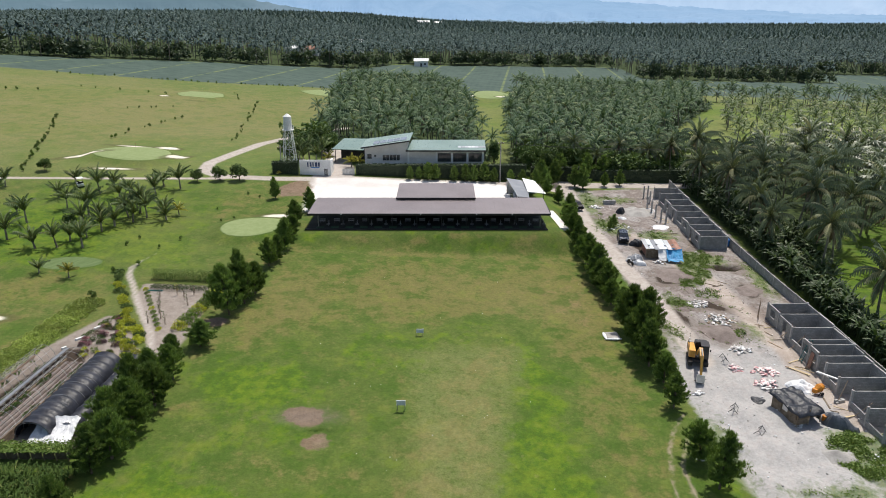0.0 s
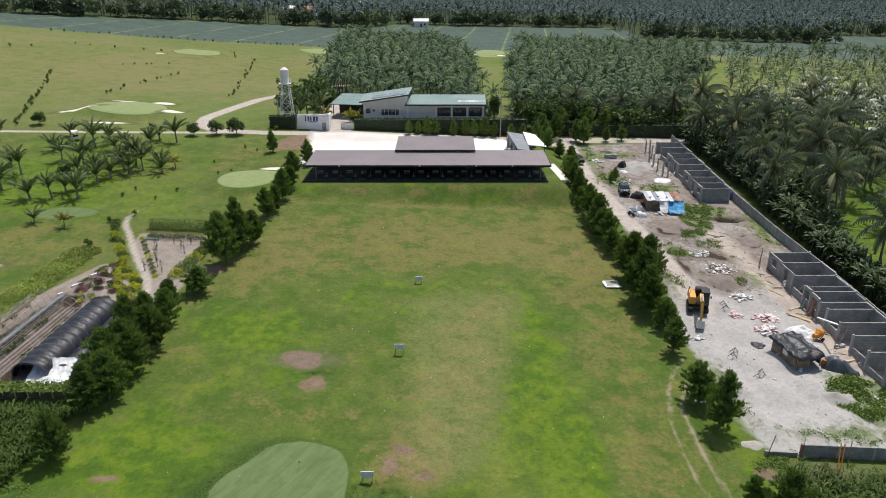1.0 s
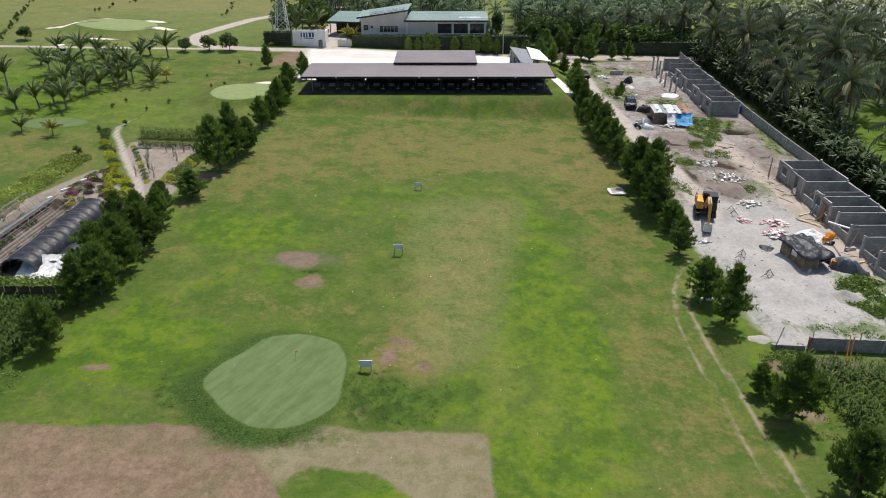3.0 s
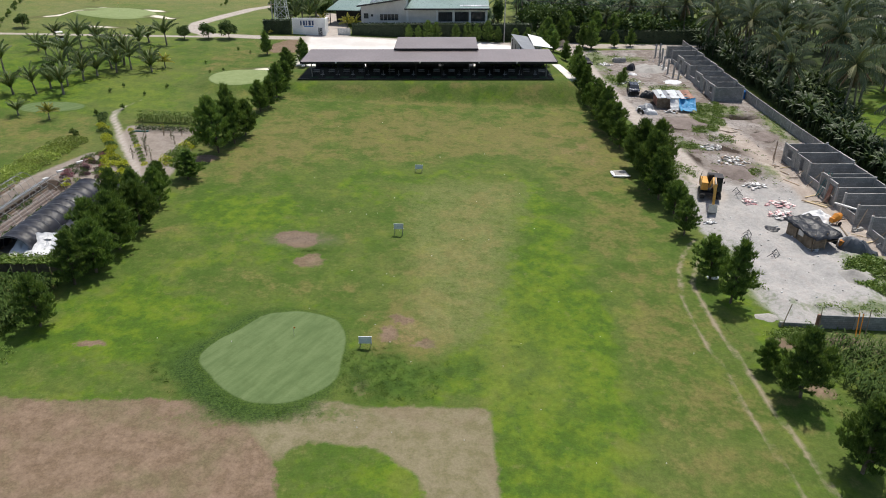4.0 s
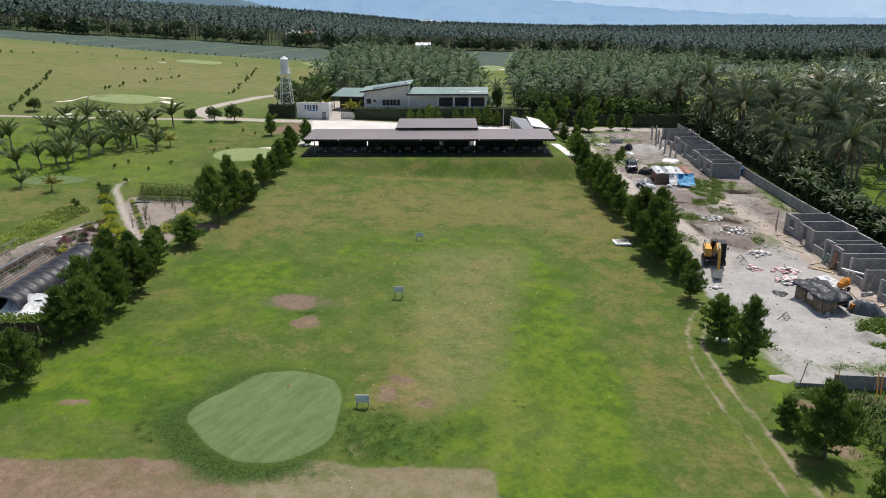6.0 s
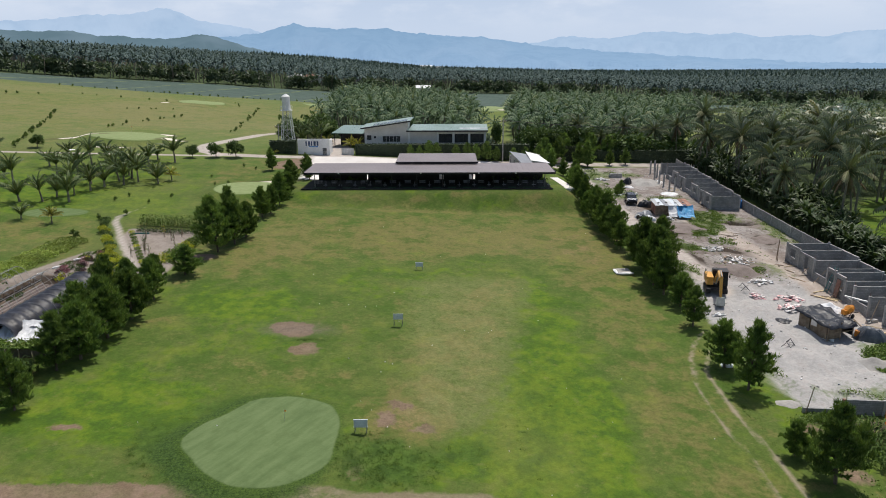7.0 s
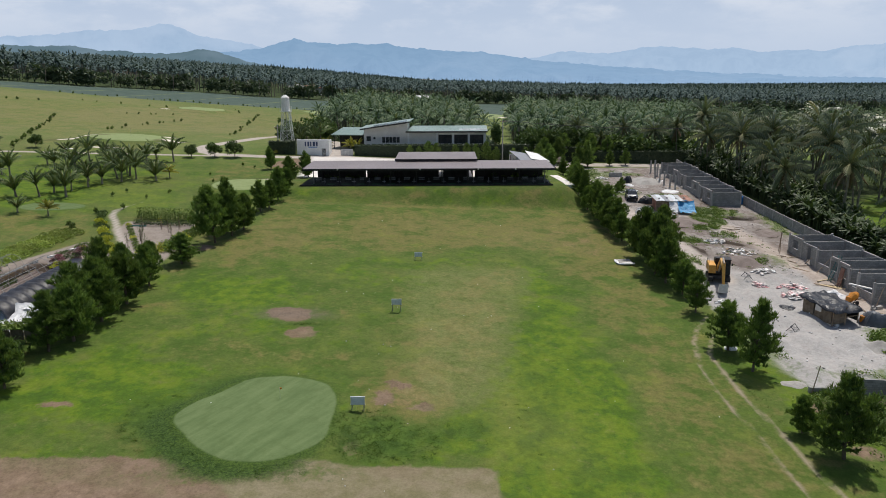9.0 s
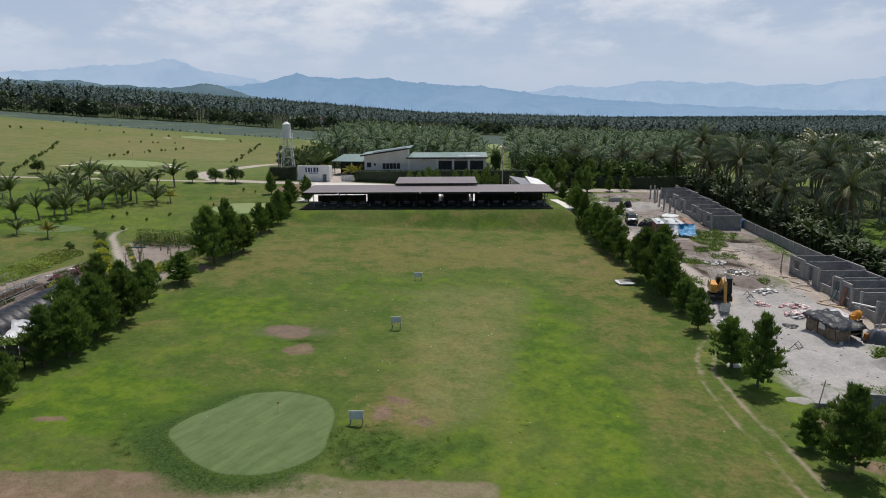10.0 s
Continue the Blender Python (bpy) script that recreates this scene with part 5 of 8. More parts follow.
room_block(46.4, 51.5, [148.0, 144.0, 140.0, 136.4, 132.6, 129.0, 125.4, 122.0, 118.9], 2.45, "grey row of roofless concrete block rooms, far row", (0, 2, 1, 3, 2, 1, 3, 1), 1)
room_block(47.2, 53.0, [92.4, 89.0, 85.2, 81.9, 80.2, 77.9, 76.1, 73.1, 70.2, 67.0, 63.6], 2.55, "grey row of roofless concrete block rooms with rusty columns", (1, 3, 2, 1, 1, 2, 2, 0, 2, 2), 2)
for x, y in ((43.3, 135.6), (43.6, 132.9), (44.2, 131.6), (43.0, 140.7), (44.2, 148.0), (45.2, 148.4), (43.2, 138.2), (44.6, 144.5)):
    solo("concrete_column", Shape().box(-0.13, 0.13, -0.13, 0.13, -0.3, 2.7), M["concrete"], "bare concrete column standing free on site", "column", pose(x, y, h(x, y), 0, 0, 5), "free-standing concrete columns")


def block_fence(pts, hgt, label, short=False):
    th = thing("boundary_wall", Matrix(), label, "wall")
    for (ax, ay), (bx, by) in zip(pts[:-1], pts[1:]):
        a, b = Vector((ax, ay, 0)), Vector((bx, by, 0))
        n = max(1, round((b - a).length / 3.2))
        for i in range(n):
            p, q = a.lerp(b, i / n), a.lerp(b, (i + 1) / n)
            d = (q - p).normalized()
            s = Vector((-d.y, d.x, 0)) * 0.075
            z0, z1 = h(p.x, p.y), h(q.x, q.y)
            p2, q2 = p + d * 0.1, q - d * 0.1
            c = [p2 - s, q2 - s, q2 + s, p2 + s]
            low, tops = min(z0, z1) - 0.4, (z0 + hgt, z1 + hgt, z1 + hgt, z0 + hgt)
            part("wall_panel", Shape().add([(v.x, v.y, low) for v in c] + [(v.x, v.y, zt) for v, zt in zip(c, tops)], [(3, 2, 1, 0), (4, 5, 6, 7), (0, 1, 5, 4), (1, 2, 6, 5), (2, 3, 7, 6), (3, 0, 4, 7)]), M["block"], th)
            part("pier", Shape().box(p.x - 0.11, p.x + 0.11, p.y - 0.11, p.y + 0.11, low, z0 + hgt + 0.04), M["rust"] if short and i % 3 == 0 else M["concrete"], th)


block_fence([(52.6, 157.0), (52.7, 119.0), (53.4, 104.0), (54.6, 88.0), (55.2, 74.0), (55.6, 60.0)], 1.6, "long grey concrete block boundary wall beside the palms")
block_fence([(33.4, 52.8), (50.0, 52.4)], 1.35, "grey concrete block wall with rusty piers, unfinished", True)
block_fence([(30.2, 52.9), (33.2, 52.8)], 0.45, "low start of a concrete block wall")


def pole(x, y, hgt, r, mat, label, tilt=(0, 0)):
    solo("bamboo_pole", Shape().tube((0, 0, -0.2), (0, 0, hgt), r, r * 0.8, 6), mat, label, "pole", pose(x, y, h(x, y), *tilt, 0))


pole(30.2, 52.6, 2.6, 0.05, M["timber"], "thin leaning timber pole by the low wall", (3, 8))
pole(33.3, 52.1, 2.5, 0.04, M["timber"], "thin leaning timber pole by the low wall", (-4, -3))
pole(37.4, 52.0, 2.4, 0.05, M["timber"], "thin timber prop against the block wall", (-6, 2))
pole(36.2, 51.4, 2.3, 0.06, M["orange"], "orange pole leaning on the block wall", (-28, 14))
pole(36.5, 51.4, 2.2, 0.06, M["orange"], "orange pole leaning on the block wall", (-28, 16))
for x, y, tl in ((46.6, 83.6, (0, 40)), (46.3, 79.0, (10, 38)), (46.0, 92.6, (4, 3)), (46.3, 93.2, (-5, 6)), (46.6, 86.6, (20, 35)), (47.0, 72.0, (-20, 30)), (46.8, 68.4, (12, 34)), (45.9, 92.0, (6, -5))):
    pole(x, y, 2.6, 0.05, M["timber"], "timber prop leaning at the unfinished rooms", tl)
ladder = thing("ladder", pose(46.4, 80.4, h(46.4, 80.4), 0, 24, 20), "dark green ladder leaning on the block rooms", "ladder")
for s in (-0.22, 0.22):
    part("rail", Shape().box(-0.03, 0.03, s - 0.03, s + 0.03, 0, 3.4), M["teal"], ladder)
for k in range(10):
    part("rung", Shape().tube((0, -0.2, 0.3 + k * 0.32), (0, 0.2, 0.3 + k * 0.32), 0.02, n=5), M["teal"], ladder)
solo("shutter_panel", Shape().box(-0.05, 0.05, -0.5, 0.5, 0, 2.2), M["rust"], "rusty formwork panel standing at the rooms", "panel", pose(46.9, 79.2, h(46.9, 79.2), 0, 8, -10))
solo("white_beam", Shape().box(-1.6, 1.6, -0.15, 0.15, 0, 0.14), M["white_paint"], "white beam lying across the low wall", "beam", pose(47.4, 75.0, h(47.4, 75) + 1.0, 0, 5, -40))


def excavator():
    x, y = 32.6, 79.4
    th = thing("excavator", pose(x, y, h(x, y), 0, 0, -14), "yellow excavator with dark cab, bucket on the sand", "excavator")
    for s in (-0.95, 0.95):
        tr = Shape()
        n = 18
        ring = []
        for i in range(n):
            a = 2 * math.pi * i / n
            ring.append((1.25 * (1 if math.cos(a) > 0 else -1) * min(1, abs(math.cos(a)) * 1.4) + 0.25 * math.cos(a), 0.4 + 0.4 * math.sin(a)))
        v = [(s - 0.25, b, c) for b, c in ring] + [(s + 0.25, b, c) for b, c in ring]
        tr.add(v, [(i, (i + 1) % n, n + (i + 1) % n, n + i) for i in range(n)] + [tuple(range(n - 1, -1, -1)), tuple(range(n, 2 * n))])
        track = part("track", tr, M["rubber"], th, "black crawler track")
        for k in range(4):
            part("roller", Shape().tube((s - 0.27, -0.9 + 0.6 * k, 0.3), (s + 0.27, -0.9 + 0.6 * k, 0.3), 0.2, n=10), M["dark_steel"], track)
    part("undercarriage", Shape().box(-0.7, 0.7, -0.9, 0.9, 0.35, 0.75), M["dark_steel"], th)
    part("slew_ring", Shape().tube((0, 0, 0.75), (0, 0, 0.95), 0.6, n=14), M["dark_steel"], th)
    part("engine_cover", Shape().box(-0.3, 1.05, 0.85, 1.65, 2.354, 2.45), M["dark_steel"], th)
    part("house", Shape().box(-1.15, -0.38, -0.7, 1.7, 0.95, 1.9), M["excavator_yellow"], th, "ochre side house")
    part("engine_block", Shape().box(-0.36, 1.15, 0.74, 1.74, 0.95, 2.35), M["dark_steel"], th)
    part("foot_plate", Shape().box(-0.36, 0.2, -0.7, 0.72, 0.95, 1.15), M["dark_steel"], th)
    part("hand_rail", Shape().bent([(-1.1, 0.1, 1.9), (-1.1, 0.1, 2.35), (-1.1, 1.5, 2.35), (-1.1, 1.5, 1.9)], 0.03, 0.03, 5), M["dark_steel"], th)
    part("counterweight", Shape().box(-1.15, 1.15, 1.76, 2.1, 0.95, 1.8), M["dark_steel"], th)
    cab = part("cab", Shape().add([(0.22, -0.95, 0.95), (1.2, -0.95, 0.95), (1.2, 0.72, 0.95), (0.22, 0.72, 0.95), (0.26, -0.75, 2.55), (1.16, -0.75, 2.55), (1.16, 0.68, 2.62), (0.26, 0.68, 2.62)],
                                  [(3, 2, 1, 0), (4, 5, 6, 7), (0, 1, 5, 4), (1, 2, 6, 5), (2, 3, 7, 6), (3, 0, 4, 7)]), M["glass"], th, "dark glazed cab")
    part("cab_roof", Shape().box(0.2, 1.22, -0.85, 0.75, 2.625, 2.72), M["dark_steel"], cab)
    part("boom", Shape().slab([(-0.3, -0.5, 1.7), (0.12, -0.5, 1.7), (0.12, -2.6, 3.3), (-0.3, -2.6, 3.3)], 0.5).slab([(-0.3, -2.58, 3.32), (0.12, -2.58, 3.32), (0.12, -4.2, 2.9), (-0.3, -4.2, 2.9)], 0.42), M["excavator_yellow"], th, "yellow boom")
    part("boom_ram", Shape().tube((-0.1, -0.8, 1.2), (-0.1, -2.2, 2.6), 0.09, n=8), M["pole_steel"], th)
    part("stick", Shape().add([(-0.25, -4.35, 3.1), (0.08, -4.35, 3.1), (0.08, -3.9, 3.0), (-0.25, -3.9, 3.0), (-0.22, -5.2, 0.9), (0.05, -5.2, 0.9), (0.05, -4.95, 0.9), (-0.22, -4.95, 0.9)],
                              [(0, 1, 2, 3), (7, 6, 5, 4), (0, 4, 5, 1), (1, 5, 6, 2), (2, 6, 7, 3), (3, 7, 4, 0)]), M["excavator_yellow"], th, "ochre dipper arm")
    part("stick_ram", Shape().tube((-0.08, -3.2, 3.45), (-0.08, -4.5, 3.15), 0.08, n=8), M["pole_steel"], th)
    part("bucket", Shape().add([(-0.55, -5.5, 0.0), (0.4, -5.5, 0.0), (0.4, -4.8, 0.0), (-0.55, -4.8, 0.0), (-0.5, -5.4, 0.95), (0.35, -5.4, 0.95), (0.35, -4.95, 0.85), (-0.5, -4.95, 0.85)],
                               [(3, 2, 1, 0), (4, 5, 6, 7), (0, 1, 5, 4), (1, 2, 6, 5), (2, 3, 7, 6), (3, 0, 4, 7)]), M["zinc"], th, "worn steel bucket")
    part("mirror", Shape().box(1.25, 1.4, -0.9, -0.85, 2.0, 2.3), M["dark_steel"], th)


excavator()


def draped(x0, x1, y0, y1, z, sag, seed, n=12, skirt=0.5):
    """A loose sheet thrown over something: wrinkled top with hanging edges."""
    v, f = [], []
    for j in range(n + 1):
        for i in range(n + 1):
            u, w = i / n, j / n
            p = Vector((x0 + (x1 - x0) * u, y0 + (y1 - y0) * w, 0))
            e = min(u, 1 - u, w, 1 - w)
            q = noise.noise(Vector((p.x * 1.1 + seed, p.y * 1.1, seed)))
            v.append((p.x + 0.12 * q, p.y + 0.12 * noise.noise(Vector((p.y, p.x, seed))), z + sag * q - (skirt * (1 - e * n) if e * n < 1 else 0)))
    for j in range(n):
        for i in range(n):
            a = j * (n + 1) + i
            f.append((a, a + 1, a + n + 2, a + n + 1))
    top = len(v)
    v += [(a, b, c - 0.03) for a, b, c in v[:top]]
    f += [tuple(k + top for k in reversed(q)) for q in f[:n * n]]
    return Shape().add(v, f)


def tipped(sh, fall):
    """The same shape, lower towards its front."""
    sh.v = [(x, y, z + fall * y) for x, y, z in sh.v]
    return sh


def shack():
    g = h(40.5, 69)
    th = thing("site_shack", pose(40.3, 68.8, g, 0, 0, 17) @ Matrix.Diagonal((0.95, 0.95, 0.85, 1)), "makeshift site shack roofed with black plastic sheet", "shack")
    for x, y in ((-1.7, -2.0), (1.7, -2.0), (-1.7, 2.0), (1.7, 2.0), (0, -2.0), (-1.7, 0), (1.7, 0)):
        part("post", Shape().tube((x, y, -0.2), (x, y, 2.0), 0.06, n=6), M["timber"], th)
    part("roof_sheet", tipped(draped(-2.0, 1.9, -2.5, 2.7, 2.1, 0.28, 4.0, 26, 0.3), 0.13), M["roof_plastic"], th, "wrinkled black plastic roof", True)
    part("wall_board", Shape().box(-1.8, -1.74, -1.9, 0.4, 0.0, 1.7), M["bark"], th)
    part("side_sheet", Shape().box(1.72, 1.78, -1.9, 2.0, 0.1, 1.95), M["tarp_black"], th)
    part("wall_board", Shape().box(-1.6, 0.1, -1.98, -1.92, 0.0, 1.3), M["bark"], th)
    part("wall_board", Shape().box(-1.84, -1.78, 0.5, 2.0, 0.0, 1.9), M["bark"], th)
    part("wall_board", Shape().box(-1.6, 1.6, 2.02, 2.08, 0.0, 1.8), M["timber"], th)
    part("hanging_cloth", Shape().box(-1.92, -1.88, -0.6, 0.2, 1.1, 1.95), M["zinc"], th, "pale hanging cloth")
    part("bench_board", Shape().box(-1.5, 1.5, -1.7, -1.1, 0.5, 0.58), M["timber"], th)
    part("rail", Shape().tube((-1.8, -2.0, 0.8), (1.8, -2.0, 0.8), 0.04, n=5), M["timber"], th)
    part("rail", Shape().tube((-1.8, -2.05, 1.5), (1.8, -2.05, 1.5), 0.04, n=5), M["timber"], th)


shack()


def heap(name, x, y, rx, ry, rz, mat, label, cat, seed, turn=0, n=16, rough=0.35, sink=0.04):
    """A loose heap: steep in the middle, running out thin over the ground, with folds or spoil on it."""
    rings, segs, v, f = 9, 26, [], []
    c, s = math.cos(radians(turn)), math.sin(radians(turn))
    cloth = cat in ("covered heap", "plastic sheet")
    for j in range(rings + 1):
        for i in range(segs):
            w, r = 2 * math.pi * i / segs, j / rings
            k = r * (1 + rough * noise.noise(Vector((math.cos(w) * 1.6, math.sin(w) * 1.6, seed * 1.37))))
            px, py = rx * k * math.cos(w), ry * k * math.sin(w)
            q = Vector((px, py, seed * 2.1))
            up = (1 - r * r) ** (0.7 if cloth else 1.25)
            z = rz * up * (1 + 0.5 * noise.noise(q * 0.9)) + (0.16 if cloth else 0.10) * min(rz, 1.0) * noise.noise(q * 3.1) * (1 - r ** 6) + 0.05 * noise.noise(q * 6.0) * (1 - r)
            gx, gy = c * px - s * py, s * px + c * py
            v.append((px, py, z - sink + h(x + gx, y + gy) - h(x, y)))
    for j in range(rings):
        for i in range(segs):
            f.append((j * segs + i, (j + 1) * segs + i, (j + 1) * segs + (i + 1) % segs, j * segs + (i + 1) % segs))
    return solo(name, Shape().add(v, f), mat, label, cat, pose(x, y, h(x, y), 0, 0, turn), smooth=not cloth)


heap("draped_tarp", 43.6, 74.4, 1.7, 1.1, 0.8, M["tarp_white"], "white sheet over a heap behind the shack", "covered heap", 2, -20)
heap("draped_tarp", 44.2, 67.0, 1.9, 1.2, 1.5, M["grey_sheet"], "grey plastic sheet over a stack of bags", "covered heap", 3, -30)
heap("plastic_sheet", 37.3, 71.6, 0.95, 0.8, 0.3, M["tarp_black"], "crumpled black plastic sheet on the sand", "plastic sheet", 4)
heap("mound", 41.8, 61.5, 1.9, 1.5, 0.7, M["sand_heap"], "small heap of grey sand", "sand heap", 5)
heap("mound", 38.6, 87.6, 3.2, 2.8, 0.3, M["earth"], "broad heap of grey-brown spoil behind the excavator", "spoil heap", 6, 20)
heap("mound", 38.0, 106.6, 3.6, 2.8, 0.35, M["earth"], "broad heap of brown spoil before the site hut", "spoil heap", 16, 0)
heap("mound", 48.6, 101.8, 2.6, 2.2, 0.2, M["earth"], "low heap of brown spoil beside the wall", "spoil heap", 17, 0)
heap("mound", 36.2, 95.0, 1.8, 1.5, 0.22, M["earth"], "low heap of brown spoil and stones", "spoil heap", 19, 30)
heap("draped_tarp", 33.2, 112.4, 1.7, 1.2, 1.35, M["slate_sheet"], "grey sheet over a stack beside the hut", "covered heap", 20, 20)
heap("draped_tarp", 33.4, 111.2, 1.3, 0.8, 0.8, M["tarp_white"], "white sheet draped on a stack beside the hut", "covered heap", 21, -10)
heap("mound", 40.2, 138.2, 3.6, 3.2, 0.9, M["sand_heap"], "broad heap of grey sand near the columns", "sand heap", 8, 0)
heap("mound", 29.6, 54.2, 1.2, 0.8, 0.22, M["sand_heap"], "small heap of grey sand by the low wall", "sand heap", 9, 0)
heap("mound", 34.8, 50.8, 1.8, 0.8, 0.5, M["soil"], "low heap of dark soil before the block wall", "soil heap", 10, 0)
heap("plastic_sheet", 42.6, 129.6, 1.9, 1.2, 0.35, M["tarp_white"], "white sheet spread on the rubble", "plastic sheet", 11, 20)
heap("plastic_sheet", 36.2, 134.2, 1.0, 0.7, 0.3, M["tarp_white"], "white sheet on the weeds", "plastic sheet", 12, 0)
heap("plastic_sheet", 26.9, 61.0, 0.7, 0.5, 0.4, M["tarp_white"], "white sheet under a pine", "plastic sheet", 14, 30)


def sack_pile(x, y, n, spread, mats, label, seed, flat=0.25):
    """Lumpy sacks thrown down in a heap."""
    rng = random.Random(seed)
    th = thing("sack_pile", pose(x, y, h(x, y)), label, "sack pile")
    for k in range(int(n * 1.7)):
        a, r = rng.uniform(0, 6.28), spread * rng.random() ** 0.7
        px, py = r * math.cos(a), r * math.sin(a) * 0.8
        dz = h(x + px, y + py) - h(x, y)
        z = dz + 0.06 + flat * max(0, 1 - r / spread) * rng.random()
        sh = Shape().lump((0, 0, 0), rng.uniform(0.18, 0.42), rng.uniform(0.14, 0.26), rng.uniform(0.03, 0.07), rng.random() * 50, 8, 4, 1.1)
        m = Matrix.Translation((px, py, z)) @ Euler((rng.uniform(-0.3, 0.3), rng.uniform(-0.3, 0.3), rng.uniform(0, 6.28))).to_matrix().to_4x4()
        sh.v = [tuple(m @ Vector(q)) for q in sh.v]
        part("sack", sh, mats[k % len(mats)], th, "", True)


sack_pile(40.6, 77.6, 39, 1.7, (M["red_sacks"], M["sacks"], M["red_sacks"]), "scattered red and white cement sacks on sand", 1)
sack_pile(39.4, 74.6, 27, 1.3, (M["sacks"], M["red_sacks"]), "pile of red and white cement sacks", 2)
sack_pile(37.1, 78.4, 21, 0.9, (M["red_sacks"], M["sacks"], M["red_sacks"]), "small pile of red striped sacks", 3)
sack_pile(39.5, 82.6, 24, 1.5, (M["sacks"], M["tarp_white"], M["concrete"]), "pale empty sacks on a sand heap", 4)
sack_pile(40.0, 91.4, 36, 2.2, (M["sacks"], M["concrete"], M["tarp_white"], M["timber"]), "rubble and torn pale sacks", 5)
sack_pile(38.8, 96.6, 27, 1.7, (M["tarp_white"], M["sacks"], M["concrete"]), "torn white sacks and rubble", 6)
sack_pile(42.4, 139.4, 39, 2.2, (M["tarp_white"], M["sacks"]), "rows of white sacks beside the columns", 7)
sack_pile(39.9, 67.0, 7, 0.7, (M["tarp_white"],), "white sacks lying at the shack", 8, 0.4)
sack_pile(30.4, 72.6, 12, 0.8, (M["tarp_white"], M["concrete"]), "pale sacks by the excavator bucket", 9)
sack_pile(32.2, 140.6, 15, 1.6, (M["tarp_white"], M["sacks"]), "white sacks lying in weeds", 10)
sack_pile(46.5, 61.0, 18, 2.2, (M["tarp_white"], M["sacks"]), "white rubbish lying on green weeds", 11)
sack_pile(37.4, 112.0, 12, 1.0, (M["tarp_white"], M["timber"]), "white sacks before the site hut", 12, 0.6)
sack_pile(34.6, 128.6, 13, 2.6, (M["tarp_white"], M["concrete"]), "stones and sacks in the weeds", 13)


def mixer(x, y):
    th = thing("concrete_mixer", pose(x, y, h(x, y), 0, 0, 25), "orange drum concrete mixer on wheels", "concrete mixer")
    part("drum", Shape().tube((-0.5, 0, 0.75), (0.0, 0, 0.95), 0.35, 0.52, 14).tube((0.0, 0, 0.95), (0.5, 0, 1.15), 0.52, 0.3, 14), M["orange"], th, "orange drum")
    for s in (-0.45, 0.45):
        part("wheel", Shape().tube((0.1, s - 0.06, 0.25), (0.1, s + 0.06, 0.25), 0.25, n=12), M["rubber"], th)
        part("frame_leg", Shape().tube((-0.6, s * 0.8, 0.0), (0, s, 0.9), 0.045, n=6), M["dark_steel"], th)
    part("axle", Shape().tube((0.1, -0.45, 0.25), (0.1, 0.45, 0.25), 0.04, n=6), M["dark_steel"], th)
    part("motor_box", Shape().box(-0.95, -0.5, -0.25, 0.25, 0.5, 1.0), M["orange"], th)


mixer(45.2, 73.2)
drum = thing("oil_drum", pose(43.0, 67.6, h(43, 67.6)), "orange steel drum beside the shack", "drum")
part("shell", Shape().tube((0, 0, 0), (0, 0, 0.9), 0.29, n=16), M["orange"], drum)
for z in (0.3, 0.6, 0.88):
    part("hoop", Shape().tube((0, 0, z - 0.015), (0, 0, z + 0.015), 0.305, n=16), M["rust"], drum)


def rebar_frame(x, y, turn, label):
    th = thing("steel_trestle", pose(x, y, h(x, y), 0, 0, turn) @ Matrix.Diagonal((0.9, 1.0, 0.55, 1)), label, "trestle", "steel trestles on the sand")
    for s in (-0.7, 0.7):
        part("leg", Shape().tube((s, -0.5, 0), (s, 0, 1.1), 0.035, n=5), M["dark_steel"], th)
        part("leg", Shape().tube((s, 0.5, 0), (s, 0, 1.1), 0.035, n=5), M["dark_steel"], th)
        part("tie", Shape().tube((s, -0.3, 0.4), (s, 0.3, 0.4), 0.025, n=5), M["dark_steel"], th)
    part("bar", Shape().tube((-0.9, 0, 1.1), (0.9, 0, 1.1), 0.04, n=6), M["dark_steel"], th)
    part("bar", Shape().tube((-0.7, -0.4, 0.25), (0.7, -0.4, 0.25), 0.03, n=5), M["dark_steel"], th)


rebar_frame(33.4, 69.2, 60, "dark steel bar trestle on the sand")
rebar_frame(34.8, 65.4, 50, "dark steel bar trestle on the sand")
rebar_frame(36.2, 79.8, 85, "dark steel bar trestle on rough ground")


def hung(x0, x1, y0, y1, z0, z1, seed, n=14):
    """A crumpled sheet sloping down from a roof edge to the ground."""
    v, f = [], []
    for j in range(n + 1):
        for i in range(n + 1):
            u, w = i / n, j / n
            q = Vector((u * (x1 - x0) * 1.3, w * 2.4, seed))
            fold = 0.28 * noise.noise(q) + 0.12 * noise.noise(q * 2.7)
            v.append((x0 + (x1 - x0) * u + 0.25 * noise.noise(q + Vector((7, 0, 0))) * w, y0 + (y1 - y0) * w + fold * 0.5, max(0.05, z0 + (z1 - z0) * w ** 0.75 + fold)))
    for j in range(n):
        for i in range(n):
            a = j * (n + 1) + i
            f.append((a, a + 1, a + n + 2, a + n + 1))
    top = len(v)
    v += [(a, b, c - 0.03) for a, b, c in v[:top]]
    f += [tuple(k + top for k in reversed(q)) for q in f[:n * n]]
    return Shape().add(v, f)


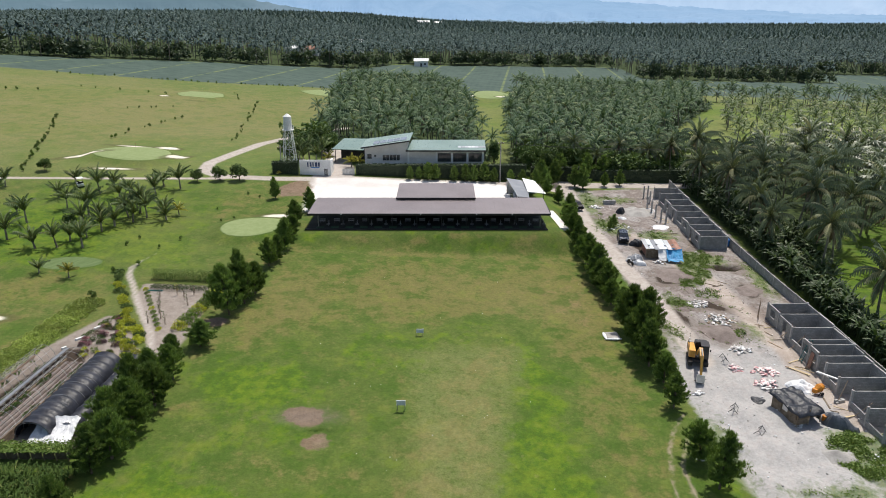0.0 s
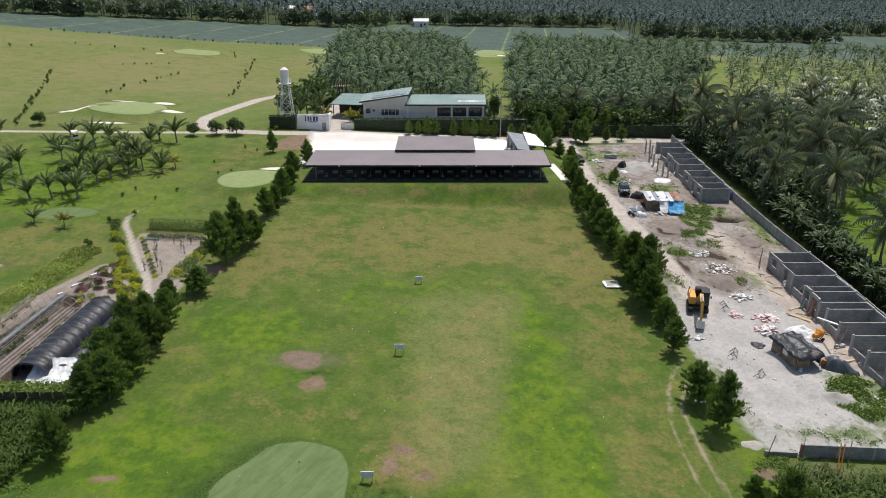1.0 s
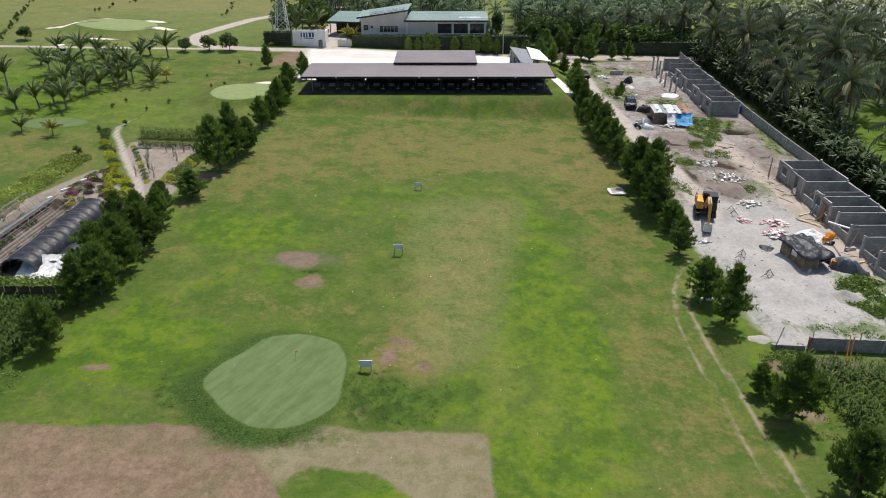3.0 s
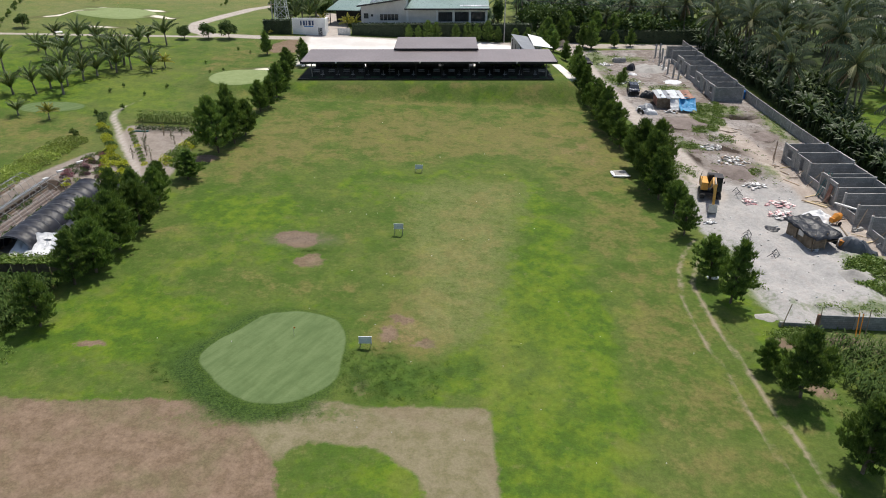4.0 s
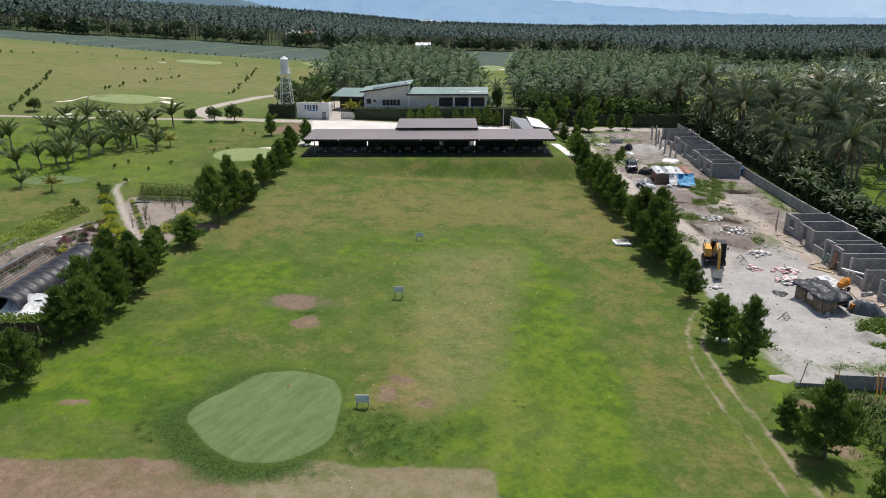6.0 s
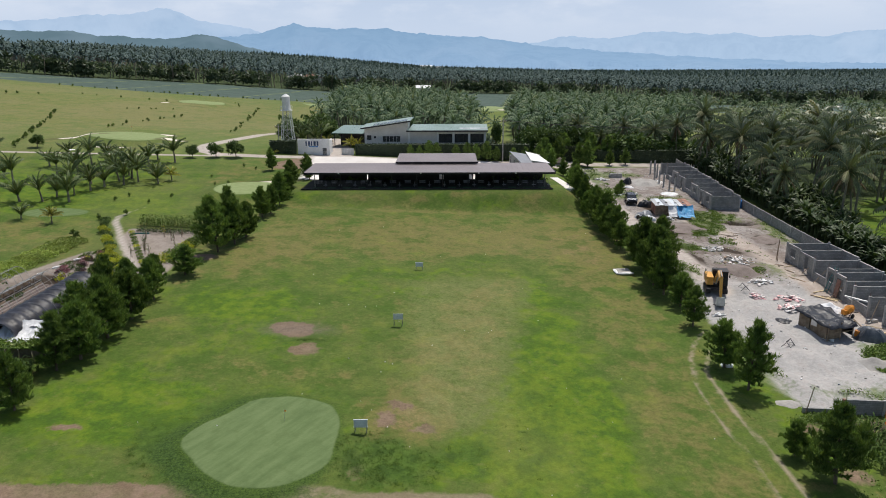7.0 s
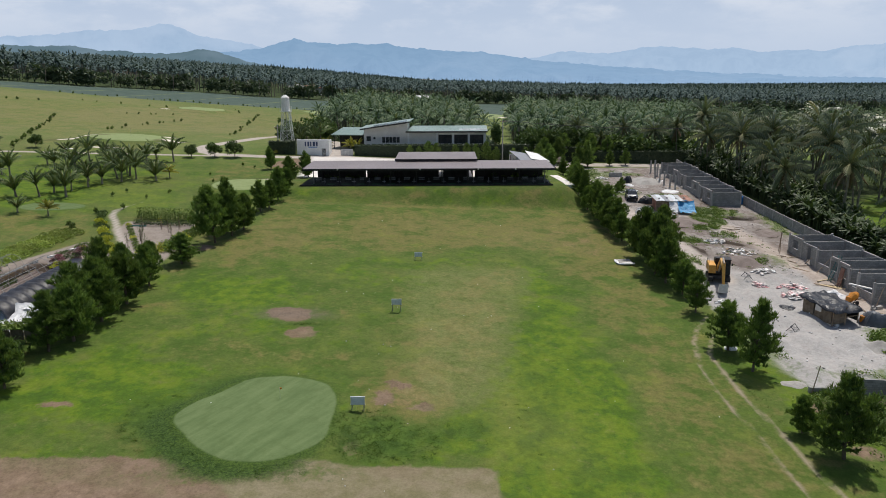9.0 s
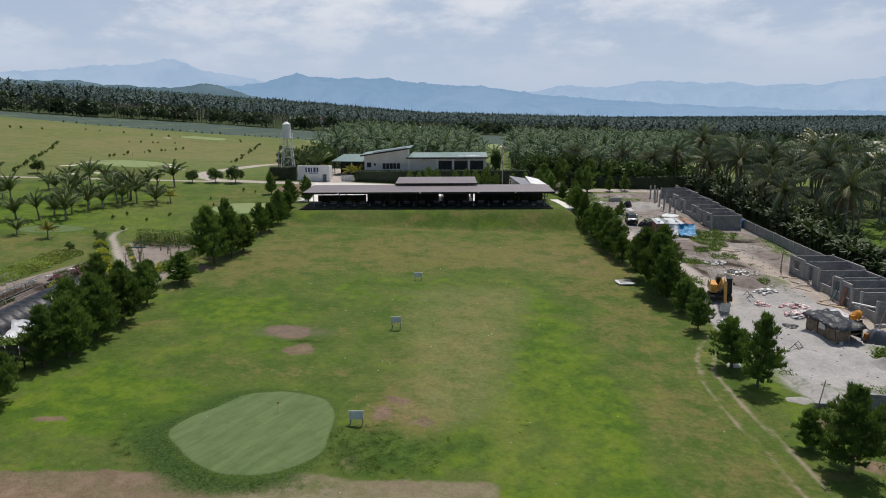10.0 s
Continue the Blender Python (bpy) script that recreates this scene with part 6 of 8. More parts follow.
def site_hut():
    g = h(38, 116)
    th = thing("site_hut", pose(38.4, 115.8, g, 0, 0, -3), "low site hut with patched zinc roof and blue tarp", "hut")
    for x, y in ((-2.6, -1.9), (2.6, -1.9), (-2.6, 2.0), (2.6, 2.0), (0, -1.9)):
        part("post", Shape().tube((x, y, -0.2), (x, y, 1.72), 0.06, n=6), M["timber"], th)
    for i in range(8):
        x = -3.0 + i * 0.76
        mt = (M["zinc"], M["sign_face"], M["slate_sheet"], M["zinc"], M["sign_face"], M["zinc"], M["rust"], M["rust"])[i]
        tip = 0.25 * math.sin(i * 2.1)
        part("roof_sheet", Shape().slab([(x, -2.2 + tip, 1.7 + 0.03 * (i % 2)), (x + 0.74, -2.2 + tip, 1.7 + 0.03 * (i % 2)), (x + 0.74, 2.2 + tip, 2.05), (x, 2.2 + tip, 2.05)], 0.03), mt, th)
    part("blue_tarp", hung(0.5, 3.2, -2.0, -4.0, 1.75, 0.1, 9), M["tarp_blue"], th, "bright blue tarp")
    part("white_tarp", hung(-0.9, 0.5, -2.0, -3.5, 1.7, 0.1, 12), M["tarp_white"], th, "white tarp")
    part("wall_board", Shape().box(-2.9, -1.0, -2.0, -1.94, 0, 1.6), M["bark"], th)
    part("wall_board", Shape().box(-2.68, -2.62, -1.9, 2.0, 0, 1.6), M["rust"], th)
    part("wall_board", Shape().box(-2.6, 2.6, 2.02, 2.08, 0, 1.7), M["timber"], th)
    for k in range(4):
        part("roof_weight", Shape().lump((-2.2 + 1.4 * k, -0.8 + 0.5 * (k % 2), 1.95), 0.22, 0.18, 0.1, k, 8, 4), M["concrete"], th)


site_hut()


def suv(x, y, turn, paint, label):
    th = thing("car", pose(x, y, h(x, y), 0, 0, turn), label, "car")
    prof = [(-2.1, 0.45), (-2.15, 0.95), (-1.35, 1.08), (-0.75, 1.62), (1.5, 1.66), (2.0, 1.1), (2.1, 0.5)]
    w = [0.86, 0.88, 0.86, 0.7, 0.7, 0.86, 0.86]
    v = [(-w[i], p[0], p[1]) for i, p in enumerate(prof)] + [(w[i], p[0], p[1]) for i, p in enumerate(prof)]
    n = len(prof)
    f = [(i, i + 1, n + i + 1, n + i) for i in range(n - 1)] + [(n - 1, 0, n, 2 * n - 1), tuple(range(n - 1, -1, -1)), tuple(range(n, 2 * n))]
    part("body", Shape().add(v, f), paint, th)
    part("windscreen", Shape().add([(-0.72, -1.28, 1.13), (0.72, -1.28, 1.13), (0.62, -0.82, 1.58), (-0.62, -0.82, 1.58)], [(0, 1, 2, 3)]), M["glass"], th)
    part("rear_window", Shape().add([(-0.7, 1.92, 1.2), (0.7, 1.92, 1.2), (0.62, 1.6, 1.58), (-0.62, 1.6, 1.58)], [(3, 2, 1, 0)]), M["glass"], th)
    for s in (-1, 1):
        part("side_window", Shape().add([(s * 0.875, -1.0, 1.14), (s * 0.875, 1.6, 1.16), (s * 0.735, 1.4, 1.6), (s * 0.735, -0.65, 1.58)], [(0, 1, 2, 3)]), M["glass"], th)
        part("headlight", Shape().box(s * 0.7 - 0.14, s * 0.7 + 0.14, -2.19, -2.13, 0.72, 0.9), M["silver"], th)
        for yy in (-1.35, 1.3):
            wh = part("wheel", Shape().tube((s * 0.9, yy, 0.34), (s * 0.68, yy, 0.34), 0.34, n=14), M["rubber"], th)
            part("rim", Shape().tube((s * 0.905, yy, 0.34), (s * 0.86, yy, 0.34), 0.2, n=10), M["silver"], wh)
    part("bumper", Shape().box(-0.84, 0.84, -2.22, -2.1, 0.42, 0.66), M["rubber"], th)


suv(33.4, 122.2, -8, M["car_blue"], "dark blue parked car on the site track")
suv(27.6, 139.6, 20, M["dark_steel"], "dark parked car beside the back track")
heap("draped_tarp", 35.6, 120.0, 1.6, 1.0, 1.1, M["tarp_black"], "dark sheet over stored goods beside the hut", "covered heap", 21, 10)


def motorbike(x, y, turn, label):
    th = thing("motorcycle", pose(x, y, h(x, y), 0, 0, turn), label, "motorcycle")
    for yy in (-0.62, 0.62):
        part("wheel", Shape().tube((-0.05, yy, 0.3), (0.05, yy, 0.3), 0.3, n=14), M["rubber"], th)
    part("frame", Shape().box(-0.1, 0.1, -0.45, 0.4, 0.35, 0.65), M["dark_steel"], th)
    part("seat", Shape().box(-0.13, 0.13, 0.0, 0.65, 0.68, 0.78), M["rubber"], th)
    part("tank", Shape().lump((0, -0.2, 0.75), 0.16, 0.28, 0.14, 1, 8, 4, 0.1), M["silver"], th)
    part("handlebar", Shape().tube((-0.35, -0.5, 0.98), (0.35, -0.5, 0.98), 0.025, n=5), M["dark_steel"], th)
    part("fork", Shape().tube((0, -0.62, 0.3), (0, -0.48, 0.98), 0.035, n=5), M["dark_steel"], th)


motorbike(32.0, 111.0, 20, "parked motorcycle with pale load on site")
heap("draped_tarp", 32.4, 112.2, 0.9, 0.8, 0.9, M["tarp_white"], "pale sheeted goods beside the motorcycle", "covered heap", 22, 10)
heap("draped_tarp", 36.6, 137.4, 0.9, 0.7, 1.1, M["tarp_black"], "dark sheet over a machine beside the sand", "covered heap", 31, 10)


def block_stack(x, y, nx, ny, nz, label, turn):
    th = thing("block_stack", pose(x, y, h(x, y), 0, 0, turn), label, "block stack")
    rng = random.Random(int(x * 10))
    for k in range(nz):
        for i in range(nx):
            for j in range(ny):
                if k == nz - 1 and rng.random() < 0.4:
                    continue
                a, b = i * 0.42 + rng.uniform(-0.01, 0.01), j * 0.22
                part("block", Shape().box(a, a + 0.4, b, b + 0.2, k * 0.205, k * 0.205 + 0.2), M["concrete"], th)


block_stack(34.4, 142.6, 6, 5, 4, "grey stack of concrete blocks in weeds", 8)
block_stack(47.2, 67.2, 3, 3, 3, "grey stack of concrete blocks at the rooms", 30)
block_stack(46.2, 71.0, 3, 2, 2, "few grey concrete blocks on bare earth", 15)
tank = thing("water_tank", pose(52.2, 121.0, h(52.2, 121)), "blue plastic water tank behind the rooms", "water tank")
part("shell", Shape().tube((0, 0, 0), (0, 0, 1.25), 0.62, n=18), M["blue_paint"], tank)
part("shoulder", Shape().tube((0, 0, 1.25), (0, 0, 1.5), 0.62, 0.25, 18), M["blue_paint"], tank)
tray = thing("plastic_sheet", pose(23.2, 86.0, h(23.2, 86)), "weighted white sheet on the grass beside pines", "plastic sheet")
part("sheet", draped(-1.0, 1.0, -1.1, 1.1, 0.22, 0.06, 2, 10, 0.2), M["sand_heap"], tray)
part("edge_bag", Shape().lump((-1.0, 0, 0.12), 0.25, 1.2, 0.16, 2, 10, 5, 0.4).lump((0, -1.1, 0.12), 1.1, 0.22, 0.16, 4, 10, 5, 0.4), M["tarp_white"], tray)


# ---- greenhouses and nursery ----
def arch(w, hgt, n=9):
    return [(w / 2 * math.cos(math.pi * (1 - i / n)), hgt * math.sin(math.pi * i / n) ** 0.75) for i in range(n + 1)]


def hoop_house(p0, p1, w, hgt, hoops, covered, label, mat=None):
    """A tunnel of bent steel hoops, bare or covered with shade net, from p0 to p1."""
    a, b = Vector((*p0, h(*p0))), Vector((*p1, h(*p1)))
    d = b - a
    side = Vector((d.y, -d.x, 0)).normalized()
    th = thing("greenhouse_tunnel", Matrix.Translation(a), label, "greenhouse")
    pr = arch(w, hgt)
    for k in range(hoops):
        c = d * (k / (hoops - 1))
        k9 = 0.96 if covered else 1.0
        part("hoop", Shape().bent([c + side * u * k9 + Vector((0, 0, z * k9)) for u, z in pr], 0.024, 0.024, 5), M["pole_steel"], th)
    if not covered:
        part("ridge_bar", Shape().tube(Vector((0, 0, hgt)), d + Vector((0, 0, hgt)), 0.025, n=5), M["pole_steel"], th)
        for i in (2, 7):
            up = side * pr[i][0] + Vector((0, 0, pr[i][1]))
            part("purlin", Shape().tube(up, d + up, 0.02, n=5), M["pole_steel"], th)
    for s in (-1, 1):
        part("side_bar", Shape().tube(side * s * w / 2 + Vector((0, 0, 0.5)), d + side * s * w / 2 + Vector((0, 0, 0.5)), 0.03, n=5), M["pole_steel"], th)
        part("foot_board", Shape().slab([side * (s * w / 2 - 0.06) + Vector((0, 0, 0.3)), side * (s * w / 2 + 0.06) + Vector((0, 0, 0.3)), d + side * (s * w / 2 + 0.06) + Vector((0, 0, 0.3)), d + side * (s * w / 2 - 0.06) + Vector((0, 0, 0.3))], 0.4), M["timber"], th)
    if covered:
        n = hoops * 4
        v, f = [], []
        for k in range(n + 1):
            c = d * (k / n)
            sag = 0.10 * abs(math.sin(math.pi * k / 4))
            for i, (u, z) in enumerate(pr):
                w1 = 0.03 * noise.noise(Vector((k * 0.7, i * 0.9, w)))
                v.append(c + side * u * (1.02 - sag * 0.5) + Vector((0, 0, max(0, z * (1.02 - sag) + w1))))
        m = len(pr)
        for k in range(n):
            for i in range(m - 1):
                f.append((k * m + i, k * m + i + 1, (k + 1) * m + i + 1, (k + 1) * m + i))
        part("net_cover", Shape().add(v, f), mat, th, "black shade net cover", True)
        part("end_net", Shape().add([d + side * u * 0.98 + Vector((0, 0, z * 0.98)) for u, z in pr], [tuple(range(m))]), mat, th)
    return th


hoop_house((-41.7, 60.4), (-40.3, 74.2), 4.0, 2.05, 12, True, "long tunnel greenhouse under black shade net", M["net_black"])
hoop_house((-38.7, 61.4), (-37.1, 75.0), 2.1, 1.35, 9, True, "low tunnel greenhouse under dark net, behind pines", M["net_black"])
hoop_house((-46.4, 58.0), (-44.3, 75.2), 3.1, 1.9, 17, False, "bare steel hoops of an uncovered greenhouse tunnel")
hoop_house((-50.3, 61.0), (-48.5, 75.6), 2.8, 1.8, 15, False, "bare steel hoops of an uncovered greenhouse tunnel")
bench = thing("nursery_bench", pose(0, 0, 0), "long grey plastic-covered bench between greenhouse tunnels", "nursery bench")
for k in range(12):
    a, b = 58 + k * 1.55, 59.5 + k * 1.55
    xa, xb = -48.55 + (a - 58) * 0.12, -48.55 + (b - 58) * 0.12
    part("bench_top", Shape().slab([(xa - 0.3, a, h(xa, a) + 0.75), (xa + 0.4, a, h(xa, a) + 0.95), (xb + 0.4, b, h(xb, b) + 0.95), (xb - 0.3, b, h(xb, b) + 0.75)], 0.05), M["slate_sheet"], bench)
    part("bench_leg", Shape().box(xa - 0.03, xa + 0.03, a, a + 0.06, h(xa, a) - 0.1, h(xa, a) + 0.74), M["timber"], bench)
wt = thing("tarp_cover", pose(-39.4, 60.2, h(-39.4, 60.2)), "crumpled white tarp over the tunnel end", "tarp")
part("sheet", hung(-2.3, 1.9, 2.0, -1.6, 1.75, 0.3, 17, 24), M["tarp_white"], wt)
for x, y, w in ((-45.4, 83.6, 1.9), (-46.6, 80.4, 1.3), (-47.4, 77.9, 0.6)):
    solo("white_board", Shape().box(-w / 2, w / 2, -0.14, 0.14, 0, 0.2), M["white_paint"], "white board edging a nursery bed", "board", pose(x, y, h(x, y), 0, 0, 55))


def wood_shed():
    g = h(-41, 57.4)
    th = thing("vine_shed", pose(-41.4, 57.4, g), "low dark timber lean-to overgrown with green vines", "shed")
    for i in range(9):
        x = -4.8 + i * 1.2
        part("post", Shape().tube((x, 0, -0.2), (x, 0, 1.25), 0.06, n=5), M["timber"], th)
        part("plank", Shape().box(x + 0.05, x + 1.1, -0.04, 0.0, 0.05, 0.95 + 0.1 * (i % 3)), M["bark"], th)
    rng = random.Random(3)
    sh = Shape().box(-4.9, 5.0, -0.5, 0.9, 1.15, 1.22)
    for _ in range(1300):
        leaf_quad(sh, Vector((rng.uniform(-5.1, 5.2), rng.uniform(-0.8, 1.2), 1.25 + abs(rng.gauss(0, 0.16)))), rng.uniform(0.1, 0.2), rng)
    part("vines", sh, M["weeds"], th, "green vines")


wood_shed()


# loose timber, rods and planting rows
def plank(x, y, ln, turn, mat, label, wid=0.18, th=0.05):
    solo("loose_plank", Shape().box(-ln / 2, ln / 2, -wid / 2, wid / 2, 0.0, th), mat, label, "plank", pose(x, y, h(x, y) + 0.03, 0, 0, turn), "loose planks on site")


rng = random.Random(77)
for k in range(34):
    x, y = (rng.uniform(45.0, 47.0), rng.uniform(66, 92)) if k % 2 else (rng.uniform(40, 46), rng.uniform(100, 134))
    plank(x, y, rng.uniform(1.2, 3.6), rng.uniform(0, 180), (M["timber"], M["bamboo"], M["bark"])[k % 3], ("weathered plank lying on bare earth", "pale bamboo pole lying on the site", "dark plank lying on the site")[k % 3], rng.uniform(0.08, 0.22))
plank(45.0, 77.6, 2.6, 130, M["bamboo"], "pale timber board beside the rooms", 0.3, 0.08)
plank(44.6, 78.0, 2.4, 126, M["timber"], "pale timber board beside the rooms", 0.3, 0.08)
for k in range(12):
    x, y = 52.0 + rng.uniform(-0.2, 0.25), 126 + rng.uniform(-4, 5)
    solo("red_rod", Shape().tube((0, -2.0, 0), (0, 2.0, 1.1), 0.03, n=5), M["orange"] if k % 4 == 0 else M["rust"], "rusty red steel rod leaning at the wall", "steel rod", pose(x, y, h(x, y) + 0.1, 0, 0, rng.uniform(-12, 12)), "steel rods by the wall")
bed = thing("planting_bed", pose(0, 0, 0), "narrow raised soil beds under the bare hoops", "planting bed")
for j in range(5):
    v, f = [], []
    for k in range(18):
        y = 58.2 + 0.98 * k
        x = -47.55 + j * 0.58 + (y - 58) * 0.122
        z = h(x, y)
        v += [(x - 0.22, y, z - 0.05), (x - 0.13, y, z + 0.14), (x + 0.13, y, z + 0.14), (x + 0.22, y, z - 0.05)]
        if k:
            f += [(4 * k - 4 + i, 4 * k - 4 + i + 1, 4 * k + i + 1, 4 * k + i) for i in range(3)]
    ridge = Shape().add(v, f + [(0, 1, 2, 3), (71, 70, 69, 68)])
    part("soil_ridge", ridge, M["earth"], bed)

PLANTED = Shape()
r3 = random.Random(19)
for k in range(1500):
    row = r3.choice((-1.25, -1.0, 1.1, 1.3)) if k % 3 else r3.choice((-4.9, -3.2))
    y = r3.uniform(59, 74.5)
    x = -46.4 + (y - 58) * 0.122 + row + r3.gauss(0, 0.12)
    if noise.noise(Vector((x * 0.5, y * 0.5, 4))) < -0.1:
        continue
    PLANTED.add([(x + r3.gauss(0, 0.1), y + r3.gauss(0, 0.1), h(x, y) + r3.uniform(0.05, 0.5)) for _ in range(4)], [(0, 1, 2, 3)])

# ---- plants ----
def pine_shapes(seed, height=5.6, width=1.9, tufts=620):
    """Trunk and crown of a young pine: whorls of upswept boughs carrying bundles of needles."""
    rng = random.Random(seed)
    trunk, crown = Shape(), Shape()
    lean = Vector((rng.uniform(-0.15, 0.15), rng.uniform(-0.15, 0.15), 0))
    trunk.bent([lean * (k / 4) ** 2 * 2 + Vector((0, 0, height * 0.92 * k / 4)) for k in range(5)], 0.13, 0.03, 7)
    boughs = []
    levels = int(height / 0.27)
    for k in range(levels):
        f = k / (levels - 1)
        z = height * (0.12 + 0.84 * f)
        prof = (0.7 + 0.3 * min(f / 0.22, 1.0)) * (1 - max(f - 0.22, 0) / 0.78) ** 0.72
        for j in range(rng.randint(5, 7)):
            a = rng.uniform(0, 2 * math.pi)
            ln = width * prof * rng.uniform(0.6, 1.18) + 0.15
            d = Vector((math.cos(a), math.sin(a), rng.uniform(0.1, 0.42) + 0.55 * f))
            p0 = lean * (z / height) ** 2 * 2 + Vector((0, 0, z))
            p1 = p0 + d.normalized() * ln
            boughs.append((p0, p1, ln))
            trunk.tube(p0, p0.lerp(p1, 0.8), 0.035, 0.01, 4, False)
    for p0, p1, ln in boughs:
        for _ in range(4):
            q = p0.lerp(p1, rng.uniform(0.25, 0.8))
            a = Vector((rng.gauss(0, 1), rng.gauss(0, 1), rng.gauss(0, 0.5))).normalized() * 0.3
            b = a.cross(Vector((rng.gauss(0, 1), rng.gauss(0, 1), rng.gauss(0, 1)))).normalized() * 0.16
            crown.add([q - a, q + b, q + a, q - b], [(0, 1, 2, 3)])
    total = sum(b[2] for b in boughs)
    for p0, p1, ln in boughs:
        n = max(2, int(tufts * ln / total))
        for i in range(n):
            q = p0.lerp(p1, 1 - rng.random() ** 1.7 * 0.85) + Vector((rng.gauss(0, 0.10), rng.gauss(0, 0.10), rng.gauss(0, 0.08)))
            out = (p1 - p0).normalized() * 0.5 + Vector((0, 0, 1.25)) + Vector((rng.gauss(0, 0.3), rng.gauss(0, 0.3), rng.gauss(0, 0.15)))
            out.normalize()
            s = rng.uniform(0.26, 0.5)
            for w in range(6):
                v = (out + Vector((rng.gauss(0, 0.34), rng.gauss(0, 0.34), rng.gauss(0, 0.3)))).normalized()
                side = v.cross(Vector((rng.gauss(0, 1), rng.gauss(0, 1), rng.gauss(0, 1)))).normalized() * s * 0.09
                crown.add([q - side, q + side, q + v * s], [(0, 1, 2)])
    return trunk, crown


def palm_fronds(rng, fronds, length, droop, leaflets, width, up0=1.3, low=-0.3):
    """A crown of arching feather leaves about the origin: each a keel with a saw-edged row of hanging leaflets on both sides. Also the keels by themselves."""
    sh, keels = Shape(), Shape()
    for k in range(fronds):
        a = 2.399963 * k + rng.uniform(-0.35, 0.35)
        ang = up0 - (up0 - low) * (k / max(fronds - 1, 1)) + rng.uniform(-0.22, 0.22)
        ln = length * rng.uniform(0.78, 1.12)
        out, side = Vector((math.cos(a), math.sin(a), 0)), Vector((-math.sin(a), math.cos(a), 0))
        pts, p, n = [], Vector((0, 0, 0)), leaflets
        for i in range(n + 1):
            pts.append(p.copy())
            ang -= droop / n * (0.25 + 1.5 * i / n)
            p = p + (out * math.cos(ang) + Vector((0, 0, math.sin(ang)))) * ln / n
        vs, fs = list(pts), []
        twist = rng.uniform(-0.5, 0.5)
        for i in range(n):
            f = (i + 0.5) / n
            w = width * (0.3 + 0.9 * math.sin(math.pi * min(f * 0.86 + 0.1, 1))) * rng.uniform(0.75, 1.2)
            fwd = pts[i + 1] - pts[i]
            ahead = fwd.normalized() * w * 0.4
            for s in (-1, 1):
                tip = pts[i] + ahead + side * s * w * (0.52 - 0.2 * s * twist) - Vector((0, 0, w * (0.78 + 0.5 * s * twist)))
                b = len(vs)
                vs += [tip + fwd * 0.4, tip + fwd * 0.12]
                fs.append((i, i + 1, b, b + 1) if s > 0 else (b + 1, b, i + 1, i))
        sh.add(vs, fs)
        if n > 7:
            keels.bent([pts[0], pts[n // 3], pts[2 * n // 3], pts[n - 1]], 0.07, 0.025, 3)
    return sh, keels


def lifted(sh, p):
    sh.v = [(x + p[0], y + p[1], z + p[2]) for x, y, z in sh.v]
    return sh


def palm_trunk(rng, hgt, r, lean):
    d = Vector((math.cos(lean), math.sin(lean), 0))
    bend = rng.uniform(0.03, 0.12) * hgt
    pts = [d * bend * (k / 5) ** 1.8 + Vector((0, 0, hgt * k / 5)) for k in range(6)]
    return Shape().bent(pts, r * 1.35, r * 0.75, 7), pts[-1]


def palm_thing(name, seed, hgt, fronds, length, droop, leaflets, width, mat, label, group, r=0.14, low=-0.3):
    rng = random.Random(seed)
    tr, top = palm_trunk(rng, hgt, r, rng.uniform(0, 6.28))
    cr, keels = palm_fronds(rng, fronds, length, droop, leaflets, width, 1.5, low)
    cr, keels = lifted(cr, top), lifted(keels, top)
    th = thing(name, pose(0, 0, -200), label, "palm tree", group)
    part("trunk", tr, M["palm_bark"], th)
    part("crown", cr, mat, th)
    part("crown_keel", keels, M["midrib"], th, "pale yellow-green midribs")
    if hgt > 6:
        dead, _ = palm_fronds(rng, 4, length * 0.8, 0.5, leaflets, width * 0.7, -0.7, -1.2)
        part("dead_skirt", lifted(dead, top), M["dry_frond"], th, "hanging brown dead fronds")
    return th


def banana_shapes(rng, leaves=8, length=2.2, stem=1.8):
    st, lf = Shape(), Shape()
    st.tube((0, 0, -0.1), (0.05, 0, stem), 0.14, 0.08, 6)
    for k in range(leaves):
        a = 2.399963 * k + rng.uniform(-0.3, 0.3)
        out, side = Vector((math.cos(a), math.sin(a), 0)), Vector((-math.sin(a), math.cos(a), 0))
        ang, p, ln, n = rng.uniform(1.15, 1.55), Vector((0.05, 0, stem)), length * rng.uniform(0.75, 1.15), 5
        rows = []
        for i in range(n + 1):
            w = 0.2 * math.sin(math.pi * (0.12 + 0.86 * i / n)) * length / 2.2
            rows.append((p + side * w - Vector((0, 0, w * 0.4)), p.copy(), p - side * w - Vector((0, 0, w * 0.4))))
            ang -= rng.uniform(0.1, 0.2 + 0.07 * k)
            p = p + (out * math.cos(ang) + Vector((0, 0, math.sin(ang)))) * ln / n
        v = [q for r3 in rows for q in r3]
        f = []
        for i in range(n):
            f += [(3 * i, 3 * i + 3, 3 * i + 4, 3 * i + 1), (3 * i + 1, 3 * i + 4, 3 * i + 5, 3 * i + 2)]
        lf.add(v, f)
    return st, lf


